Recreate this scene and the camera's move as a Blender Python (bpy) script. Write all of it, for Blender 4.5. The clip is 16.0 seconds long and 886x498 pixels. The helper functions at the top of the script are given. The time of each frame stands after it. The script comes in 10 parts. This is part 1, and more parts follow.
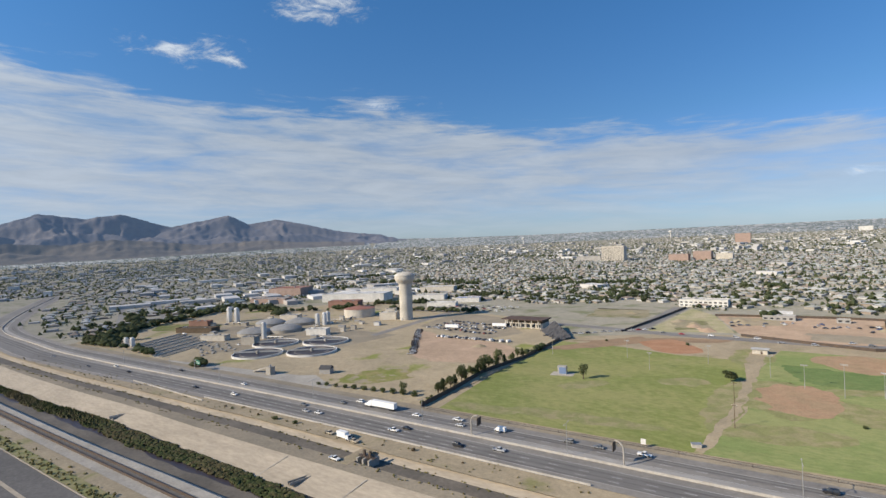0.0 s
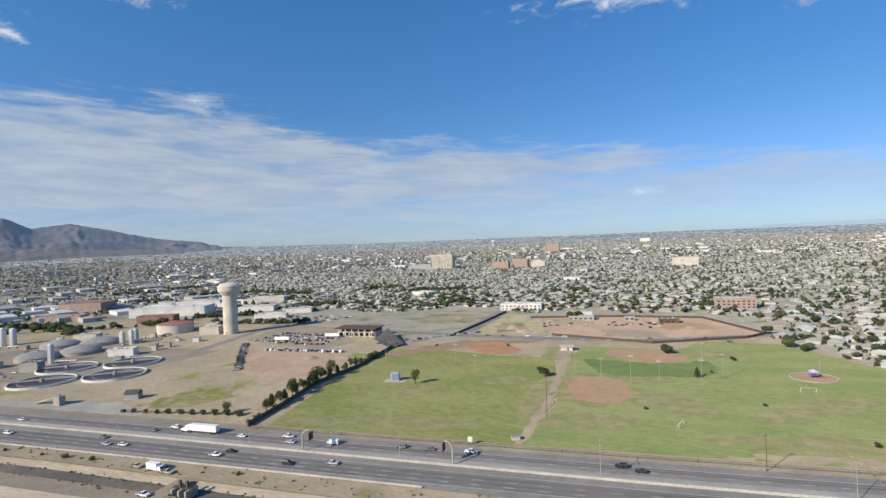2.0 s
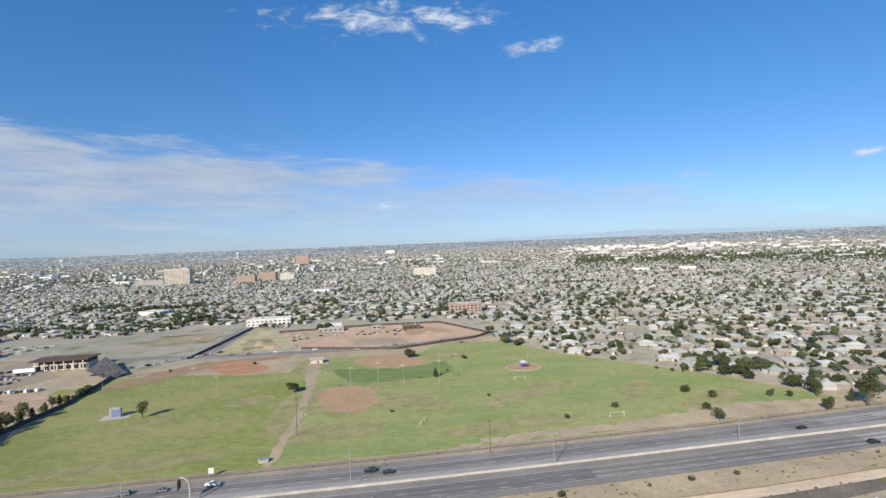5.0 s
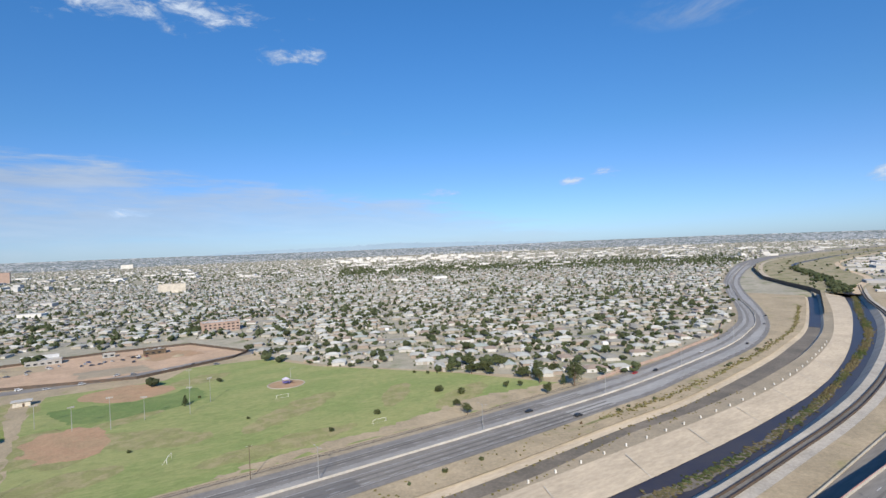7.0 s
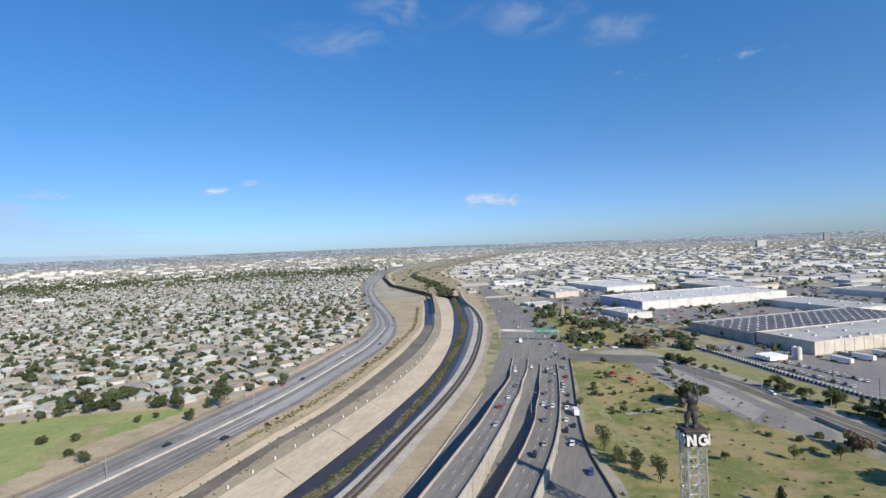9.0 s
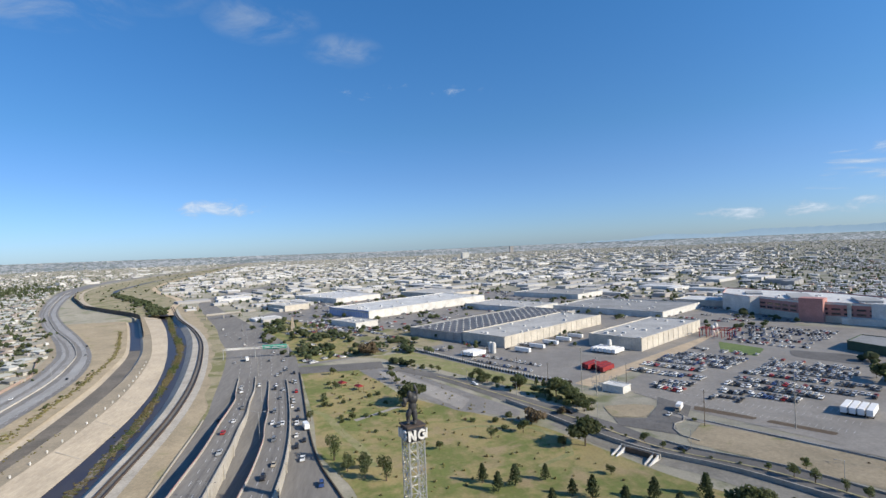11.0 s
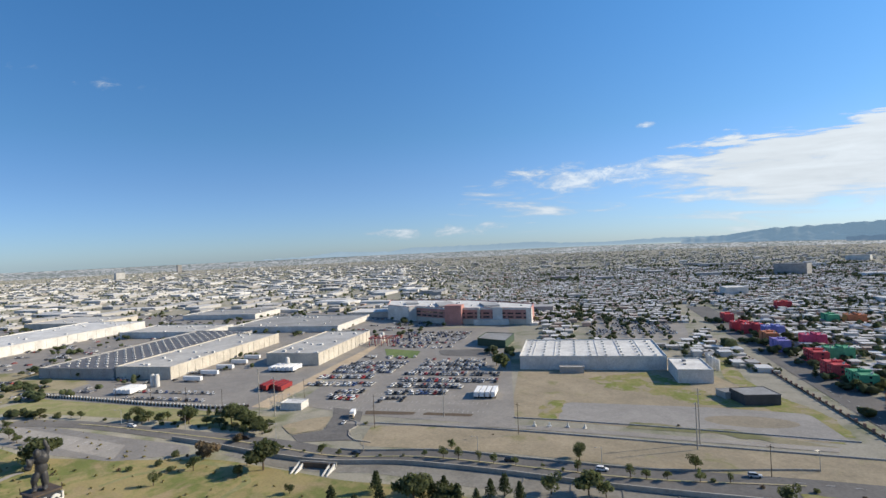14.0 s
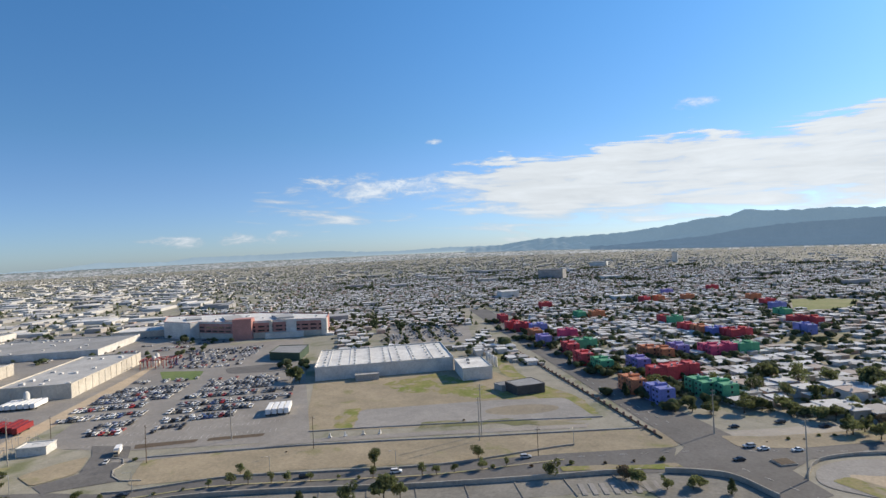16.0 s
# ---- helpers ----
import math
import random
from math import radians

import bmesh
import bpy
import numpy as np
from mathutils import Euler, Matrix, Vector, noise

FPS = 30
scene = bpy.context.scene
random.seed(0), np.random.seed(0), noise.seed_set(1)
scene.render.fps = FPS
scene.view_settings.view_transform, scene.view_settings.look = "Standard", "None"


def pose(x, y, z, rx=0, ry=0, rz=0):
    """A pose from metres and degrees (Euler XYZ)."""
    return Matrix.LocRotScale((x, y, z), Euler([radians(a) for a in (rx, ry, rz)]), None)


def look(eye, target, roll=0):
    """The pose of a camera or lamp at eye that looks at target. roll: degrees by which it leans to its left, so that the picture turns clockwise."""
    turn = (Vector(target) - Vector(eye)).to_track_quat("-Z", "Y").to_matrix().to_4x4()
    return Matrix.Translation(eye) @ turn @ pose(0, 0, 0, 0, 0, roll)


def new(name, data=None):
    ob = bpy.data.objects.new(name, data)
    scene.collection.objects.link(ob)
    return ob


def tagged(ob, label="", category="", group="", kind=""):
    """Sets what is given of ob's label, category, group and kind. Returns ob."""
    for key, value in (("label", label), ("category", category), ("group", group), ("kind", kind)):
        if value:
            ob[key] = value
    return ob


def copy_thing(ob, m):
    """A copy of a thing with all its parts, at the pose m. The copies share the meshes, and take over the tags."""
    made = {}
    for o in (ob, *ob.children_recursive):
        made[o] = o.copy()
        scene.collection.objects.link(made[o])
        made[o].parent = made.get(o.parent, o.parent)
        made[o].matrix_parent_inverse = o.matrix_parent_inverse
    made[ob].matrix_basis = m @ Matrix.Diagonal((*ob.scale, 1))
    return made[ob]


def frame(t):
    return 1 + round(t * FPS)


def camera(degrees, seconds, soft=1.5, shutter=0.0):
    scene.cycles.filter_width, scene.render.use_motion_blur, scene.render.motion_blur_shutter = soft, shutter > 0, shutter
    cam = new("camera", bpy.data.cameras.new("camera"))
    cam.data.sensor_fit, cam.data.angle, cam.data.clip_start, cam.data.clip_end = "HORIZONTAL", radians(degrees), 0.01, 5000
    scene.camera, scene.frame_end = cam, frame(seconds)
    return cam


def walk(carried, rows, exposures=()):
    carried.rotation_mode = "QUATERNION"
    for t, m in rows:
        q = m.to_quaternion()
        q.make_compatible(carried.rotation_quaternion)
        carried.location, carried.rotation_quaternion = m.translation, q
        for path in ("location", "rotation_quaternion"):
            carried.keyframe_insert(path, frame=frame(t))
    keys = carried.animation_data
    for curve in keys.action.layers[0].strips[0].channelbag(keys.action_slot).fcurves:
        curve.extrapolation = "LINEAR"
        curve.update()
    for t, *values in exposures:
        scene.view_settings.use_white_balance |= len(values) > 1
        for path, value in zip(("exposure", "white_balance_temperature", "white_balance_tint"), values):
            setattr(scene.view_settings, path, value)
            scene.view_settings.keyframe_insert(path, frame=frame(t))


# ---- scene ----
# A city on both banks of a river, seen from a drone that hovers and turns.
# x runs along the motorway, y to the north of it, metres, flat ground at z = 0.
cam = camera(79.03, 16.0, soft=1.5)
PATH = [
    (0.0, pose(0, 0, 88, 89.15, 2.75, 35.70)),
    (0.5, pose(0, 0, 88, 89.12, 2.64, 31.23)),
    (1.0, pose(0, 0, 88, 89.19, 2.57, 27.64)),
    (1.5, pose(0, 0, 88, 89.25, 2.49, 23.42)),
    (2.0, pose(0, 0, 88, 89.27, 2.44, 18.07)),
    (2.5, pose(0, 0, 88, 89.32, 2.37, 13.33)),
    (3.0, pose(0, 0, 88, 89.41, 2.33, 9.56)),
    (3.5, pose(0, 0, 88, 89.50, 2.32, 5.73)),
    (6.0, pose(0, 0, 88, 89.77, 2.45, -19.66)),
    (6.5, pose(0, 0, 88, 89.77, 2.47, -26.04)),
    (7.0, pose(0, 0, 88, 89.75, 2.45, -33.04)),
    (7.5, pose(0, 0, 88, 89.66, 2.45, -42.72)),
    (8.0, pose(0, 0, 88, 89.60, 2.43, -52.46)),
    (8.5, pose(0, 0, 88, 89.58, 2.47, -61.15)),
    (9.0, pose(0, 0, 88, 89.54, 2.50, -69.38)),
    (9.5, pose(0, 0, 88, 89.49, 2.58, -77.18)),
    (12.0, pose(0, 0, 88, 89.81, 2.40, -108.65)),
    (12.5, pose(0, 0, 88, 89.85, 2.43, -113.59)),
    (13.0, pose(0, 0, 88, 89.88, 2.46, -119.41)),
    (13.5, pose(0, 0, 88, 89.95, 2.52, -125.44)),
    (14.0, pose(0, 0, 88, 90.01, 2.59, -131.09)),
    (14.5, pose(0, 0, 88, 90.00, 2.60, -136.99)),
    (15.0, pose(0, 0, 88, 90.01, 2.65, -142.39)),
    (15.5, pose(0, 0, 88, 89.99, 2.69, -147.72)),
    (16.0, pose(0, 0, 88, 89.98, 2.73, -152.69)),
]
walk(cam, PATH, [(0.0, 0.43, 7080, 10), (3.5, 0.54, 6700, 10), (6.0, 0.53, 6680, 10), (8.0, 0.50, 6470, 10), (12.5, 0.56, 6850, 8), (16.0, 0.54, 7300, 10)])

# ---- sky and sun ----
SUN_ELEV, SUN_AZ = 29.0, 213.5          # degrees; clockwise from +y
sun_data = bpy.data.lights.new("sun", "SUN")
sun_data.energy, sun_data.angle, sun_data.color = 4.2, radians(0.5), (1.0, 0.90, 0.755)
sun = new("sun", sun_data)
sun.matrix_world = look((0, 0, 300), (-math.sin(radians(SUN_AZ)) * math.cos(radians(SUN_ELEV)) * 100,
                                      -math.cos(radians(SUN_AZ)) * math.cos(radians(SUN_ELEV)) * 100,
                                      300 - math.sin(radians(SUN_ELEV)) * 100))

world = bpy.data.worlds.new("sky")
scene.world = world
world.use_nodes = True


class Tree:
    """Small helper that wires shader nodes."""

    def __init__(self, tree):
        self.t = tree
        tree.nodes.clear()

    def n(self, what, ins=(), **props):
        node = self.t.nodes.new(what)
        for k, v in props.items():
            if k == "op":
                node.operation = v
            elif k == "blend":
                node.blend_type = v
            elif k == "kind":
                node.sky_type = v
            elif k == "dtype":
                node.data_type = v
            elif k == "dims":
                node.noise_dimensions = v
            elif k == "clamp":
                node.use_clamp = v
        for k, v in (ins.items() if isinstance(ins, dict) else enumerate(ins)):
            if v is None:
                continue
            if isinstance(v, bpy.types.NodeSocket):
                self.t.links.new(v, node.inputs[k])
            else:
                node.inputs[k].default_value = v
        return node

    def math(self, op, a, b=None, c=None):
        return self.n("ShaderNodeMath", [a, b, c], op=op).outputs[0]

    def noise(self, vec, scale, detail=3.0, rough=0.55, dist=0.0):
        return self.n("ShaderNodeTexNoise", {"Vector": vec, "Scale": scale, "Detail": detail, "Roughness": rough,
                                             "Distortion": dist}).outputs[0]

    def ramp(self, fac, stops):
        node = self.n("ShaderNodeValToRGB", [fac])
        e = node.color_ramp.elements
        while len(e) < len(stops):
            e.new(0.5)
        for el, (p, v) in zip(e, stops):
            el.position = p
            el.color = (v, v, v, 1) if not isinstance(v, tuple) else (*v, 1)
        return node.outputs[0]

    def mix(self, fac, a, b, blend="MIX"):
        node = self.n("ShaderNodeMix", dtype="RGBA", blend=blend)
        for sock, v in ((node.inputs["Factor"], fac), (node.inputs[6], a), (node.inputs[7], b)):
            if isinstance(v, bpy.types.NodeSocket):
                self.t.links.new(v, sock)
            elif isinstance(v, tuple):
                sock.default_value = (*v, 1)
            else:
                sock.default_value = v
        return node.outputs[2]

    def smooth(self, x, lo, hi):
        node = self.n("ShaderNodeMapRange", {"Value": x, "From Min": lo, "From Max": hi})
        node.interpolation_type = "SMOOTHSTEP"
        return node.outputs[0]


def build_sky():
    k = Tree(world.node_tree)
    sky = k.n("ShaderNodeTexSky", kind="NISHITA")
    sky.sun_disc = False
    sky.sun_elevation, sky.sun_rotation = radians(SUN_ELEV), radians(SUN_AZ)
    sky.altitude, sky.air_density, sky.dust_density, sky.ozone_density = 1200, 1.0, 0.7, 3.0
    d = k.n("ShaderNodeTexCoord").outputs["Generated"]
    sep = k.n("ShaderNodeSeparateXYZ", [d])
    x, y, z = sep.outputs
    c60, s60 = math.cos(radians(60)), math.sin(radians(60))
    xr = k.math("SUBTRACT", k.math("MULTIPLY", x, c60), k.math("MULTIPLY", y, s60))
    yr = k.math("ADD", k.math("MULTIPLY", x, s60), k.math("MULTIPLY", y, c60))
    az = k.math("MULTIPLY", k.math("ARCTAN2", xr, yr), 180 / math.pi)        # clockwise, 0 at 60 degrees from +y
    el = k.math("MULTIPLY", k.math("ARCSINE", z), 180 / math.pi)
    # streaks that lie along the horizon
    flat = k.n("ShaderNodeCombineXYZ", [k.math("MULTIPLY", az, 0.045), k.math("ADD", k.math("MULTIPLY", el, 0.30), k.math("MULTIPLY", az, 0.012)), 0.0]).outputs[0]
    wisps = k.noise(flat, 1.0, 8.0, 0.60, 0.6)
    fine = k.noise(flat, 3.2, 8.0, 0.62, 0.4)
    both = k.math("ADD", k.math("MULTIPLY", wisps, 0.65), k.math("MULTIPLY", fine, 0.35))
    # bank over the mountains and the northern city
    t_az = k.math("DIVIDE", k.math("ADD", az, 180.0), 360.0)
    top_a = k.math("MULTIPLY", k.ramp(t_az, [(0.0, 0.38), (0.08, 0.44), (0.125, 0.45), (0.142, 0.45), (0.158, 0.40), (0.18, 0.395), (0.22, 0.38), (0.24, 0.335), (0.27, 0.305), (0.298, 0.295), (0.344, 0.235),
                                             (0.386, 0.19), (0.411, 0.165), (0.43, 0.135), (0.46, 0.05), (0.49, 0.0)]), 40.0)
    body_a = k.smooth(k.math("SUBTRACT", k.math("ADD", top_a, k.math("MULTIPLY", k.math("SUBTRACT", fine, 0.5), 5.0)), el), -0.9, 3.6)
    ragged_a = k.smooth(k.math("ADD", k.math("MULTIPLY", both, 1.25), k.math("MULTIPLY", body_a, 0.52)), 0.78, 1.26)
    low = k.smooth(el, -1.0, 6.0)
    thin = k.ramp(t_az, [(0.0, 0.40), (0.29, 0.38), (0.37, 0.16), (1.0, 0.16)])
    dens_a = k.math("MULTIPLY", ragged_a, k.math("ADD", k.math("MULTIPLY", low, 0.44), thin))
    # bank to the south-west, towards the sun
    top_b = k.math("MULTIPLY", k.ramp(t_az, [(0.0, 0.3), (0.04, 0.0), (0.69, 0.0), (0.706, 0.195), (0.744, 0.205), (0.764, 0.24), (0.794, 0.235), (0.819, 0.275), (0.838, 0.258), (0.858, 0.262), (0.869, 0.29), (1.0, 0.27)]), 40.0)
    heavy_b = k.ramp(t_az, [(0.0, 1.0), (0.04, 0.0), (0.70, 0.45), (0.755, 0.6), (0.785, 1.0), (1.0, 1.0)])
    body_b = k.math("MULTIPLY", k.math("MULTIPLY", k.smooth(k.math("SUBTRACT", k.math("ADD", top_b, k.math("MULTIPLY", k.math("SUBTRACT", fine, 0.5), 4.0)), el), -0.7, 1.8), k.math("ADD", 0.48, k.math("MULTIPLY", k.smooth(el, 0.5, 5.5), 0.52))), heavy_b)
    dens_b = k.smooth(k.math("ADD", k.math("ADD", k.math("MULTIPLY", wisps, 0.65), k.math("MULTIPLY", fine, 0.85)), k.math("MULTIPLY", body_b, 0.62)), 1.02, 1.30)
    # loose cloud groups: azimuth, elevation, half width, half height, weight
    puffy = k.n("ShaderNodeCombineXYZ", [k.math("MULTIPLY", az, 0.17), k.math("MULTIPLY", el, 0.42), 5.2]).outputs[0]
    grain = k.noise(puffy, 1.7, 8.0, 0.66, 0.35)
    dens_c = None
    for ca, ce, wa, we, g in ((-60, 18.8, 8, 2.2, 0.95), (-48, 23.6, 9, 2.6, 1.0), (3, 22.6, 19, 2.6, 0.95), (18, 19.6, 5, 1.5, 0.9), (50.2, 6.9, 2.2, 0.8, 1.05), (46.6, 6.2, 2.4, 0.6, 1.0), (3, 4.3, 3.0, 0.8, 0.9), (75.5, 4.4, 6.5, 1.4, 1.0),
                              (147, 6.6, 13, 2.2, 1.05), (126, 1.8, 4.5, 0.9, 0.9), (132.5, 1.9, 5.0, 1.1, 1.0), (137, 2.3, 3.0, 0.7, 0.9), (-41, 14.3, 8.5, 1.2, 0.68), (178.4, 12.6, 4.5, 0.9, 0.9), (152.4, 11.4, 2.0, 0.5, 0.8), (33.0, 5.6, 3.0, 0.8, 1.0), (95, 16, 10, 1.5, 0.45)):
        da = k.math("DIVIDE", k.math("SUBTRACT", az, ca - 60.0), wa)
        de = k.math("DIVIDE", k.math("SUBTRACT", el, ce), we)
        m = k.math("SUBTRACT", 1.0, k.math("ADD", k.math("MULTIPLY", da, da), k.math("MULTIPLY", de, de)))
        m = k.math("MULTIPLY", k.math("MAXIMUM", m, 0.0), g)
        dens_c = m if dens_c is None else k.math("MAXIMUM", dens_c, m)
    dens_c = k.math("MULTIPLY", k.smooth(k.math("ADD", grain, k.math("MULTIPLY", dens_c, 0.30)), 0.66, 0.96), k.smooth(dens_c, 0.0, 0.35))
    # thin smears high up
    veil = None
    for ca, ce, wa, we in ((60, 21, 9, 2.0), (68, 24, 8, 2.6), (80, 22.4, 6, 2.4), (88, 20, 4.5, 1.8)):
        da = k.math("DIVIDE", k.math("SUBTRACT", az, ca - 60.0), wa)
        de = k.math("DIVIDE", k.math("SUBTRACT", el, ce), we)
        m = k.math("MAXIMUM", k.math("SUBTRACT", 1.0, k.math("ADD", k.math("MULTIPLY", da, da), k.math("MULTIPLY", de, de))), 0.0)
        veil = m if veil is None else k.math("MAXIMUM", veil, m)
    veil = k.math("MULTIPLY", k.math("MULTIPLY", veil, k.smooth(k.noise(puffy, 0.9, 6.0, 0.6, 0.5), 0.38, 0.72)), 0.42)
    dens = k.math("MAXIMUM", k.math("MAXIMUM", dens_a, dens_b), k.math("MAXIMUM", veil, k.math("MULTIPLY", dens_c, 0.9)))
    above = k.smooth(el, -0.5, 0.5)
    dens = k.math("MULTIPLY", dens, above)
    # clouds brighten towards the sun
    s = (math.sin(radians(SUN_AZ)) * math.cos(radians(SUN_ELEV)), math.cos(radians(SUN_AZ)) * math.cos(radians(SUN_ELEV)), math.sin(radians(SUN_ELEV)))
    dot = k.n("ShaderNodeVectorMath", [d, s], op="DOT_PRODUCT").outputs["Value"]
    glow = k.math("ADD", 1.02, k.math("MULTIPLY", k.smooth(dot, -0.1, 0.9), 0.21))
    shade = k.math("MULTIPLY", glow, k.math("ADD", 0.74, k.math("MULTIPLY", fine, 0.5)))
    shade = k.math("MULTIPLY", shade, k.math("ADD", 1.0, k.math("MULTIPLY", k.math("MAXIMUM", dens_c, k.math("MULTIPLY", dens_b, 0.5)), 0.45)))
    cloud = k.n("ShaderNodeVectorMath", [(5.3, 6.1, 7.2), shade], op="SCALE")
    k.t.links.new(shade, cloud.inputs["Scale"])
    # clear dry air: paler blue low down, deeper and fuller blue overhead
    grade = k.ramp(k.smooth(el, 0.0, 30.0), [(0.0, (0.70, 0.97, 1.50)), (0.14, (0.66, 0.96, 1.40)), (0.35, (0.58, 1.02, 1.40)), (1.0, (0.51, 1.20, 1.72))])
    tint = k.mix(1.0, sky.outputs[0], grade, "MULTIPLY")
    # the air is milkier on the sun's side
    milky = k.mix(k.smooth(el, 0.0, 9.0), (1.20, 1.15, 1.12), (1.42, 1.31, 1.25))
    air = k.mix(1.0, tint, k.mix(k.smooth(dot, -0.6, 0.65), (1.0, 1.0, 1.0), milky), "MULTIPLY")
    col = k.mix(dens, air, cloud.outputs[0])
    bg = k.n("ShaderNodeBackground", {"Color": col, "Strength": 0.062})
    k.n("ShaderNodeOutputWorld", [bg.outputs[0]])


build_sky()

# ---- materials ----
ALBEDO_LIFT = 1.09        # lifts every base colour so shade looks lighter under a weaker sun


def mat(name, c1, c2=None, s1=0.05, s2=0.8, rough=0.9, metal=0.0, bump=0.0, bump_scale=1.0, rand=0.0, island=0.0, lo=0.35, hi=0.65, spots=None, spec=0.3,
        stretch=None, grain=0.38, leafy=0.0):
    """Two-scale noise between c1 and c2 in world metres; rand and island vary the value piece by piece; spots = (colour, scale, lo, hi)."""
    m = bpy.data.materials.new(name)
    m.use_nodes = True
    k = Tree(m.node_tree)
    pos = k.n("ShaderNodeNewGeometry")
    vec = pos.outputs["Position"]
    if stretch:
        vec = k.n("ShaderNodeMapping", {"Vector": vec, "Rotation": (0, 0, stretch[0]), "Scale": (stretch[1], stretch[2], 1)}).outputs[0]
    c2 = c2 or tuple(v * 0.78 for v in c1)
    c1, c2 = tuple(min(0.8, v * ALBEDO_LIFT) for v in c1), tuple(min(0.8, v * ALBEDO_LIFT) for v in c2)
    fac = k.math("ADD", k.math("MULTIPLY", k.noise(vec, s1, 4.0), 0.6), k.math("MULTIPLY", k.noise(vec, s2, 4.0), 0.4))
    col = k.mix(k.smooth(fac, lo, hi), c1, c2)
    if spots:
        col = k.mix(k.smooth(k.noise(vec, spots[1], 5.0, 0.6, 0.4), spots[2], spots[3]), col, spots[0])
    if grain and rough > 0.7:
        fine = k.math("ADD", k.math("MULTIPLY", k.smooth(k.noise(vec, 0.9, 6.0, 0.72), 0.28, 0.72), 0.7), k.math("MULTIPLY", k.smooth(k.noise(vec, 0.11, 5.0, 0.7), 0.3, 0.7), 0.5))
        col = k.mix(1.0, col, k.n("ShaderNodeCombineColor", [k.math("ADD", 1 - 0.6 * grain, k.math("MULTIPLY", fine, grain))] * 3).outputs[0], "MULTIPLY")
    if rand:
        r = k.n("ShaderNodeObjectInfo").outputs["Random"]
        col = k.mix(1.0, col, k.n("ShaderNodeCombineColor", [k.math("ADD", 1 - rand / 2, k.math("MULTIPLY", r, rand))] * 3).outputs[0], "MULTIPLY")
    if island:
        r = pos.outputs["Random Per Island"]
        col = k.mix(1.0, col, k.n("ShaderNodeCombineColor", [k.math("ADD", 1 - island / 2, k.math("MULTIPLY", r, island))] * 3).outputs[0], "MULTIPLY")
    b = k.n("ShaderNodeBsdfPrincipled", {"Base Color": col, "Roughness": rough, "Metallic": metal, "Specular IOR Level": spec, "Diffuse Roughness": 0.3 if rough > 0.75 else 0.0})
    if bump:
        bp = k.n("ShaderNodeBump", {"Height": k.noise(vec, bump_scale, 4.0), "Strength": bump, "Distance": 0.3 / bump_scale})
        k.t.links.new(bp.outputs[0], b.inputs["Normal"])
    out = b.outputs[0]
    if leafy:       # thin leaves let light through
        out = k.n("ShaderNodeMixShader", [leafy, out, k.n("ShaderNodeBsdfTranslucent", {"Color": col}).outputs[0]]).outputs[0]
    k.n("ShaderNodeOutputMaterial", [out])
    return m


def palette_mat(name, cols, rough=0.85, grain=1.5, rand_object=False, spec=0.3):
    """One of several paint colours for each piece, with grain."""
    m = bpy.data.materials.new(name)
    m.use_nodes = True
    k = Tree(m.node_tree)
    geo = k.n("ShaderNodeNewGeometry")
    r = k.n("ShaderNodeObjectInfo").outputs["Random"] if rand_object else geo.outputs["Random Per Island"]
    node = k.n("ShaderNodeValToRGB", [r])
    node.color_ramp.interpolation = "CONSTANT"
    e = node.color_ramp.elements
    while len(e) < len(cols):
        e.new(0.5)
    for i, (el, c) in enumerate(zip(e, cols)):
        el.position = i / len(cols)
        el.color = (*(min(0.8, v * ALBEDO_LIFT) for v in c), 1)
    g = k.smooth(k.noise(geo.outputs["Position"], grain, 4.0), 0.25, 0.8)
    col = k.mix(k.math("MULTIPLY", g, 0.24), node.outputs[0], (0.12, 0.11, 0.10))
    b = k.n("ShaderNodeBsdfPrincipled", {"Base Color": col, "Roughness": rough, "Specular IOR Level": spec, "Diffuse Roughness": 0.3})
    k.n("ShaderNodeOutputMaterial", [b.outputs[0]])
    return m


M = {}
M["ground"] = mat("desert_ground", (0.31, 0.285, 0.23), (0.24, 0.228, 0.18), 0.006, 0.09, 0.95, spots=((0.17, 0.18, 0.10), 0.03, 0.50, 0.68))
M["soil"] = mat("pale_soil", (0.335, 0.275, 0.19), (0.25, 0.21, 0.145), 0.03, 0.5, 0.95, bump=0.3, spots=((0.22, 0.21, 0.095), 0.05, 0.56, 0.72))
M["soil_pink"] = mat("pinkish_earthworks", (0.41, 0.295, 0.21), (0.32, 0.235, 0.165), 0.03, 0.4, 0.95, bump=0.5, bump_scale=0.3)
M["soil_grey"] = mat("grey_gravel_yard", (0.29, 0.245, 0.18), (0.22, 0.19, 0.143), 0.03, 0.6, 0.95)
M["slope"] = mat("dry_plant_slope", (0.38, 0.31, 0.21), (0.30, 0.25, 0.17), 0.02, 0.4, 0.95, bump=0.4, bump_scale=0.2, spots=((0.22, 0.235, 0.07), 0.022, 0.57, 0.68))
M["grass"] = mat("park_grass", (0.158, 0.186, 0.055), (0.222, 0.222, 0.088), 0.016, 0.22, 0.95, bump=0.25, lo=0.40, hi=0.60, spots=((0.28, 0.24, 0.135), 0.042, 0.58, 0.84), stretch=(0.5, 1, 1.8))
M["grass_east"] = mat("greener_park_grass", (0.164, 0.206, 0.072), (0.222, 0.236, 0.098), 0.016, 0.22, 0.95, bump=0.25, lo=0.40, hi=0.60, spots=((0.27, 0.235, 0.14), 0.042, 0.62, 0.86), stretch=(0.9, 1, 2.4))
M["grass_green"] = mat("watered_outfield_grass", (0.098, 0.152, 0.048), (0.14, 0.18, 0.065), 0.03, 0.4, 0.95, bump=0.2)
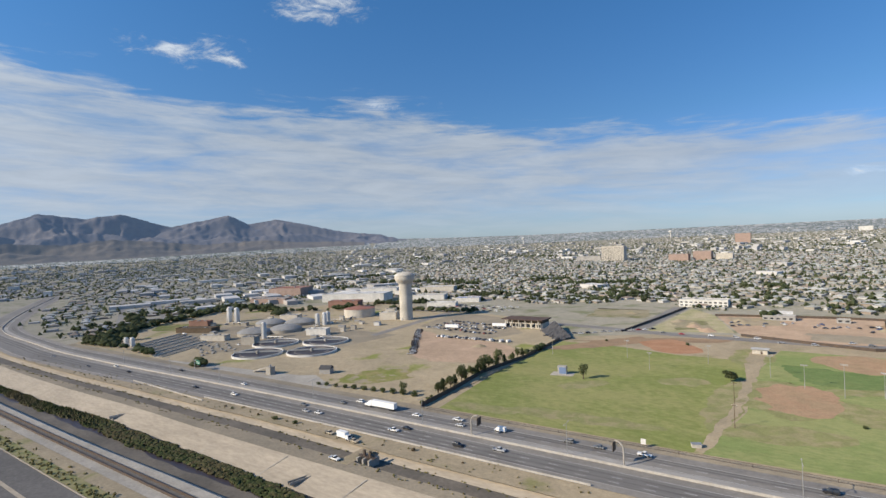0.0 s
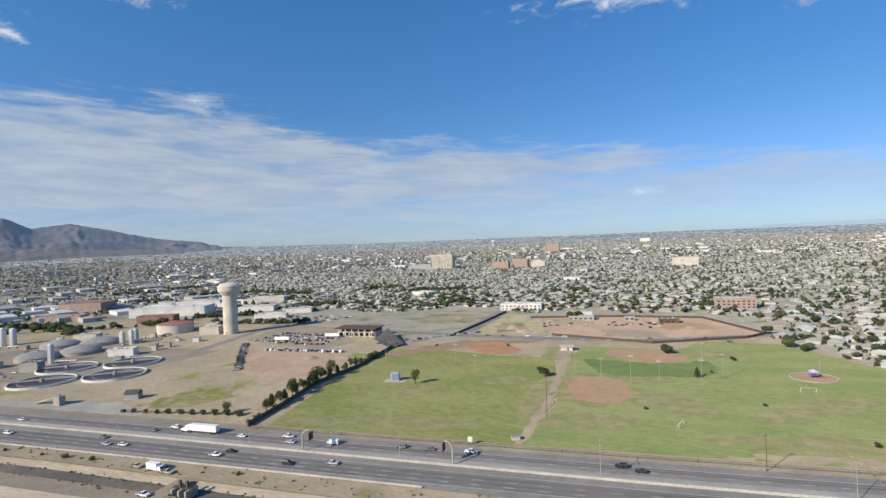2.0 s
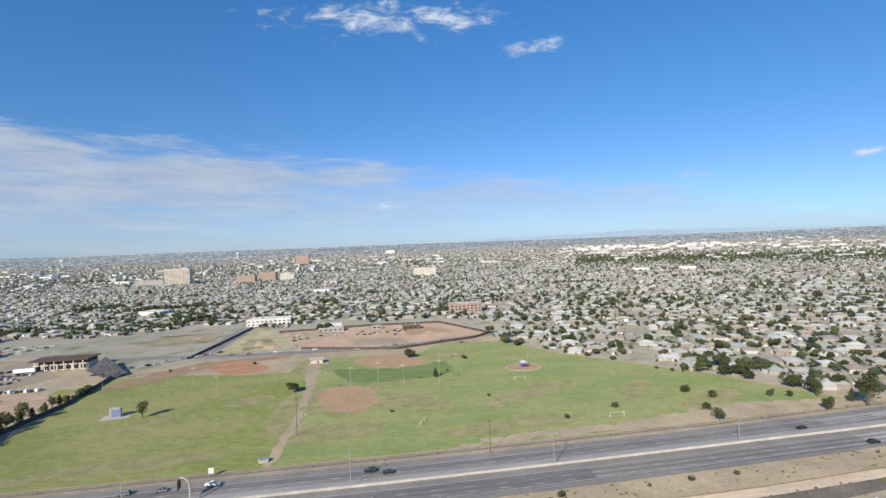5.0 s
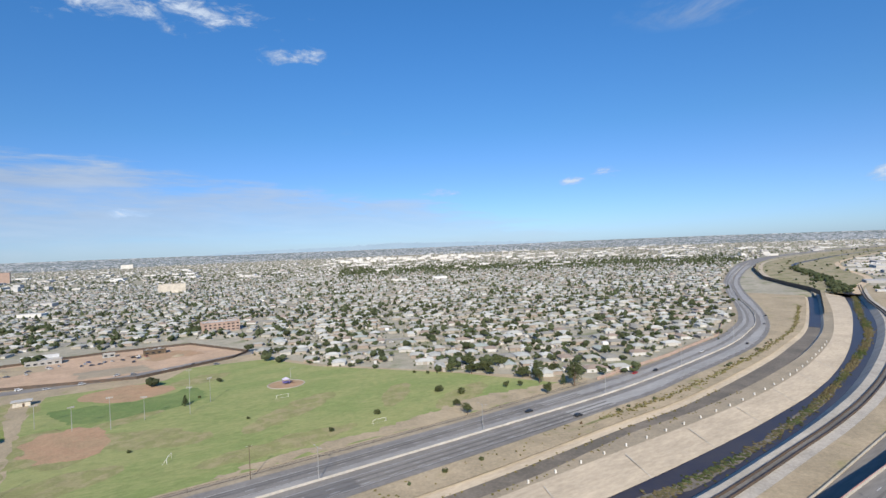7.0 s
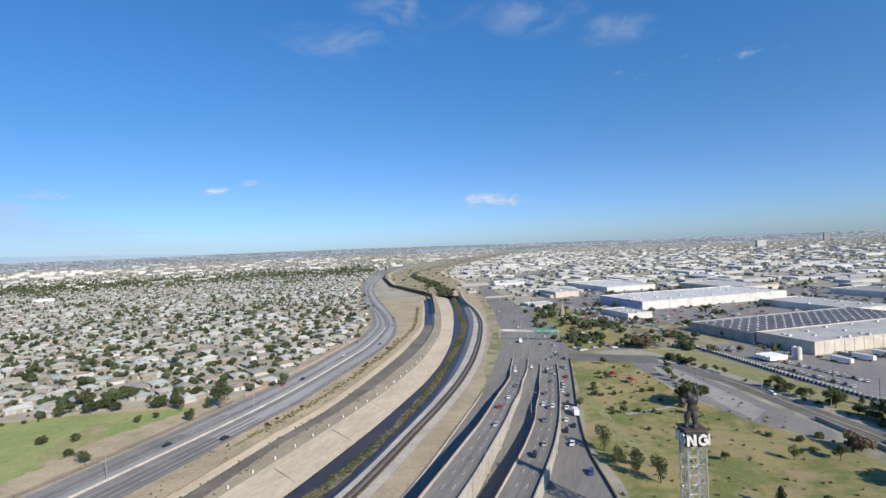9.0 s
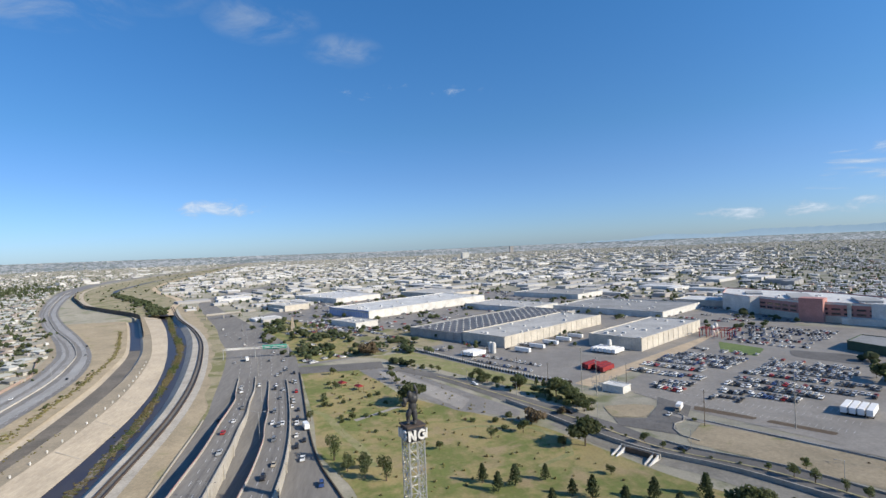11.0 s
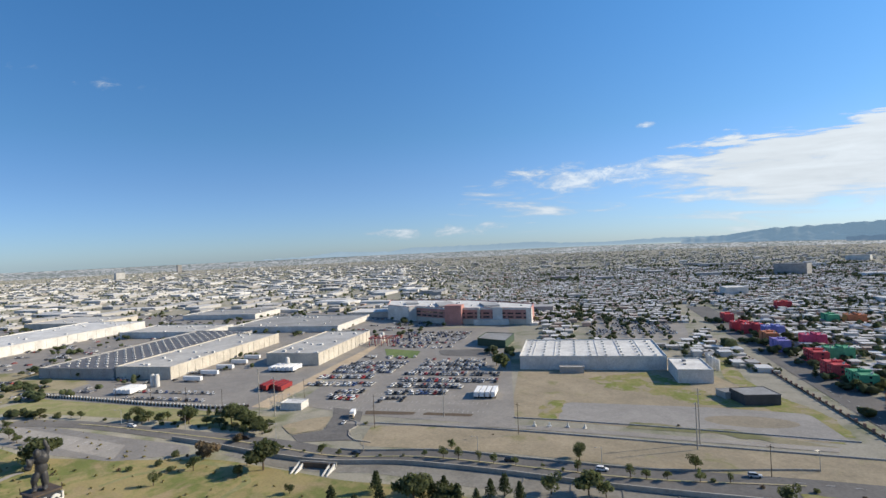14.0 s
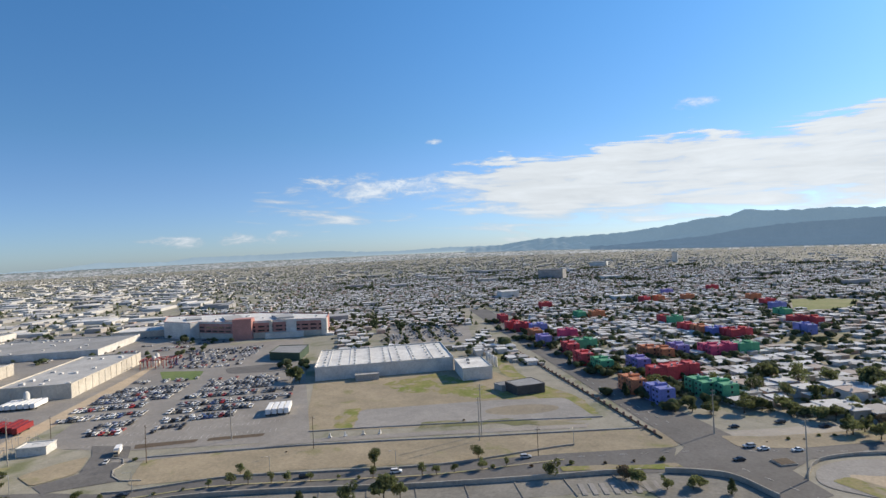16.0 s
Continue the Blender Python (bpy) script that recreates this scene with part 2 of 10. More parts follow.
M["grass_dry"] = mat("dry_yellow_grass", (0.262, 0.215, 0.10), (0.126, 0.144, 0.044), 0.03, 0.22, 0.95, bump=0.25, lo=0.42, hi=0.58, spots=((0.285, 0.225, 0.125), 0.05, 0.52, 0.66))
M["worn_turf"] = mat("worn_turf", (0.228, 0.212, 0.108), (0.25, 0.222, 0.122), 0.03, 0.4, 0.95, spots=((0.205, 0.21, 0.088), 0.13, 0.40, 0.58))
M["sound_wall"] = mat("pinkish_masonry", (0.34, 0.25, 0.21), (0.28, 0.21, 0.175), 0.1, 1.0, 0.9)
M["weed_green"] = mat("yellow_green_weeds", (0.16, 0.185, 0.04), (0.26, 0.22, 0.10), 0.06, 0.5, 0.95, bump=0.3, lo=0.4, hi=0.6, spots=((0.31, 0.26, 0.18), 0.10, 0.50, 0.60))
M["levee"] = mat("khaki_levee", (0.28, 0.242, 0.165), (0.225, 0.20, 0.125), 0.02, 0.3, 0.95, spots=((0.165, 0.165, 0.075), 0.035, 0.48, 0.62))
M["pad"] = mat("pale_grey_pad", (0.295, 0.275, 0.25), (0.25, 0.235, 0.215), 0.03, 0.4, 0.9)
M["verge"] = mat("dry_verge", (0.38, 0.32, 0.22), (0.25, 0.25, 0.12), 0.06, 0.5, 0.95, bump=0.3)
M["infield"] = mat("red_clay_infield", (0.29, 0.15, 0.085), (0.33, 0.19, 0.115), 0.05, 0.6, 0.95)
M["infield_pale"] = mat("worn_clay_infield", (0.32, 0.205, 0.13), (0.27, 0.195, 0.12), 0.05, 0.4, 0.95)
M["lane_concrete"] = mat("worn_concrete_lanes", (0.38, 0.36, 0.326), (0.305, 0.289, 0.263), 0.02, 0.7, 0.71, spec=0.5, stretch=(0.0, 0.15, 1.0))
M["asphalt"] = mat("motorway_asphalt", (0.188, 0.176, 0.160), (0.145, 0.136, 0.125), 0.02, 0.7, 0.71, spec=0.5, stretch=(0.0, 0.15, 1.0))
M["asphalt_pale"] = mat("worn_pale_asphalt", (0.246, 0.225, 0.197), (0.193, 0.177, 0.156), 0.03, 0.5, 0.72, spec=0.5)
M["asphalt_light"] = mat("pale_concrete_pavement", (0.35, 0.328, 0.297), (0.28, 0.263, 0.24), 0.03, 0.5, 0.75, spec=0.5, stretch=(0.0, 0.15, 1.0))
M["asphalt_dark"] = mat("street_asphalt", (0.15, 0.142, 0.133), (0.108, 0.103, 0.097), 0.03, 0.6, 0.88)
M["ramp_asphalt"] = mat("grey_ramp_asphalt", (0.185, 0.175, 0.162), (0.14, 0.133, 0.124), 0.03, 0.5, 0.88, stretch=(0.3, 0.12, 1.0))
M["concrete"] = mat("concrete", (0.38, 0.35, 0.305), (0.29, 0.27, 0.235), 0.05, 0.8, 0.85, bump=0.1)
M["bank"] = mat("tan_concrete_bank", (0.395, 0.338, 0.262), (0.335, 0.288, 0.225), 0.03, 0.4, 0.88, bump=0.1, stretch=(0.0, 0.25, 1.0))
M["rail_red"] = mat("weathered_red_rail", (0.30, 0.12, 0.10), (0.36, 0.30, 0.28), 0.1, 0.6, 0.7)
M["barrier"] = mat("white_concrete_barrier", (0.42, 0.395, 0.355), (0.34, 0.32, 0.29), 0.1, 1.0, 0.85)
M["paint_line"] = mat("worn_road_paint", (0.50, 0.49, 0.47), (0.34, 0.33, 0.32), 0.2, 2.0, 0.7)
M["water"] = mat("dark_river_water", (0.040, 0.036, 0.048), (0.056, 0.048, 0.050), 0.05, 0.4, 0.4, bump=0.08, bump_scale=1.2, spec=0.16)
M["mud"] = mat("dark_canal_mud", (0.165, 0.145, 0.12), (0.105, 0.095, 0.08), 0.04, 0.5, 0.8)
M["reeds"] = mat("river_reeds", (0.06, 0.08, 0.027), (0.14, 0.115, 0.06), 0.02, 0.4, 0.95, island=0.6, lo=0.42, hi=0.58, leafy=0.3)
M["weeds"] = mat("olive_weeds", (0.15, 0.145, 0.05), (0.22, 0.18, 0.085), 0.1, 1.0, 0.95, island=0.6, leafy=0.3)
M["leaf"] = mat("tree_leaves", (0.108, 0.134, 0.056), (0.162, 0.178, 0.085), 0.3, 2.0, 0.8, rand=0.5, island=0.5, leafy=0.62)
M["leaf_dark"] = mat("pine_needles", (0.055, 0.075, 0.032), (0.088, 0.105, 0.048), 0.3, 2.0, 0.85, rand=0.3, island=0.5, leafy=0.45)
M["leaf_brown"] = mat("dry_twigs", (0.17, 0.12, 0.075), (0.12, 0.10, 0.06), 0.3, 2.0, 0.9, island=0.4, leafy=0.3)
M["bark"] = mat("bark", (0.13, 0.095, 0.065), (0.09, 0.07, 0.05), 0.5, 4.0, 0.95)
M["tree_far"] = mat("far_foliage", (0.098, 0.128, 0.062), (0.15, 0.172, 0.094), 0.02, 0.3, 0.9, island=0.7, leafy=0.65)
M["white_wall"] = mat("white_painted_wall", (0.62, 0.605, 0.57), (0.50, 0.49, 0.46), 0.1, 1.0, 0.8)
M["cream_wall"] = mat("cream_wall", (0.54, 0.50, 0.43), (0.44, 0.405, 0.35), 0.1, 1.0, 0.85)
M["grey_wall"] = mat("grey_panel_wall", (0.36, 0.35, 0.33), (0.29, 0.28, 0.27), 0.1, 1.0, 0.8)
M["white_roof"] = mat("white_coated_roof", (0.60, 0.595, 0.57), (0.46, 0.455, 0.44), 0.06, 0.6, 0.75, spots=((0.33, 0.32, 0.30), 0.12, 0.62, 0.80))
M["grey_roof"] = mat("grey_gravel_roof", (0.29, 0.29, 0.285), (0.22, 0.22, 0.215), 0.04, 0.5, 0.85)
M["pale_roof"] = mat("pale_membrane_roof", (0.40, 0.395, 0.38), (0.31, 0.305, 0.295), 0.04, 0.5, 0.85)
M["glass"] = mat("dark_window_glass", (0.02, 0.024, 0.03), (0.03, 0.034, 0.04), 0.3, 2.0, 0.12, spec=0.6)
M["steel"] = mat("galvanised_steel", (0.42, 0.42, 0.41), (0.34, 0.34, 0.33), 0.5, 4.0, 0.5, metal=0.5)
M["dark_steel"] = mat("dark_rusty_steel", (0.06, 0.05, 0.045), (0.10, 0.07, 0.05), 0.3, 3.0, 0.7)
M["tyre"] = mat("tyre_rubber", (0.02, 0.02, 0.02), (0.03, 0.03, 0.03), 1.0, 5.0, 0.9)
ROOFS = [(0.36, 0.375, 0.36), (0.27, 0.27, 0.245), (0.43, 0.44, 0.425), (0.23, 0.225, 0.205), (0.32, 0.325, 0.30), (0.26, 0.21, 0.175), (0.38, 0.395, 0.38), (0.28, 0.315, 0.30), (0.30, 0.275, 0.24), (0.34, 0.345, 0.325)]
M["house_wall"] = palette_mat("stucco_walls", [(0.36, 0.35, 0.315), (0.43, 0.42, 0.39), (0.32, 0.29, 0.245), (0.49, 0.485, 0.465), (0.34, 0.32, 0.28), (0.29, 0.24, 0.20)])
M["house_roof"] = palette_mat("light_shingle_roofs", ROOFS)
M["house_wall_o"] = palette_mat("stucco_house_walls", [(0.36, 0.35, 0.315), (0.43, 0.42, 0.39), (0.32, 0.29, 0.245), (0.49, 0.485, 0.465), (0.34, 0.32, 0.28), (0.29, 0.24, 0.20)], rand_object=True)
M["house_roof_o"] = palette_mat("shingle_house_roofs", ROOFS, rand_object=True)
M["city_box"] = palette_mat("far_building_paint", [(0.56, 0.555, 0.54), (0.42, 0.41, 0.39), (0.34, 0.325, 0.305), (0.64, 0.64, 0.63), (0.46, 0.455, 0.44), (0.33, 0.33, 0.325), (0.40, 0.37, 0.345), (0.47, 0.47, 0.465)])
M["city_white"] = palette_mat("far_warehouse_paint", [(0.62, 0.615, 0.60), (0.48, 0.475, 0.465), (0.56, 0.55, 0.53), (0.36, 0.355, 0.35), (0.45, 0.44, 0.42)])
M["flat_roofs"] = palette_mat("flat_coated_roofs", [(0.62, 0.62, 0.61), (0.50, 0.495, 0.485), (0.66, 0.66, 0.65), (0.40, 0.39, 0.38), (0.56, 0.55, 0.535), (0.42, 0.36, 0.32)], spec=0.12)
PASTEL = [(0.60, 0.585, 0.56), (0.50, 0.475, 0.43), (0.66, 0.655, 0.64), (0.46, 0.39, 0.31), (0.56, 0.50, 0.42), (0.42, 0.40, 0.385), (0.52, 0.36, 0.29)]
M["painted_wall"] = palette_mat("painted_block_walls", PASTEL)
M["painted_wall_o"] = palette_mat("painted_house_walls", PASTEL, rand_object=True)
M["flat_roof_o"] = palette_mat("flat_house_roofs", [(0.64, 0.635, 0.62), (0.50, 0.49, 0.47), (0.70, 0.695, 0.68), (0.38, 0.36, 0.34), (0.60, 0.59, 0.57), (0.40, 0.32, 0.28), (0.54, 0.535, 0.52)], rand_object=True)
M["street"] = mat("neighbourhood_street", (0.25, 0.24, 0.225), (0.20, 0.193, 0.18), 0.02, 0.5, 0.9)
M["channel_concrete"] = mat("mottled_channel_concrete", (0.24, 0.225, 0.195), (0.165, 0.155, 0.135), 0.04, 0.5, 0.9)
M["tan_track"] = mat("pale_tan_track", (0.47, 0.37, 0.255), (0.39, 0.31, 0.22), 0.04, 0.5, 0.92)
M["panel_white"] = mat("white_ribbed_panels", (0.60, 0.585, 0.555), (0.50, 0.49, 0.465), 0.15, 1.2, 0.8)
M["green_wall"] = mat("dark_green_cladding", (0.045, 0.075, 0.05), (0.06, 0.09, 0.06), 0.2, 1.5, 0.8)
M["lilac_panel"] = mat("pale_lilac_panels", (0.42, 0.46, 0.62), (0.36, 0.40, 0.55), 0.2, 1.5, 0.7)
M["dark_clad"] = mat("dark_grey_cladding", (0.05, 0.05, 0.052), (0.075, 0.075, 0.078), 0.2, 1.5, 0.7)


def hazed_mat(name, c1, c2, glow, s1=0.0015, s2=0.006):
    """A far backdrop: faint rock tones, with the haze of the air painted in as emission."""
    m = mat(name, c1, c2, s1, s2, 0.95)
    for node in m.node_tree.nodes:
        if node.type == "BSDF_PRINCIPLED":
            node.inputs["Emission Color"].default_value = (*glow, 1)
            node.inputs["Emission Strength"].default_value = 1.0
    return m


# bluish emission on each range stands in for haze
M["mountain"] = hazed_mat("hazed_rock_mountain", (0.075, 0.078, 0.098), (0.135, 0.12, 0.118), (0.032, 0.052, 0.088), 0.004, 0.02)
M["mountain_mid"] = hazed_mat("hazed_brown_spurs", (0.095, 0.088, 0.088), (0.15, 0.128, 0.108), (0.026, 0.040, 0.062), 0.004, 0.02)
M["mountain_haze"] = hazed_mat("haze_blue_ridge", (0.06, 0.07, 0.08), (0.08, 0.09, 0.10), (0.20, 0.295, 0.395))
M["mountain_far"] = hazed_mat("hazed_distant_ridge", (0.10, 0.11, 0.11), (0.16, 0.16, 0.15), (0.10, 0.165, 0.24))
M["mountain_faint"] = hazed_mat("hazed_southern_ridge", (0.05, 0.06, 0.07), (0.07, 0.08, 0.09), (0.175, 0.262, 0.355))
M["mountain_spur"] = hazed_mat("hazed_nearer_spurs", (0.08, 0.09, 0.09), (0.13, 0.13, 0.12), (0.072, 0.12, 0.185))


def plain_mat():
    """The far edge of the plain: specks of pale roofs, streets and trees too small to tell apart, hazed by blue
    emission.
    """
    m = bpy.data.materials.new("hazed_speckled_plain")
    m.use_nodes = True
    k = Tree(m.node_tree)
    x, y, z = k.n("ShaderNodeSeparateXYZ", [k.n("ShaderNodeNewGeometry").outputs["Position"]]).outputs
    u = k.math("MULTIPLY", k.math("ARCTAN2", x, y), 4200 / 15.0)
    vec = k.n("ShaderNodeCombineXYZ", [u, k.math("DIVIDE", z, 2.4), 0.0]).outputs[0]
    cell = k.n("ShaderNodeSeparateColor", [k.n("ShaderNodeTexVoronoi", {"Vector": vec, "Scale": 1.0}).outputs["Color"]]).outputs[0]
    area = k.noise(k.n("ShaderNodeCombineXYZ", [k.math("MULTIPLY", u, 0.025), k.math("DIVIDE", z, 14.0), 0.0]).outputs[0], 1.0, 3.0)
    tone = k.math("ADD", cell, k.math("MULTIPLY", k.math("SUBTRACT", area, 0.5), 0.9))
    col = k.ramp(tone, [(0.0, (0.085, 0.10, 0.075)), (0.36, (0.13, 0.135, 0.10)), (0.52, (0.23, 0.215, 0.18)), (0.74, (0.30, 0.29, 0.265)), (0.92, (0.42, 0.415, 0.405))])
    # faint blue emission paints the haze over the specks
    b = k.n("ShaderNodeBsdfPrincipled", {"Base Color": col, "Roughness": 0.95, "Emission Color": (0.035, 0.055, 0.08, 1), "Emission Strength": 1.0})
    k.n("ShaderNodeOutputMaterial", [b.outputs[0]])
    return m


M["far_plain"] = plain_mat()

# ---- mesh helpers ----
class MB:
    """Gathers vertices and faces for one mesh."""

    def __init__(self):
        self.v, self.f, self.n = [], [], 0

    def add(self, verts, faces):
        self.v.extend(tuple(map(float, p)) for p in verts)
        n = self.n
        self.f.extend(tuple(i + n for i in f) for f in faces)
        self.n += len(verts)
        return self

    def box(self, cx, cy, z0, lx, ly, h, rot=0.0, taper=1.0, bottom=False):
        c, s = math.cos(rot), math.sin(rot)
        vs = []
        for k, z in ((1.0, z0), (taper, z0 + h)):
            for a, b in ((-1, -1), (1, -1), (1, 1), (-1, 1)):
                x, y = a * lx / 2 * k, b * ly / 2 * k
                vs.append((cx + c * x - s * y, cy + s * x + c * y, z))
        fs = [(0, 1, 5, 4), (1, 2, 6, 5), (2, 3, 7, 6), (3, 0, 4, 7), (4, 5, 6, 7)]
        if bottom:
            fs.append((3, 2, 1, 0))
        return self.add(vs, fs)

    def prism(self, poly, z0, z1, top=True, bottom=False):
        poly = ccw(poly)
        n = len(poly)
        vs = [(x, y, z0) for x, y in poly] + [(x, y, z1) for x, y in poly]
        fs = [(i, (i + 1) % n, n + (i + 1) % n, n + i) for i in range(n)]
        if top:
            fs.append(tuple(range(n, 2 * n)))
        if bottom:
            fs.append(tuple(range(n - 1, -1, -1)))
        return self.add(vs, fs)

    def cyl(self, x, y, z0, z1, r0, r1=None, seg=10, cap=True):
        r1 = r0 if r1 is None else r1
        vs = [(x + r * math.cos(2 * math.pi * i / seg), y + r * math.sin(2 * math.pi * i / seg), z) for r, z in ((r0, z0), (r1, z1)) for i in range(seg)]
        fs = [(i, (i + 1) % seg, seg + (i + 1) % seg, seg + i) for i in range(seg)]
        if cap:
            fs.append(tuple(range(seg, 2 * seg)))
        return self.add(vs, fs)

    def lathe(self, x, y, profile, seg=24):
        n = len(profile)
        vs = [(x + r * math.cos(2 * math.pi * i / seg), y + r * math.sin(2 * math.pi * i / seg), z) for r, z in profile for i in range(seg)]
        fs = [(j * seg + i, j * seg + (i + 1) % seg, (j + 1) * seg + (i + 1) % seg, (j + 1) * seg + i) for j in range(n - 1) for i in range(seg)]
        return self.add(vs, fs)

    def rod(self, a, b, r, r2=None, seg=6):
        a, b = Vector(a), Vector(b)
        r2 = r if r2 is None else r2
        w = (b - a).normalized()
        u = w.orthogonal().normalized()
        t = w.cross(u)
        vs = [p + (u * math.cos(2 * math.pi * i / seg) + t * math.sin(2 * math.pi * i / seg)) * q for p, q in ((a, r), (b, r2)) for i in range(seg)]
        fs = [(i, (i + 1) % seg, seg + (i + 1) % seg, seg + i) for i in range(seg)] + [tuple(range(seg, 2 * seg)), tuple(range(seg - 1, -1, -1))]
        return self.add(vs, fs)

    def mesh(self, name, *mats, smooth=False):
        me = bpy.data.meshes.new(name)
        me.from_pydata(self.v, [], self.f)
        for m in mats:
            me.materials.append(m)
        if smooth:
            me.shade_smooth()
        me.update()
        return me


def ccw(poly):
    a = sum(poly[i][0] * poly[(i + 1) % len(poly)][1] - poly[(i + 1) % len(poly)][0] * poly[i][1] for i in range(len(poly)))
    return list(poly) if a > 0 else list(poly)[::-1]


def part(name, mb, material, parent=None, label="", smooth=False):
    """One mesh object from gathered geometry, under a thing or a part."""
    me = mb.mesh(name, material, smooth=smooth) if isinstance(mb, MB) else mb
    ob = new(name, me)
    if parent is not None:
        ob.parent = parent
    return tagged(ob, label) if label else ob


def thing(name, label, category, x=0.0, y=0.0, z=0.0, rot=0.0, group="", kind=""):
    ob = new(name)
    ob.matrix_basis = pose(x, y, z, 0, 0, math.degrees(rot))
    return tagged(ob, label, category, group, kind)


def structure(name, mb, material, label, category, kind="structure", smooth=False):
    return tagged(part(name, mb, material, smooth=smooth), label, category, "", kind)


def inside(poly, x, y):
    r = False
    j = len(poly) - 1
    for i in range(len(poly)):
        (x1, y1), (x2, y2) = poly[i], poly[j]
        if (y1 > y) != (y2 > y) and x < (x2 - x1) * (y - y1) / (y2 - y1) + x1:
            r = not r
        j = i
    return r


def patch(name, poly, z, material, label, category, kind="structure"):
    """A flat piece of ground cover that lies on the ground."""
    poly = ccw(poly)
    return structure(name, MB().add([(x, y, z) for x, y in poly], [tuple(range(len(poly)))]), material, label, category, kind)


def rounded(poly, r=12.0, seg=5):
    """Corners of a plan rounded off."""
    out = []
    n = len(poly)
    for i in range(n):
        p, a, b = Vector(poly[i]), Vector(poly[i - 1]), Vector(poly[(i + 1) % n])
        d = min(r, (a - p).length * 0.45, (b - p).length * 0.45)
        s, e = p + (a - p).normalized() * d, p + (b - p).normalized() * d
        for k in range(seg + 1):
            t = k / seg
            q = s * (1 - t) ** 2 + p * 2 * t * (1 - t) + e * t ** 2
            out.append((q.x, q.y))
    return out


def ragged(poly, amp=2.0, step=2.5, seed=0.0):
    """The same plan with a worn, uneven edge."""
    out = []
    n = len(poly)
    for i in range(n):
        a, b = Vector(poly[i]), Vector(poly[(i + 1) % n])
        d = b - a
        k = max(1, int(d.length / step))
        for j in range(k):
            p = a + d * j / k
            q = Vector((p.x * 0.13, p.y * 0.13, seed))
            out.append((p.x + noise.noise(q) * amp * 1.6 + noise.noise(q * 3.7) * amp * 0.6, p.y + noise.noise(q + Vector((9, 4, 1))) * amp * 1.6 + noise.noise(q * 3.7 + Vector((2, 7, 3))) * amp * 0.6))
    return out


def ellipse(cx, cy, a, b, rot=0.0, seg=32):
    c, s = math.cos(rot), math.sin(rot)
    return [(cx + c * a * math.cos(t) - s * b * math.sin(t), cy + s * a * math.cos(t) + c * b * math.sin(t))
            for t in (2 * math.pi * i / seg for i in range(seg))]

# ---- lines of the river corridor: y as a smooth function of x ----
def line(*pts):
    xs, ys = [p[0] for p in pts], [p[1] for p in pts]
    n = len(xs)
    d = [(ys[i + 1] - ys[i]) / (xs[i + 1] - xs[i]) for i in range(n - 1)]
    m = [d[0]] + [(d[i] * (xs[i + 1] - xs[i]) + d[i - 1] * (xs[i] - xs[i - 1])) / (xs[i + 1] - xs[i - 1]) for i in range(1, n - 1)] + [d[-1]]

    def f(x):
        if x <= xs[0]:
            return ys[0] + m[0] * (x - xs[0])
        if x >= xs[-1]:
            return ys[-1] + m[-1] * (x - xs[-1])
        i = max(j for j in range(n - 1) if xs[j] <= x)
        h = xs[i + 1] - xs[i]
        t = (x - xs[i]) / h
        return ((2 * t ** 3 - 3 * t ** 2 + 1) * ys[i] + (t ** 3 - 2 * t ** 2 + t) * h * m[i]
                + (3 * t ** 2 - 2 * t ** 3) * ys[i + 1] + (t ** 3 - t ** 2) * h * m[i + 1])
    return f


FAR_N = [(556, 301), (672, 368), (813, 457), (1002, 567), (1425, 779), (1747, 915), (2046, 985), (2454, 1000), (3000, 890), (4300, 820)]
FAR_M = [(541, 276), (621, 321), (762, 413), (1000, 551), (1342, 717), (1700, 872), (2046, 960), (2454, 978), (3000, 868), (4300, 798)]
FAR_S = [(498, 243), (570, 278), (672, 338), (839, 443), (1026, 549), (1337, 696), (1651, 826), (2046, 940), (2454, 958), (3000, 848), (4300, 778)]
hwy_n = line((-1500, 520), (-914, 262), (-649, 219), (-500, 217), (-300, 218), (0, 218), (155, 222), (260, 229), (332, 238), (394, 251), (443, 260), (495, 276), *FAR_N)
hwy_m = line((-1500, 498), (-914, 240), (-649, 201), (-507, 196), (-300, 199), (0, 199), (155, 203), (258, 208), (365, 224), (430, 237), (487, 255), *FAR_M)
hwy_s = line((-1500, 474), (-914, 214), (-649, 170), (-500, 169), (-300, 176), (0, 179), (155, 184), (234, 189), (265, 191), (311, 199), (370, 208), (431, 220), *FAR_S)
canal_n = line((-900, 187), (-649, 168), (-492, 164), (-360, 165.3), (-293, 165.8), (-244, 167), (-129, 165.5), (0, 166), (117, 166.5), (207, 172), (265, 174.5), (393, 195), (461, 211), (514, 225), (566, 243), (742, 316), (813, 348))
canal_s = line((-900, 172), (-649, 154), (-492, 152), (-343, 153), (-280, 153.4), (-231, 154.4), (-123, 153), (0, 153), (130, 153), (199, 160), (249, 160), (292, 163.7), (353, 171.8), (426, 185.6), (521, 212.2), (587, 236.6), (773, 314), (860, 352))
bank_t = line((-900, 165), (-572, 147), (-442, 143.8), (-323, 145), (-260, 143.8), (-178, 144), (0, 146), (181, 148.5), (229, 149), (262, 150), (313, 154), (378, 164), (461, 184), (531, 206), (657, 255), (783, 309), (860, 343), (1000, 405))
bank_b = line((-900, 140), (-492, 128), (-402, 130), (-296, 132), (-237, 130), (-175, 129), (0, 130), (167, 130.5), (216, 132), (252, 134), (286, 137), (332, 142), (392, 153), (468, 173), (558, 202), (689, 249), (796, 292), (1000, 380))
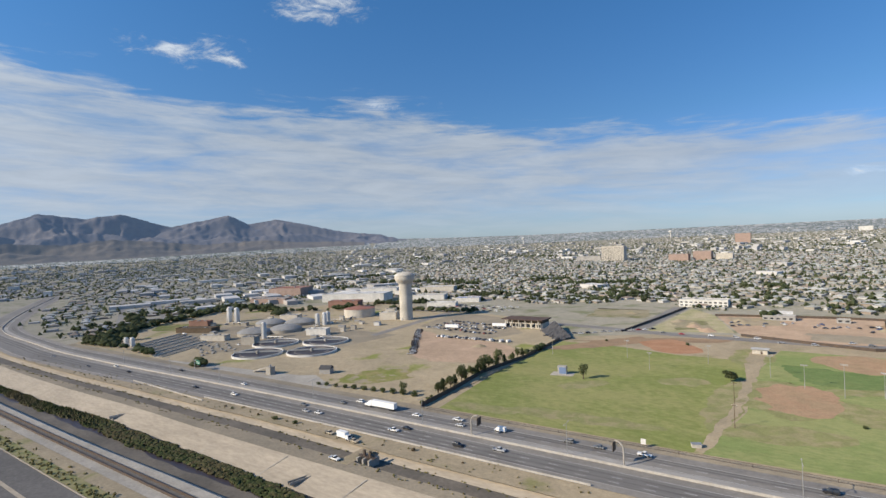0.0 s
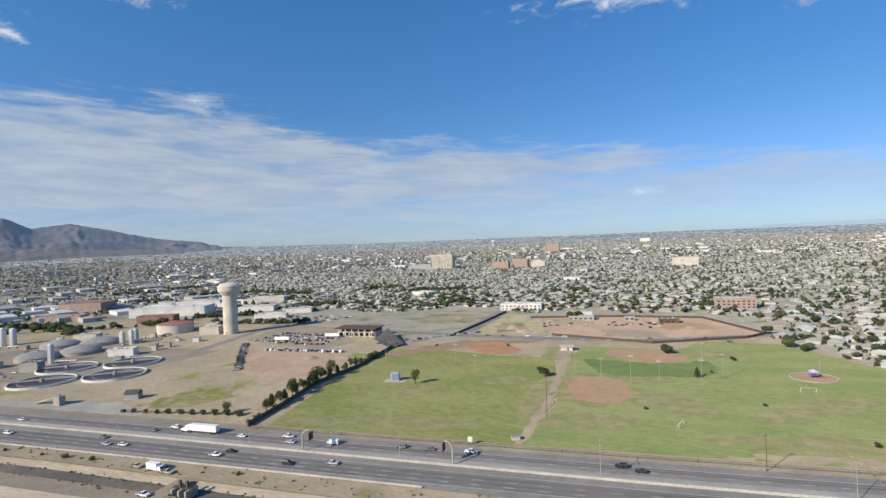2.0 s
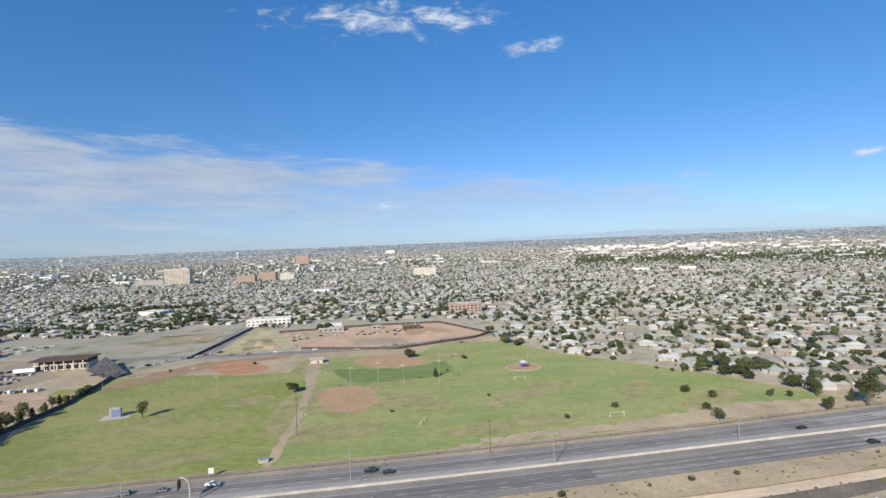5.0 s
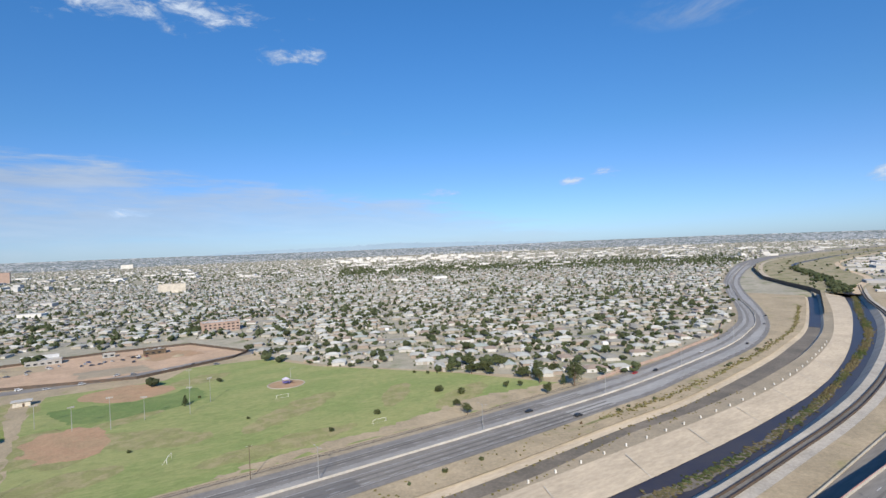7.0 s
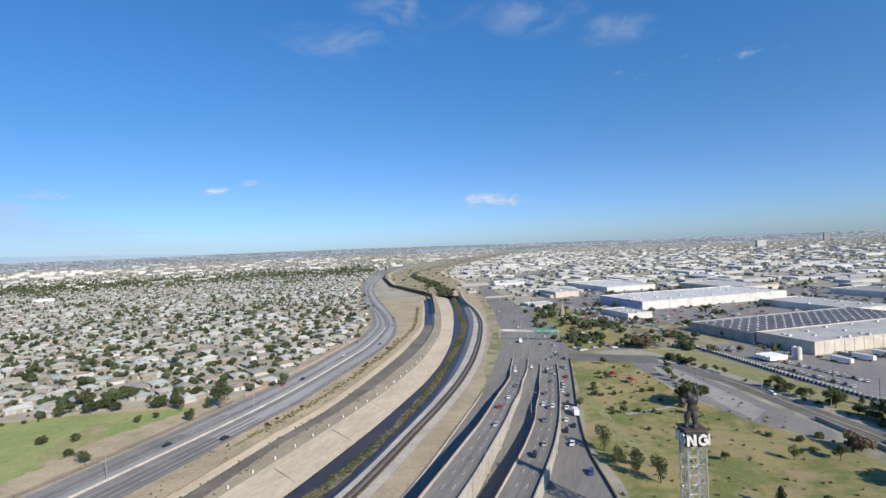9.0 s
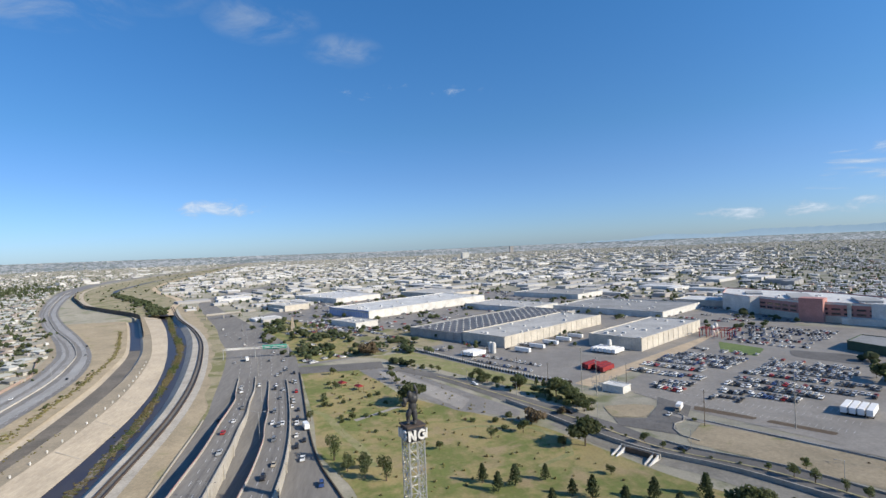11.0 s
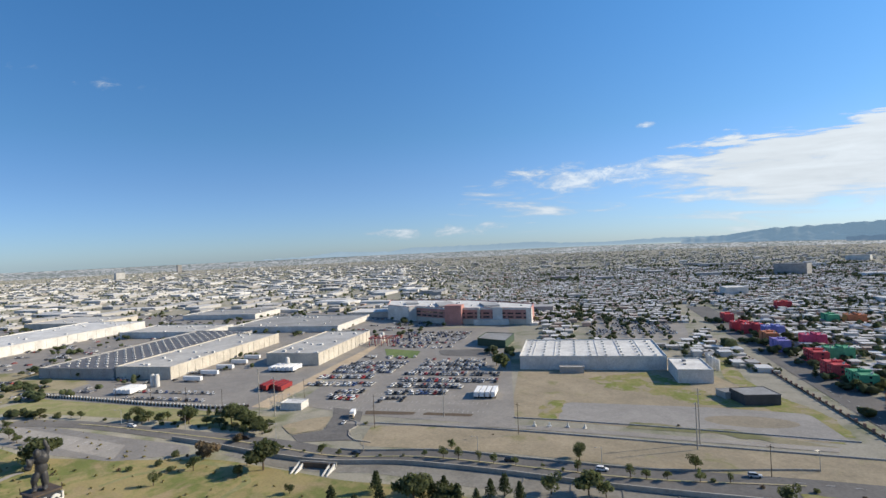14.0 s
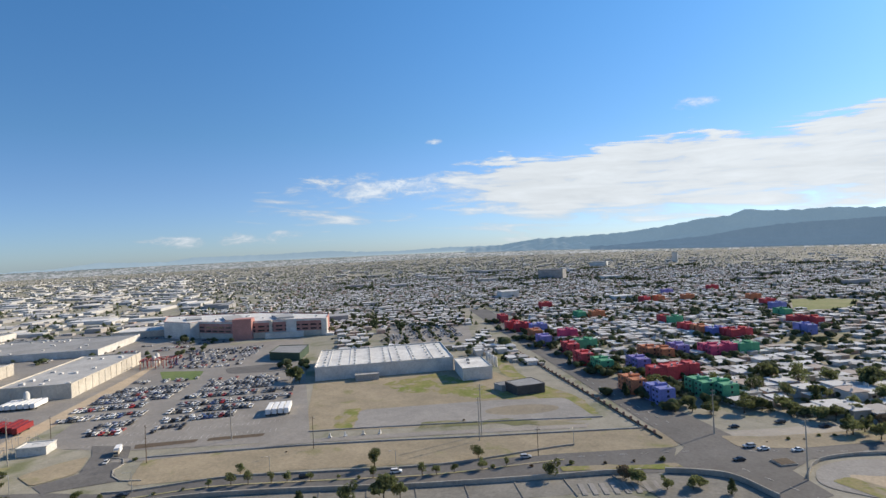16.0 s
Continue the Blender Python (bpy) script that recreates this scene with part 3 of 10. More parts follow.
river_s = line((-900, 122), (-452, 113), (-293, 111), (-207, 112), (0, 112), (170, 112.5), (223, 116), (258, 119), (302, 124), (356, 132.5), (430, 149), (520, 173), (618, 204), (719, 243), (845, 296), (1000, 368))
rail_n = line((-900, 108), (-398, 101), (-193, 100), (0, 100), (166, 102), (193, 103.5), (232, 106.5), (277, 110), (327, 116), (393, 128), (479, 149), (577, 178), (674, 216), (805, 276), (1000, 352))
mex_n = line((-900, 88), (-319, 80), (0, 80), (170, 82), (255, 88), (308, 93), (343, 99.5), (412, 112), (471, 124.5), (519, 137), (579, 158), (669, 186), (779, 227), (947, 289), (1074, 325), (1197, 334), (1320, 317), (1500, 270))
mex_s = line((150, 2), (189, 13), (226, 25), (269, 34), (331, 44), (392, 54), (470, 68), (560, 95), (670, 143), (778, 188), (911, 245), (1028, 286), (1110, 292), (1235, 277), (1500, 222))
levee_edge = line((860, 296), (953, 327), (1160, 384), (1372, 494), (1671, 621), (2125, 705), (3000, 760), (4300, 760))


def off(f, d):
    return lambda x: f(x) + d


def flatz(z):
    return lambda x: z


def ribbon(f_lo, f_hi, u0, u1, z_lo, z_hi, step=10.0, mb=None):
    """A strip between two lines; z_lo and z_hi are heights along them."""
    mb = mb or MB()
    z_lo = z_lo if callable(z_lo) else flatz(z_lo)
    z_hi = z_hi if callable(z_hi) else flatz(z_hi)
    n = max(2, int((u1 - u0) / step) + 1)
    us = [u0 + (u1 - u0) * i / (n - 1) for i in range(n)]
    vs = [p for u in us for p in ((u, f_lo(u), z_lo(u)), (u, f_hi(u), z_hi(u)))]
    return mb.add(vs, [(2 * i, 2 * i + 2, 2 * i + 3, 2 * i + 1) for i in range(n - 1)])


def wall_along(f, u0, u1, z0, h, w, step=10.0, mb=None):
    """A low wall that follows a line."""
    mb = mb or MB()
    z0 = z0 if callable(z0) else flatz(z0)
    top = (lambda x: z0(x) + h)
    ribbon(off(f, -w / 2), off(f, -w / 2 + 0.02), u0, u1, z0, top, step, mb)
    ribbon(off(f, -w / 2 + 0.02), off(f, w / 2 - 0.02), u0, u1, top, top, step, mb)
    return ribbon(off(f, w / 2 - 0.02), off(f, w / 2), u0, u1, top, z0, step, mb)


# ---- ground ----
HORIZON = [(-180, -1.0), (-168, -1.2), (-140, -0.6), (-110, 0.1), (-75, 0.3), (-62, 0.4), (-52, 0.58), (-43, 0.5), (-36, 0.3), (-27, 0.15), (0, 0.10), (30, 0.02), (60, -0.08), (76, -0.25), (93, -0.42), (120, -0.38), (150, -0.45), (162, -0.55), (171, -0.75), (180, -1.0)]


def skyline(x, y):
    """Elevation, in degrees, of the plain's far edge in the direction of a spot."""
    return float(np.interp(math.degrees(math.atan2(x, y)), [a for a, _ in HORIZON], [b for _, b in HORIZON]))


def terrain(x, y):
    """Height of the open ground: flat by the river, rising softly towards the edge of the plain; a trench along the river."""
    r = math.hypot(x, y)
    if r > 1600:
        return ((r - 1600) / 3200) ** 2.2 * (88 + 4800 * math.tan(radians(skyline(x, y))))
    if -900 < x < 1000:
        lo, hi = river_s(x) - 11, canal_n(min(x, 813)) + 3
        return -8.0 * max(0.0, min(1.0, (y - lo) / 6, (hi - y) / 6, (x + 900) / 80, (1000 - x) / 60))
    return 0.0


def grain_at(x, y):
    """Size of the scattered buildings and trees: the outskirts at the plain's edge are lower and smaller."""
    r = math.hypot(x, y)
    drop = math.atan2(88 - terrain(x, y), r) + radians(skyline(x, y))
    return max(0.3, min(1.0, r * math.tan(max(drop, 0.0)) / 88))


def build_ground():
    na, rs = 300, [0.0, 4.0]
    while rs[-1] < 4800:
        rs.append(rs[-1] * 1.03 + 0.2)
    vs = [(0.0, 0.0, 0.0)]
    for r in rs[1:]:
        for i in range(na):
            a = 2 * math.pi * i / na
            x, y = r * math.sin(a), r * math.cos(a)
            vs.append((x, y, terrain(x, y)))
    fs = [(0, 1 + (i + 1) % na, 1 + i) for i in range(na)]
    for k in range(len(rs) - 2):
        b, c = 1 + k * na, 1 + (k + 1) * na
        fs += [(b + i, b + (i + 1) % na, c + (i + 1) % na, c + i) for i in range(na)]
    structure("ground", MB().add(vs, fs), M["ground"], "dry tan desert plain under the city", "ground", smooth=True)


build_ground()

# ---- motorway on the north bank ----
structure("road", ribbon(hwy_s, hwy_n, -1500, 4300, lambda u: 0.30 + max(0, terrain(u, hwy_s(u))), lambda u: 0.30 + max(0, terrain(u, hwy_n(u)))), M["asphalt_pale"],
          "wide grey motorway with worn shoulders", "motorway")
lanes = MB()
ribbon(off(hwy_s, 4.6), off(hwy_m, -5.5), -1500, 80, 0.34, 0.34, mb=lanes)
ribbon(off(hwy_m, 6.0), off(hwy_n, -5.5), -1500, -110, 0.34, 0.34, mb=lanes)
ribbon(off(hwy_m, 9.4), off(hwy_n, -5.6), -110, 80, 0.34, 0.34, mb=lanes)
slabs = MB()
ribbon(off(hwy_s, 4.6), off(hwy_m, -5.5), 200, 1700, 0.34, 0.34, mb=slabs)
ribbon(off(hwy_m, 9.4), off(hwy_n, -5.6), 200, 1700, 0.34, 0.34, mb=slabs)
structure("road_slabs", slabs, M["lane_concrete"], "paler concrete lanes of the motorway", "road")
structure("road_lanes", lanes, M["asphalt"], "darker travelled lanes of the motorway", "road")
worn = MB()
for f, a, b in ((hwy_m, -8.6, -7.4), (hwy_m, -12.4, -11.2), (hwy_m, -16.0, -15.0), (hwy_m, 10.2, 11.2), (hwy_m, 12.4, 13.2)):
    ribbon(off(f, a), off(f, b), -900, 230, 0.355, 0.355, mb=worn)
structure("oil_streaks", worn, M["asphalt_dark"], "dark worn wheel streaks along the motorway lanes", "road")
structure("inner_shoulder", ribbon(off(hwy_m, 1.2), off(hwy_m, 5.2), -900, 1700, 0.345, 0.345), M["asphalt_light"], "pale concrete inner shoulder of the motorway", "road")
structure("median_barrier", wall_along(hwy_m, -1500, 1700, 0.3, 0.9, 0.42), M["barrier"], "low white concrete barrier between the carriageways", "barrier")
edge = MB()
for f in (off(hwy_m, -5.2), off(hwy_m, 5.6), off(hwy_n, -5.2), off(hwy_s, 4.2)):
    ribbon(off(f, -0.16), off(f, 0.16), -1000, 1300, 0.37, 0.37, mb=edge)
structure("road_markings", edge, M["paint_line"], "white edge lines on the motorway", "road marking")
dash = MB()
for f, u0 in ((off(hwy_m, -9.9), -420.0), (off(hwy_m, -13.7), -420.0), (off(hwy_m, 9.2), -420.0)):
    u = u0
    while u < 620:
        ribbon(off(f, -0.18), off(f, 0.18), u, u + 4.0, 0.38, 0.38, step=4.0, mb=dash)
        u += 12.2
structure("lane_dashes", dash, M["paint_line"], "white dashed lane lines on the motorway", "road marking", "stuff")

structure("verge", ribbon(hwy_n, off(hwy_n, 7.0), -640, 1300, 0.26, 0.05), M["soil_grey"], "gravel verge north of the motorway", "verge")
structure("shoulder_soil", ribbon(canal_n, hwy_s, -900, 813, 0.10, 0.24), M["soil"], "bare tan soil between the motorway and the canal", "ground")
# lined canal
structure("canal_bank_north", ribbon(off(canal_n, -3.0), off(canal_n, 4.5), -900, 813, -1.9, 0.14), M["bank"], "tan concrete lining of the canal's north side", "canal bank")
structure("canal_bed", ribbon(off(canal_s, 1.5), off(canal_n, -3.0), -900, 560, -1.95, -1.95), M["mud"], "dark muddy bed of the drained canal", "canal")
structure("canal_water", ribbon(off(canal_s, 1.5), off(canal_n, -3.0), 560, 813, -1.75, -1.75), M["water"], "dark water in the lined canal", "water")
structure("canal_bank_south", ribbon(off(canal_s, -1.0), off(canal_s, 1.5), -900, 860, 0.12, -1.95), M["concrete"], "grey concrete lining of the canal's south side", "canal bank")
structure("levee_track", ribbon(bank_t, off(canal_s, -1.0), -900, 860, 0.16, 0.12), M["soil_grey"], "gravel track along the levee", "track")
# river
structure("river_bank_north", ribbon(bank_b, bank_t, -900, 1000, -4.0, 0.2), M["bank"], "broad tan concrete slope down to the river", "river bank")
structure("river", ribbon(off(river_s, -1.0), off(bank_b, 1.0), -900, 1000, -4.15, -4.15), M["water"], "shallow dark river in its concrete channel", "water")
structure("river_bank_south", ribbon(off(river_s, -6.0), river_s, -900, 1000, 0.3, -4.0), M["concrete"], "grey concrete slope on the river's south side", "river bank")
structure("river_walk", ribbon(off(rail_n, -8.0), off(river_s, -6.0), -900, 1000, 0.26, 0.3), M["concrete"], "pale concrete strip along the river", "pavement")
structure("service_path", ribbon(off(rail_n, -3.2), rail_n, -900, 1000, 0.33, 0.33), M["asphalt_dark"], "narrow dark asphalt path behind low rails", "path")
for d, w in ((0.0, 0.5), (-3.2, 0.5)):
    structure("path_barrier", wall_along(off(rail_n, d), -900, 1000, 0.3, 0.9, w), M["dark_steel"], "low dark steel guard rail along the path", "guard rail")
structure("south_bank_soil", ribbon(mex_n, off(rail_n, -8.0), -900, 1000, 0.14, 0.2), M["soil"], "bare soil between the path and the avenue", "ground")
structure("dry_strip", ribbon(off(mex_n, 0.0), lambda u: mex_n(u) + min(11.0, max(0.5, (u - 290) * 0.07)) + 1.5 * math.sin(u * 0.11), 290, 900, 0.24, 0.26), M["levee"], "strip of dry yellow grass beside the avenue", "grass")
# avenue on the south bank
structure("avenue", ribbon(off(mex_n, -24.0), mex_n, -900, 160, 0.22, 0.22), M["asphalt_dark"], "dark asphalt avenue along the river", "road")
structure("avenue_east", ribbon(mex_s, mex_n, 150, 1480, lambda u: 0.22 + max(0, terrain(u, mex_s(u))), lambda u: 0.22 + max(0, terrain(u, mex_n(u)))), M["ramp_asphalt"],
          "many-laned grey avenue running away along the river", "road")


def ramp_z(u):
    t = max(0.0, min(1.0, (395 - u) / 235))
    return 0.24 + 7.2 * t * t * (3 - 2 * t)


def ramp_z2(u):
    t = max(0.0, min(1.0, (380 - u) / 230))
    return 0.26 + 5.2 * t * t * (3 - 2 * t)


r1_n = line((80, 69), (170, 70.2), (196, 71.2), (237, 73.5), (278, 78), (330, 83), (350, 87.4), (399, 96.7), (440, 104))
r1_s = line((80, 57), (173, 58.5), (201, 60.1), (237, 63), (272, 67), (294, 69), (325, 74), (354, 77.5), (400, 86), (440, 94))
r2_n = line((80, 47), (182, 48), (212, 48.6), (250, 51.5), (271, 55), (302, 59), (322, 62.8), (365, 70), (440, 84))
r2_s = line((80, 36), (186, 36.6), (217, 37.6), (255, 41.2), (307, 48.7), (371, 59.8), (453, 76))


def viaduct(fn, fs, zf, u0, u1, label):
    t = thing("viaduct", label, "viaduct", 0, 0, 0)
    part("deck", ribbon(fs, fn, u0, u1, zf, zf, 6.0), M["ramp_asphalt"], t)
    for f, sgn in ((fn, 1), (fs, -1)):
        w = MB()
        a = off(f, 0.0)
        b = off(f, 0.45 * sgn)
        lo = (lambda u: 0.0)
        up = (lambda u: zf(u) + 0.9)
        ribbon(b, off(b, 0.02 * sgn), u0, u1, lo, up, 6.0, w)
        ribbon(a, b, u0, u1, up, up, 6.0, w)
        ribbon(off(a, -0.02 * sgn), a, u0, u1, zf, up, 6.0, w)
        part("retaining_wall", w, M["concrete"], t)
    for d in (0.34, 0.66):
        g = (lambda u, d=d: fs(u) + (fn(u) - fs(u)) * d)
        u, dashes = u0, MB()
        while u < u1 - 5:
            ribbon(off(g, -0.14), off(g, 0.14), u, u + 4, lambda q: zf(q) + 0.03, lambda q: zf(q) + 0.03, 4.0, dashes)
            u += 12
        tagged(part("lane_line", dashes, M["paint_line"], t), "", "", "", "stuff")
        part("tyre_track", ribbon(off(g, -2.4), off(g, -1.4), u0, u1, lambda q: zf(q) + 0.02, lambda q: zf(q) + 0.02, 6.0), M["asphalt_dark"], t, "dark worn tyre track")
    part("edge_rail", wall_along(off(fn, 0.22), u0, u1 - 40, lambda q: zf(q) + 0.9, 0.35, 0.16, 6.0), M["rail_red"], t, "weathered red edge rail")
    for u in range(int(u0) + 20, 250, 24):
        for f, sgn in ((fn, 1), (fs, -1)):
            part("wall_buttress", MB().box(u, f(u) + 0.7 * sgn, 0, 1.2, 0.6, zf(u) - 0.2), M["concrete"], t)
    return t


viaduct(r1_n, r1_s, ramp_z, 80, 395, "raised concrete ramp with pale parapet walls")
viaduct(r2_n, r2_s, ramp_z2, 80, 380, "raised concrete ramp curving beside the first")

# ---- ground cover on the north side ----
FIELD_W = [(-170, 226), (-46, 226), (-37, 286), (-38, 352), (-44, 398), (-90, 400), (-130, 412), (-183, 418), (-180, 300)]
FIELD_E = [(-43, 226), (90, 229), (180, 231), (258, 233), (239, 246), (209, 308), (140, 404), (118, 461), (60, 470), (40, 436), (-30, 440), (-40, 352), (-34, 288)]
patch("park_ground", [(-178, 222), (262, 226), (262, 240), (214, 306), (146, 406), (122, 470), (118, 505), (-20, 500), (-110, 480), (-186, 440)], 0.03, M["soil"],
      "worn sandy ground around the playing fields", "ground")
patch("playing_field", FIELD_W, 0.07, M["grass"], "patchy yellow-green sports field", "grass")
patch("playing_field", FIELD_E, 0.07, M["grass_east"], "patchy yellow-green park lawn with bare spots", "grass")
patch("plant_ground", [(-640, 226), (-178, 222), (-180, 300), (-186, 420), (-260, 520), (-400, 560), (-560, 600), (-700, 480), (-760, 330)], 0.03, M["slope"],
      "dry sandy slope around the waterworks", "ground")

# ---- mountains ----
def ridge(name, az_el, dist, depth, material, label, seed, base=-30.0, rows=34, rough=0.55):
    """A rocky range: a sheet of spurs and gullies whose crest follows the given skyline."""
    a0, a1 = az_el[0][0], az_el[-1][0]
    n = int((a1 - a0) * 7)
    vs = []
    for i in range(n + 1):
        a = a0 + (a1 - a0) * i / n
        e = float(np.interp(a, [p[0] for p in az_el], [p[1] for p in az_el]))
        sx, sy = math.sin(radians(a)), math.cos(radians(a))
        crest = 88 + dist * math.tan(radians(e)) + noise.noise(Vector((a * 1.6, seed, 0))) * 8 + noise.noise(Vector((a * 4.0, seed, 1))) * 2.5
        for j in range(rows + 1):
            t = j / rows
            r = dist - depth * (1 - t)
            env = base + (crest - base) * t ** 1.25
            u = radians(a) * dist
            w = 0.9 * noise.noise(Vector((u / 900, t * 2.2, seed))) + 0.35 * noise.noise(Vector((u / 260, t * 5.0, seed + 4)))
            q = (0.72 - 2.2 * abs(noise.noise(Vector((u / 430 + w, t * 2.0 + 0.4 * w, seed + 1))))) + 0.46 * (0.7 - 2.2 * abs(noise.noise(Vector((u / 150 + w * 1.7, t * 4.4, seed + 2))))) + 0.24 * (0.6 - 2.0 * abs(noise.noise(Vector((u / 62 + w, t * 9.0, seed + 3)))))
            k = (1 - t) ** 0.6
            vs.append((sx * r, sy * r, base + (env - base) * (1 - 0.3 * k + k * rough * q)))
    m = rows
    fs = [(i * (m + 1) + j, (i + 1) * (m + 1) + j, (i + 1) * (m + 1) + j + 1, i * (m + 1) + j + 1) for i in range(n) for j in range(m)]
    structure(name, MB().add(vs, fs), material, label, "mountains", smooth=True)


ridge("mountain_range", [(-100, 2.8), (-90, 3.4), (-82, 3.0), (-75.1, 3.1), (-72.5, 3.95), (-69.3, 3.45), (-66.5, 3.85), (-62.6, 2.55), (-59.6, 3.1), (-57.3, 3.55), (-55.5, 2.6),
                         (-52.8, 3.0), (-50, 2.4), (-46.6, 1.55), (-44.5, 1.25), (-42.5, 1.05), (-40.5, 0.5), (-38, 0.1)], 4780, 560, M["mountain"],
      "rugged desert mountains beyond the city, greyed blue by painted haze", 3, 70, 40, 0.6)
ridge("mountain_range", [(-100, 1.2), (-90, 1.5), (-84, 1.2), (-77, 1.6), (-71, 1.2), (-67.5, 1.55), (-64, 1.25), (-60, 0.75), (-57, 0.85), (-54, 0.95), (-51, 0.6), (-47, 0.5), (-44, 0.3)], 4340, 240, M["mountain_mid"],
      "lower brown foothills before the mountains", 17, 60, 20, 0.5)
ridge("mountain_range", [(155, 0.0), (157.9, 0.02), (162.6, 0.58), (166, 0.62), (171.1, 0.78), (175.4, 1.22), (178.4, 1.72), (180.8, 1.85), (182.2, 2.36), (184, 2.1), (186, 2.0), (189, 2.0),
                         (192.3, 1.7), (200, 2.3), (215, 1.6), (240, 1.0)], 4750, 260, M["mountain_far"], "ridge on the southern horizon, blue with painted haze", 7, -20, 24, 0.4)
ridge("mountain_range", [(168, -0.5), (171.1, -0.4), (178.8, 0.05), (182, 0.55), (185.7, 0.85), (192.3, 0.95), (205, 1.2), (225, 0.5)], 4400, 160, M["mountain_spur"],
      "lower foothills before the southern ridge, blue with painted haze", 9, -25, 16, 0.3)
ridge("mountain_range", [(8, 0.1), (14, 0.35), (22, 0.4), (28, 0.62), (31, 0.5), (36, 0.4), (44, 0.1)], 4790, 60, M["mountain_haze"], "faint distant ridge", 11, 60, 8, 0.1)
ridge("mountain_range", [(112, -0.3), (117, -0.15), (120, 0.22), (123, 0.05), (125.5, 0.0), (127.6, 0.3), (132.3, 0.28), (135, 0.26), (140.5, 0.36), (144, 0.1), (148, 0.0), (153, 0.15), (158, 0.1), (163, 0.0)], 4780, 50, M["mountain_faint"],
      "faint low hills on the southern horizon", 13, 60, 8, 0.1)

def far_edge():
    """The last stretch of the plain, with haze painted in as emission, up to its straight edge."""
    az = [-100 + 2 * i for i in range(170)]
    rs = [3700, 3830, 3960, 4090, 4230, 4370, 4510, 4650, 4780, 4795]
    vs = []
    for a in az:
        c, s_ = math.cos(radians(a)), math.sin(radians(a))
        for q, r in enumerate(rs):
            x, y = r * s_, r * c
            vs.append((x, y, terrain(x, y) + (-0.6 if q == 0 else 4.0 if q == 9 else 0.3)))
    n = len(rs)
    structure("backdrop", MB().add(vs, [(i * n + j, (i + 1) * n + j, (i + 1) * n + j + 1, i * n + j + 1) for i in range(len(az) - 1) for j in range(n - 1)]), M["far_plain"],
              "speckled edge of the wide city plain, paled by painted haze", "backdrop", smooth=True)


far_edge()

# ---- the wide city ----
FREE = [  # plans kept clear of scattered houses
    [(-660, -400), (-660, 226), (-178, 222), (262, 226), (262, 240), (214, 306), (146, 406), (122, 520), (150, 560), (80, 640), (-120, 650), (-160, 690), (-300, 640), (-420, 660),
     (-700, 640), (-720, 420), (-660, 240), (-660, -400)],
]
rng = random.Random(5)


def corridor(x, y):
    if x < -1500 or x > 4300:
        return False
    if x > 900:
        return levee_edge(x) - 12 < y < hwy_n(x) + 11 or (x < 1490 and mex_s(x) - 7 < y < mex_n(x) + 7)
    return (mex_s(x) - 6 if x > 150 else -60) < y < hwy_n(x) + 11


def small_house(mb_w, mb_r, x, y, z, lx, ly, h, rot, hip=True):
    """Walls and a low hipped or flat roof, added to two meshes."""
    mb_w.box(x, y, z - 0.5, lx, ly, h + 0.5, rot)
    c, s = math.cos(rot), math.sin(rot)
    ex, ey, rz = lx / 2 + 0.5, ly / 2 + 0.5, (1.75 if hip else 0.25)
    k = max(0.0, ex - ey) if hip else ex
    k2 = 0.0 if hip else ey
    pts = [(-ex, -ey, 0), (ex, -ey, 0), (ex, ey, 0), (-ex, ey, 0), (-k, -k2, rz), (k, -k2, rz), (k, k2, rz), (-k, k2, rz)]
    mb_r.add([(x + c * a - s * b, y + s * a + c * b, z + h + q) for a, b, q in pts], [(0, 1, 5, 4), (1, 2, 6, 5), (2, 3, 7, 6), (3, 0, 4, 7)] + ([(4, 5, 6, 7)] if not hip else []))


ICO_V = [Vector(v).normalized() for v in ((0, -.526, .851), (0, .526, .851), (0, .526, -.851), (0, -.526, -.851), (.851, 0, .526), (-.851, 0, .526), (-.851, 0, -.526), (.851, 0, -.526),
                                          (.526, .851, 0), (-.526, .851, 0), (-.526, -.851, 0), (.526, -.851, 0))]
ICO_F = [(0, 4, 1), (0, 1, 5), (1, 4, 8), (1, 8, 9), (1, 9, 5), (4, 7, 8), (0, 11, 4), (4, 11, 7), (0, 10, 11), (0, 5, 10), (5, 6, 10), (5, 9, 6), (9, 2, 6), (8, 2, 9), (8, 7, 2),
         (7, 3, 2), (7, 11, 3), (11, 10, 3), (10, 6, 3), (6, 2, 3)]


def clump(mb, x, y, z, r, h, rnd):
    mb.add([(x + v.x * r * rnd.uniform(0.65, 1.25), y + v.y * r * rnd.uniform(0.65, 1.25), z + h * 0.5 + v.z * h * 0.5 * rnd.uniform(0.7, 1.2)) for v in ICO_V], ICO_F)


OCT_V = [Vector(v) for v in ((1, 0, 0), (-1, 0, 0), (0, 1, 0), (0, -1, 0), (0, 0, 1))]
OCT_F = [(0, 2, 4), (2, 1, 4), (1, 3, 4), (3, 0, 4)]
KNOB_V = OCT_V + [Vector((0, 0, -1))]
KNOB_F = OCT_F + [(2, 0, 5), (1, 2, 5), (3, 1, 5), (0, 3, 5)]


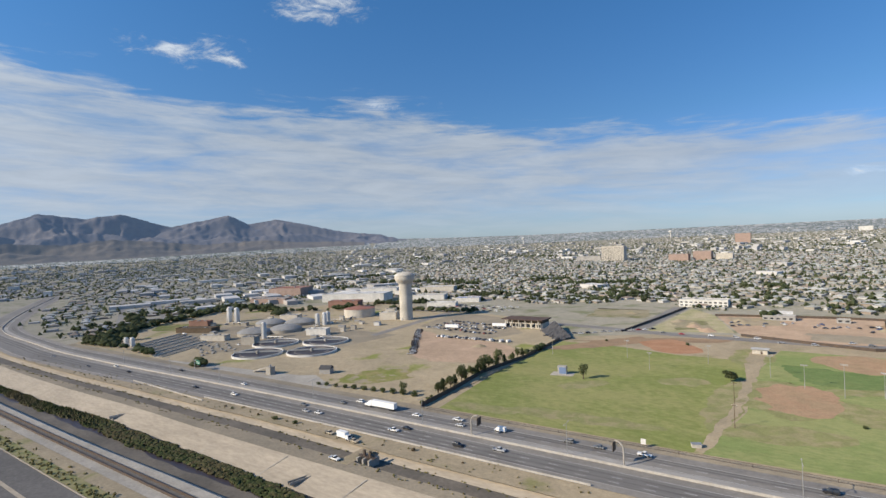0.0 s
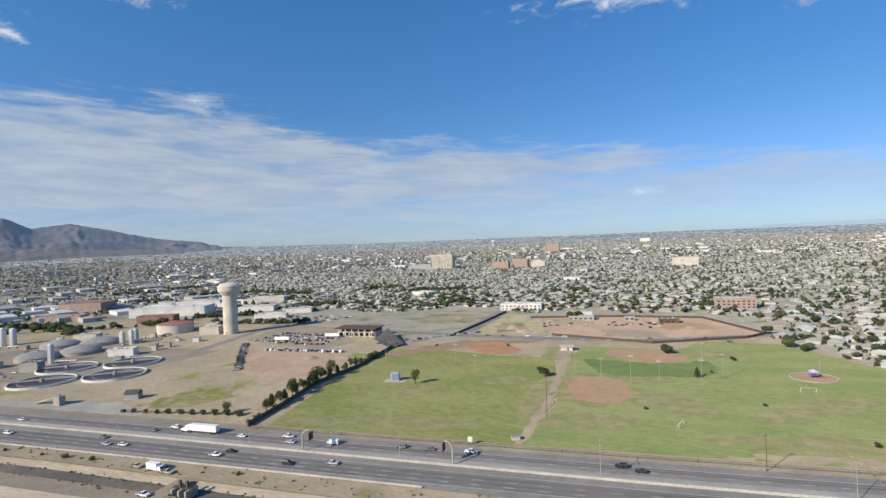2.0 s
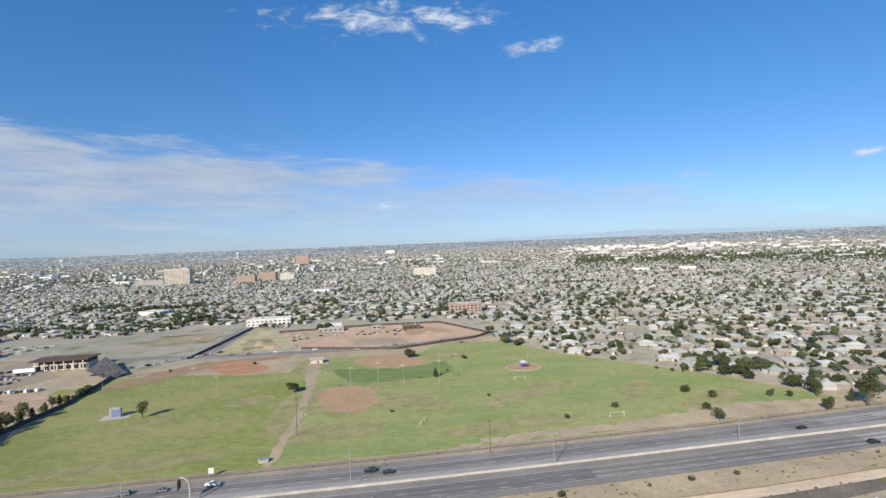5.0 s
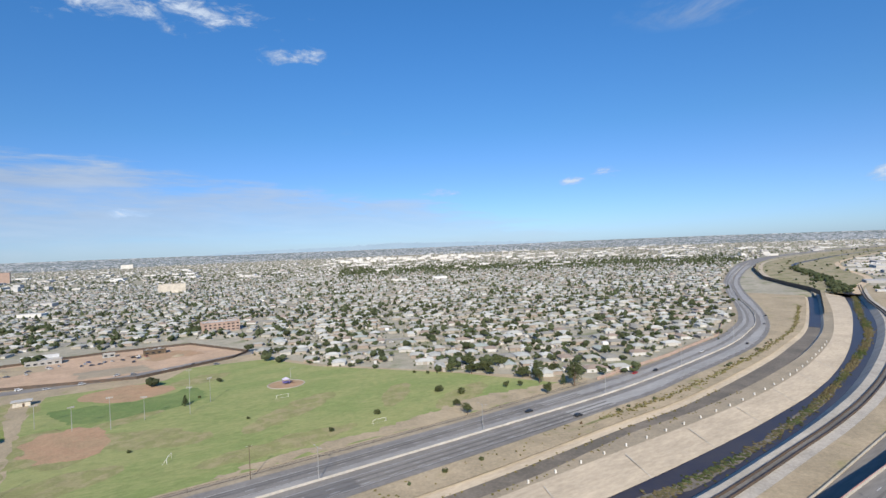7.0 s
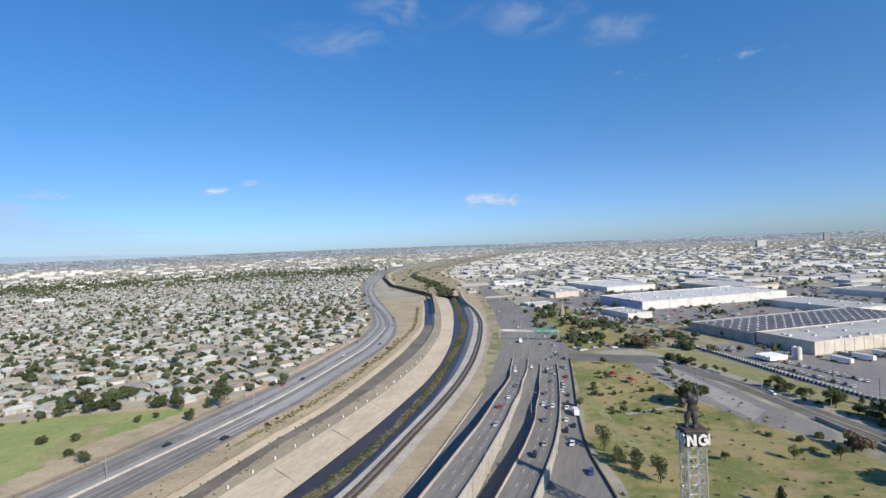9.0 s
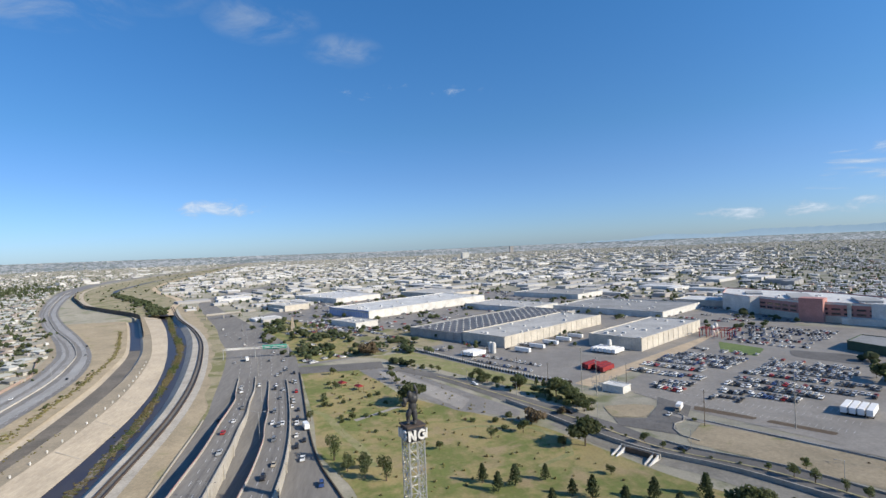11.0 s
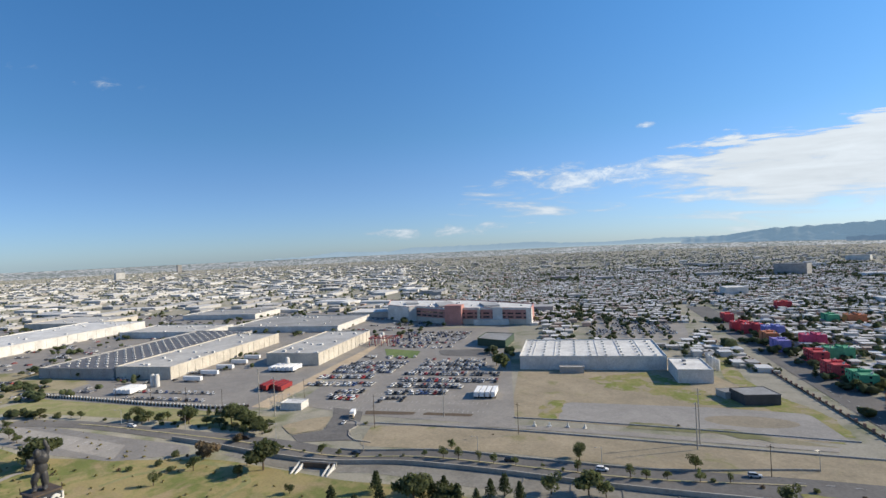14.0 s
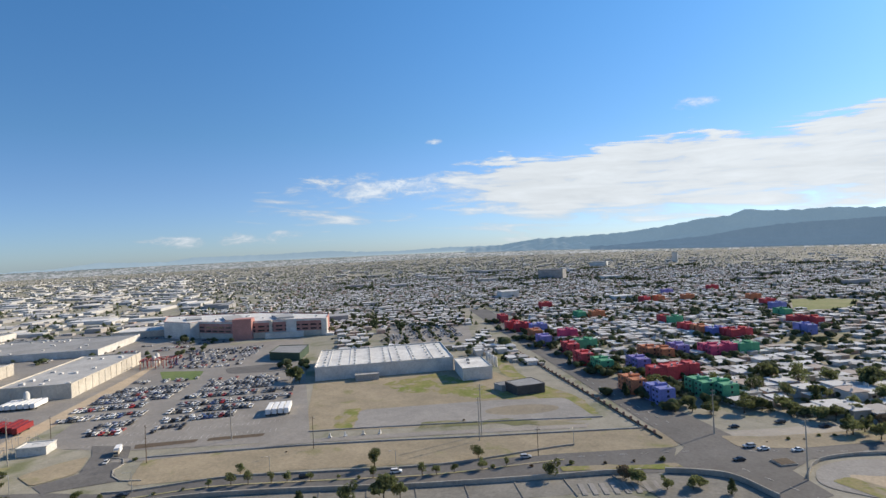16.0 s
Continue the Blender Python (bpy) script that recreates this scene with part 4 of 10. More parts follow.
def far_tree(mb, x, y, z, r, rnd, parts=3):
    if parts == 1:      # a mere tuft
        a = rnd.uniform(0, 1.5)
        ca, sa = math.cos(a), math.sin(a)
        mb.add([(x + (v.x * ca - v.y * sa) * r * rnd.uniform(0.6, 1.1), y + (v.x * sa + v.y * ca) * r * rnd.uniform(0.6, 1.1), z + v.z * r * rnd.uniform(1.0, 1.6)) for v in OCT_V], OCT_F)
        return
    if parts == 2:      # three leafy knobs
        for _ in range(3):
            q, cx, cy, cz = r * rnd.uniform(0.5, 0.85), x + rnd.uniform(-.6, .6) * r, y + rnd.uniform(-.6, .6) * r, z + rnd.uniform(0.3, 0.9) * r
            mb.add([(cx + v.x * q * rnd.uniform(0.7, 1.2), cy + v.y * q * rnd.uniform(0.7, 1.2), cz + v.z * q * rnd.uniform(0.7, 1.1)) for v in KNOB_V], KNOB_F)
        return
    for _ in range(parts):
        q = r * rnd.uniform(0.5, 0.8)
        clump(mb, x + rnd.uniform(-.6, .6) * r, y + rnd.uniform(-.6, .6) * r, z + rnd.uniform(0.0, 0.5) * r, q, q * rnd.uniform(1.2, 1.8), rnd)


near_houses = []
SOUTH_FREE = [[(150, 2), (140, -260), (60, -275), (-20, -250), (-60, -200), (-100, -90)],
              [(10, -235), (260, -90), (430, 40), (560, 100), (800, 150), (1000, 60), (1000, -260), (680, -420), (520, -470), (370, -460), (300, -370), (215, -412), (130, -380), (60, -330), (-70, -300), (-120, -200)],
              [(20, -240), (175, -450), (345, -690), (300, -710), (150, -490), (70, -372), (-20, -262)], [(205, -430), (300, -400), (350, -540), (225, -540)],
              [(-75, -845), (-158, -845), (-132, -738), (-64, -706)], [(-34, -496), (-86, -500), (-98, -556), (-50, -566)]]


def scatter_city():
    walls, roofs, boxes, white, trees = MB(), MB(), MB(), MB(), MB()

    def busy(x, y):
        return corridor(x, y) or any(inside(p, x, y) for p in FREE) or any(inside(p, x, y) for p in SOUTH_FREE)

    flat, street, walls_s = MB(), MB(), MB()
    e_ = random.Random(3)

    def block_quarter(az, r):
        """Whether a spot lies in the quarter of small block houses, which frays out at its borders."""
        return 133 + 7 * math.sin(r * 0.006) + e_.gauss(0, 3.5) < az < 215 and r < 1650 + e_.gauss(0, 110)
    # detached houses on a street grid, north bank
    ang = radians(-27)
    c, s = math.cos(ang), math.sin(ang)
    for j in range(-60, 120):
        for i in range(-130, 130):
            a = i * 15.5 + (8 if j % 4 > 1 else 0) + 5 * math.sin(j * 1.7)
            b = (j // 2) * 54 + (j % 2) * 22 + 10 * math.sin(a * 0.006)
            x, y = c * a - s * b, s * a + c * b
            r = math.hypot(x, y)
            az = math.degrees(math.atan2(x, y))
            if r > 2000 or r < 240 or not -72 < az < 70 or busy(x, y) or y < 230:
                continue
            if j % 2 == 0 and r < 1500:
                b2 = b + 38
                strip = [(a + p * 7.9, b2 + q * 4.0) for p, q in ((-1, -1), (1, -1), (1, 1), (-1, 1))]
                pts = [(c * p - s * q, s * p + c * q) for p, q in strip]
                if not any(busy(*p) or p[1] < 232 for p in pts):
                    street.add([(p[0], p[1], terrain(*p) + 0.12) for p in pts], [(0, 1, 2, 3)])
            if i % 11 == 0 or (az < -38 and rng.random() < 0.45):
                continue
            x, y = x + rng.uniform(-4.5, 4.5), y + rng.uniform(-6, 6)
            z = terrain(x, y)
            rot = ang + rng.choice((0, math.pi / 2)) + rng.uniform(-0.05, 0.05)
            lx, ly = rng.uniform(8.5, 15), rng.uniform(7, 10.5)
            if rng.random() < 0.93:
                if r < 545 or (r < 680 and 15 < az < 62):
                    near_houses.append((x, y, z, lx, ly, rot, rng.random(), True))
                else:
                    small_house(walls, roofs, x, y, z, lx, ly, rng.uniform(2.0, 2.5), rot, rng.random() < 0.75)
            for _ in range(rng.choice((2, 3, 3, 4, 5) if r < 1000 else (2, 2, 3, 3))):
                far_tree(trees, x + rng.uniform(-10, 10), y + rng.choice((-1, 1)) * rng.uniform(6, 15), z + 0.5, rng.choice((1.2, 1.6, 2.0, 2.5, 3.1, 4.1)) * rng.uniform(0.85, 1.15), rng, 3 if r < 560 else (2 if r < 860 else 1))
            if r < 1000:
                for _ in range(4):
                    far_tree(trees, x + rng.uniform(-11, 11), y + rng.uniform(-13, 13), z, rng.uniform(0.7, 1.6), rng, 1)
            if rng.random() < 0.3:
                boxes.box(x + rng.uniform(-9, 9), y + rng.uniform(-9, 9), z, rng.uniform(3, 5), rng.uniform(3, 5), 2.3, rot)
    # flat-roofed houses south of the avenue
    ang = radians(35)
    c, s = math.cos(ang), math.sin(ang)
    for j in range(-126, 86):
        for i in range(-180, 180):
            a = i * 9.6 + 4 * math.sin(j * 2.3)
            b = (j // 2) * 29 + (j % 2) * 11.5 + 8 * math.sin(i * 0.11 + j * 0.02)
            x, y = c * a - s * b, s * a + c * b
            r = math.hypot(x, y)
            az = math.degrees(math.atan2(x, y)) % 360
            if r > 1900 or r < 240 or not 118 < az < 215 or busy(x, y) or i % 17 == 0 or not block_quarter(az, r):
                continue
            z = terrain(x, y)
            x, y = x + rng.uniform(-1.5, 1.5), y + rng.uniform(-1.5, 1.5)
            if rng.random() < 0.86:
                if r < 430:
                    near_houses.append((x, y, z, 8.0, 9.5, ang + rng.choice((0, 1.57, 3.14)) + rng.uniform(-.06, .06), rng.random(), False))
                else:
                    small_house(walls_s, flat, x, y, z, rng.uniform(5.4, 9.3), rng.uniform(5.0, 8.6), rng.choice((2.0, 2.3, 2.5, 2.7, 3.8)), ang + rng.choice((0, 0, 0, 0.08, 1.57)), rng.random() < 0.12)
            if rng.random() < 0.62:
                if r > 620 and rng.random() < 0.6:
                    for _ in range(1):
                        far_tree(trees, x + rng.uniform(-12, 12), y + rng.uniform(-16, 16), z + 0.3, rng.uniform(1.6, 4.6), rng, 1)
                far_tree(trees, x + rng.uniform(-6, 6), y + rng.uniform(-14, 14), z + 0.5, rng.uniform(1.6, 4.0), rng, 3 if r < 700 else 2 if r < 900 else 1)
                far_tree(trees, x + rng.uniform(-9, 9), y + rng.uniform(-14, 14), z + 0.3, rng.uniform(1.2, 3.0), rng, 2 if r < 600 else 1)
    # the far city, thinning out with distance
    for _ in range(50000):
        az = rng.uniform(-80, 235)
        r = rng.uniform(700 ** 1.75, 4750 ** 1.75) ** (1 / 1.75)
        x, y = r * math.sin(radians(az)), r * math.cos(radians(az))
        a = az % 360
        if busy(x, y):
            continue
        north = az < 64
        if (north and -72 < az < 70 and r < 2000) or (118 < a < 215 and r < 1900 and block_quarter(a, r)):
            continue
        z, g = terrain(x, y), grain_at(x, y)
        rot = radians(-27 if north else 30) + rng.choice((0, math.pi / 2))
        if 66 < az < 128 and r < 3200:
            if rng.random() < 0.27:
                lx, ly, h = rng.uniform(18, 80), rng.uniform(14, 36), rng.uniform(3.5, 6)
                (white if rng.random() < 0.8 else boxes).box(x, y, z - 1, lx * g, ly * g, h * g + 1, rot)
            elif rng.random() < 0.8:
                boxes.box(x, y, z - 1, rng.uniform(6, 17) * g, rng.uniform(6, 13) * g, rng.uniform(2.2, 3.8) * g + 1, rot)
        else:
            big = rng.random()
            if big < 0.022:
                white.box(x, y, z - 1, rng.uniform(25, 70) * g, rng.uniform(20, 40) * g, rng.uniform(5, 8) * g + 1, rot)
            elif big < 0.030:
                boxes.box(x, y, z - 1, rng.uniform(14, 22) * g, rng.uniform(14, 30) * g, rng.uniform(7, 14) * g, rot)
            else:
                boxes.box(x, y, z - 1, rng.uniform(9, 17) * g, rng.uniform(8, 13) * g, rng.uniform(2.0, 3.2) * g + 1, rot)
        green = 2.6 if az <= 66 else 1.7 if az < 112 else 2.4
        for _ in range(int(green + rng.random())):
            far_tree(trees, x + rng.uniform(-25, 25), y + rng.uniform(-25, 25), z, rng.uniform(2.4, 5.0) * g, rng, 1)
    # larger halls and groves among the southern houses
    for q in range(70):
        az, r = e_.uniform(140, 212), e_.uniform(560, 1900)
        x, y = r * math.sin(radians(az)), r * math.cos(radians(az))
        if busy(x, y):
            continue
        z = terrain(x, y)
        if q % 2:
            white.box(x, y, z - 1, e_.uniform(24, 60), e_.uniform(14, 30), e_.uniform(6.5, 10), radians(35))
        for _ in range(26):
            far_tree(trees, x + e_.gauss(0, 26), y + e_.gauss(0, 20), z + 0.5, e_.uniform(3.0, 5.5), e_, 2)
    # groves and larger halls among the northern houses
    for q in range(90):
        az, r = e_.uniform(-60, 58), e_.uniform(800, 2900)
        x, y = r * math.sin(radians(az)), r * math.cos(radians(az))
        if busy(x, y):
            continue
        z = terrain(x, y)
        if q % 3 == 0:
            white.box(x, y, z - 1, e_.uniform(24, 60), e_.uniform(14, 30), e_.uniform(6, 9), radians(-27))
        for _ in range(22):
            far_tree(trees, x + e_.gauss(0, 34), y + e_.gauss(0, 16), z + 0.5, e_.uniform(3.2, 6.0), e_, 1)
    # tree belts and parks north-west
    for xa, ya, xb, yb, n, wide in ((-1170, 985, -930, 1100, 110, 16), (-1090, 920, -960, 975, 60, 12), (-850, 900, -700, 930, 70, 14), (-560, 574, -470, 612, 34, 7), (-640, 900, -560, 890, 40, 14), (-480, 960, -410, 1010, 50, 18),
                                    (-370, 915, -250, 950, 60, 16), (-90, 880, -50, 890, 24, 12), (-250, 745, -230, 760, 20, 10), (-450, 700, -430, 740, 24, 10), (-330, 700, -230, 690, 26, 5), (84, 688, 98, 682, 16, 5), (-690, 760, -560, 800, 50, 14)):
        for _ in range(n):
            q = e_.random()
            x, y = xa + (xb - xa) * q + e_.gauss(0, wide), ya + (yb - ya) * q + e_.gauss(0, wide)
            far_tree(trees, x, y, terrain(x, y), e_.uniform(2.8, 6.0), e_, 2)
    # sheds and depots north-west
    for _ in range(64):
        az, r = e_.uniform(-67, -40), e_.uniform(900, 2000)
        x, y = r * math.sin(radians(az)), r * math.cos(radians(az))
        if not busy(x, y):
            (white if e_.random() < 0.75 else boxes).box(x, y, terrain(x, y) - 1, e_.uniform(24, 80), e_.uniform(14, 30), e_.uniform(5, 8) + 1, radians(-27) + e_.choice((0, 0, 1.57)))
    # pale industrial belt north-east
    for _ in range(90):
        az, r = rng.uniform(20, 58), rng.uniform(2700, 3700)
        x, y = r * math.sin(radians(az)), r * math.cos(radians(az))
        g = grain_at(x, y)
        white.box(x, y, terrain(x, y) - 1, rng.uniform(25, 75) * g, rng.uniform(20, 40) * g, rng.uniform(6, 9) * g + 1, radians(-27))
    # wooded district
    for _ in range(3000):
        az, r = rng.uniform(22, 62), rng.gauss(2080, 190)
        x, y = r * math.sin(radians(az)), r * math.cos(radians(az))
        if not corridor(x, y):
            far_tree(trees, x, y, terrain(x, y), rng.uniform(4, 7), rng, 1)
    structure("distant_house_walls", walls, M["house_wall"], "stucco walls of many small houses", "houses", "stuff")
    structure("distant_house_roofs", roofs, M["house_roof"], "pale low roofs of many small houses", "roofs", "stuff")
    structure("distant_flat_roofs", flat, M["flat_roofs"], "pale flat roofs of many small houses", "roofs", "stuff")
    structure("distant_block_walls", walls_s, M["painted_wall"], "painted walls of many small block houses", "houses", "stuff")
    structure("streets", street, M["street"], "worn grey neighbourhood streets", "street", "stuff")
    structure("distant_buildings", boxes, M["city_box"], "low buildings of the wide city", "buildings", "stuff")
    structure("distant_warehouses", white, M["city_white"], "large white flat-roofed warehouses far off", "warehouses", "stuff")
    structure("distant_trees", trees, M["tree_far"], "dark green street trees among the houses", "trees", "stuff")


scatter_city()

# ---- kinds of things ----
E1, E2 = Vector((0.81, 0.586)), Vector((0.586, -0.81))      # street directions south of the avenue
ANG = math.atan2(0.586, 0.81)


def put(store, key, make, m, label="", group=""):
    """Builds a kind once and copies it from then on."""
    if key not in store:
        store[key] = make()
        ob = store[key]
        ob.matrix_basis = m
    else:
        ob = copy_thing(store[key], m)
    if label or group:
        tagged(ob, label, "", group)
    return ob


def at(x, y, z=0.0, rot=0.0, s=1.0):
    return pose(x, y, z, 0, 0, math.degrees(rot)) @ Matrix.Scale(s, 4)


KITS = {}


def leaf_cloud(rnd, blobs, per, size):
    """Leaf tufts spread over the skins of several blobs, with gaps."""
    mb = MB()
    for (bx, by, bz, br, bh) in blobs:
        for _ in range(per):
            d = Vector((rnd.gauss(0, 1), rnd.gauss(0, 1), rnd.gauss(0, 1) * 0.9 + 0.15)).normalized()
            k = rnd.uniform(0.62, 1.06)
            p = Vector((bx + d.x * br * k, by + d.y * br * k, bz + d.z * bh * k))
            u = Vector((rnd.uniform(-1, 1), rnd.uniform(-1, 1), rnd.uniform(-1, 1))).normalized()
            w = u.cross(d + Vector((0.01, 0.3, 0.2))).normalized()
            a = size * rnd.uniform(0.6, 1.3)
            mb.add([p - u * a, p + w * a * 0.7, p + u * a, p - w * a * 0.7 + d * a * 0.3], [(0, 1, 2), (0, 2, 3)])
    return mb


def make_tree(seed, h, spread, leaf="leaf", bare=0.3, per=70, label="leafy street tree with an uneven crown", cat="tree", name="tree"):
    def make():
        rnd = random.Random(seed)
        t = thing(name, label, cat)
        tr = MB()
        top = h * bare
        tr.cyl(0, 0, -0.2, top, h * 0.035, h * 0.024, 7)
        blobs = []
        for i in range(7):
            a = i * 2.4 + rnd.uniform(-.4, .4)
            q = spread * rnd.uniform(0.3, 0.62) * (0.25 if i == 0 else 1)
            z = top + (h - top) * rnd.uniform(0.22, 0.72)
            p = (q * math.cos(a), q * math.sin(a), z)
            tr.rod((0, 0, top * 0.9), p, h * 0.016, h * 0.006, 5)
            blobs.append((*p, spread * rnd.uniform(0.34, 0.55), (h - top) * rnd.uniform(0.2, 0.34)))
        part("trunk", tr, M["bark"], t)
        part("crown", leaf_cloud(rnd, blobs, int(per * 1.6), spread * 0.10), M[leaf], t)
        return t
    return make


def make_pine(seed, h, spread):
    def make():
        rnd = random.Random(seed)
        t = thing("pine_tree", "dark green pine with a ragged conical crown", "tree")
        part("trunk", MB().cyl(0, 0, -0.2, h * 0.9, h * 0.03, h * 0.006, 7), M["bark"], t)
        blobs = []
        for i in range(11):
            k = i / 10
            r = spread * (0.95 - 0.62 * k ** 1.6) * rnd.uniform(0.55, 0.8)
            a = i * 2.4
            q = spread * 0.34 * (1 - k)
            blobs.append((q * math.cos(a), q * math.sin(a), h * (0.22 + 0.68 * k), r, h * 0.11))
        part("crown", leaf_cloud(rnd, blobs, 80, spread * 0.11), M["leaf_dark"], t)
        return t
    return make


def make_bush(seed, leaf="leaf"):
    def make():
        rnd = random.Random(seed)
        t = thing("bush", "low rounded dry-land bush" if leaf == "leaf" else "bare brown twiggy bush", "bush")
        part("stem", MB().cyl(0, 0, -0.1, 0.6, 0.08, 0.05, 5), M["bark"], t)
        part("foliage", leaf_cloud(rnd, [(rnd.uniform(-.5, .5), rnd.uniform(-.5, .5), rnd.uniform(0.6, 0.9), rnd.uniform(0.6, 0.9), 0.65) for _ in range(4)], 60, 0.2), M[leaf], t)
        return t
    return make


more_trees = MB()


def tree(x, y, s=1.0, kind="round", rot=None, z=0.0):
    r = rng.uniform(0, 6.28) if rot is None else rot
    i = rng.randrange(3)
    if math.hypot(x, y) > 400 and kind not in ("bush", "twig", "brown"):      # too far off to pick apart
        far_tree(more_trees, x, y, z, s * (3.0 if kind != "wide" else 4.4), rng, 5)
        return None
    table = {"round": lambda: make_tree(10 + i, 6.0, 3.2), "tall": lambda: make_tree(20 + i, 8.0, 2.6, bare=0.22), "pine": lambda: make_pine(30 + i, 7.4, 2.9),
             "bush": lambda: make_bush(40 + i), "twig": lambda: make_bush(50 + i, "leaf_brown"),
             "wide": lambda: make_tree(60 + i, 7.0, 5.0, per=110, label="broad spreading tree with a dense crown"),
             "brown": lambda: make_tree(70 + i, 6.0, 5.0, "leaf_brown", 0.15, 90, "bare brownish wide tree beside the road")}
    return put(KITS, (kind, i), table[kind](), at(x, y, z, r, s))


CAR_PAINT = {"white": (0.72, 0.72, 0.71), "silver": (0.42, 0.43, 0.44), "grey": (0.16, 0.165, 0.17), "black": (0.022, 0.022, 0.025), "red": (0.36, 0.03, 0.028), "blue": (0.04, 0.075, 0.20),
             "tan": (0.42, 0.36, 0.27)}
for key, c in CAR_PAINT.items():
    M["car_" + key] = mat("car_paint_" + key, c, tuple(v * 0.85 for v in c), 0.5, 3.0, 0.32, spec=0.5)
M["cargo_white"] = mat("white_trailer_skin", (0.78, 0.78, 0.76), (0.66, 0.66, 0.64), 0.4, 2.0, 0.5)
M["cargo_red"] = mat("red_container_steel", (0.27, 0.03, 0.032), (0.19, 0.025, 0.025), 0.4, 2.0, 0.6)


def hull(profile, w, inset):
    """A side profile drawn across the width, narrower towards the top."""
    mb = MB()
    n = len(profile)
    zmin, zmax = min(p[1] for p in profile), max(p[1] for p in profile)
    vs = []
    for sgn in (-1, 1):
        for x, z in profile:
            k = w / 2 - inset * (z - zmin) / max(0.01, zmax - zmin)
            vs.append((x, sgn * k, z))
    fs = [tuple(range(n - 1, -1, -1))[::-1], tuple(range(2 * n - 1, n - 1, -1))] + [(i, n + i, n + (i + 1) % n, (i + 1) % n) for i in range(n)]
    return mb.add(vs, fs)


def wheel_mesh():
    if "wheel" not in KITS:
        KITS["wheel"] = MB().rod((0, -0.11, 0), (0, 0.11, 0), 0.34, seg=10).mesh("wheel", M["tyre"])
    return KITS["wheel"]


def add_wheels(t, xs, w, r=1.0):
    for x in xs:
        for s in (-1, 1):
            o = part("wheel", wheel_mesh(), None, t)
            o.matrix_basis = at(x, s * (w / 2 - 0.1), 0.34 * r, 0, r)


def add_undercarriage(t, xs, w, r=1.0):
    """Floor pan with the four wheels, as one part."""
    mb = MB().box(0, 0, 0.22, 3.6, w * 0.8, 0.2, bottom=True)
    for x in xs:
        for s in (-1, 1):
            mb.rod((x, s * (w / 2 - 0.22), 0.34 * r), (x, s * (w / 2), 0.34 * r), 0.34 * r, seg=10)
    part("undercarriage", mb, M["tyre"], t)


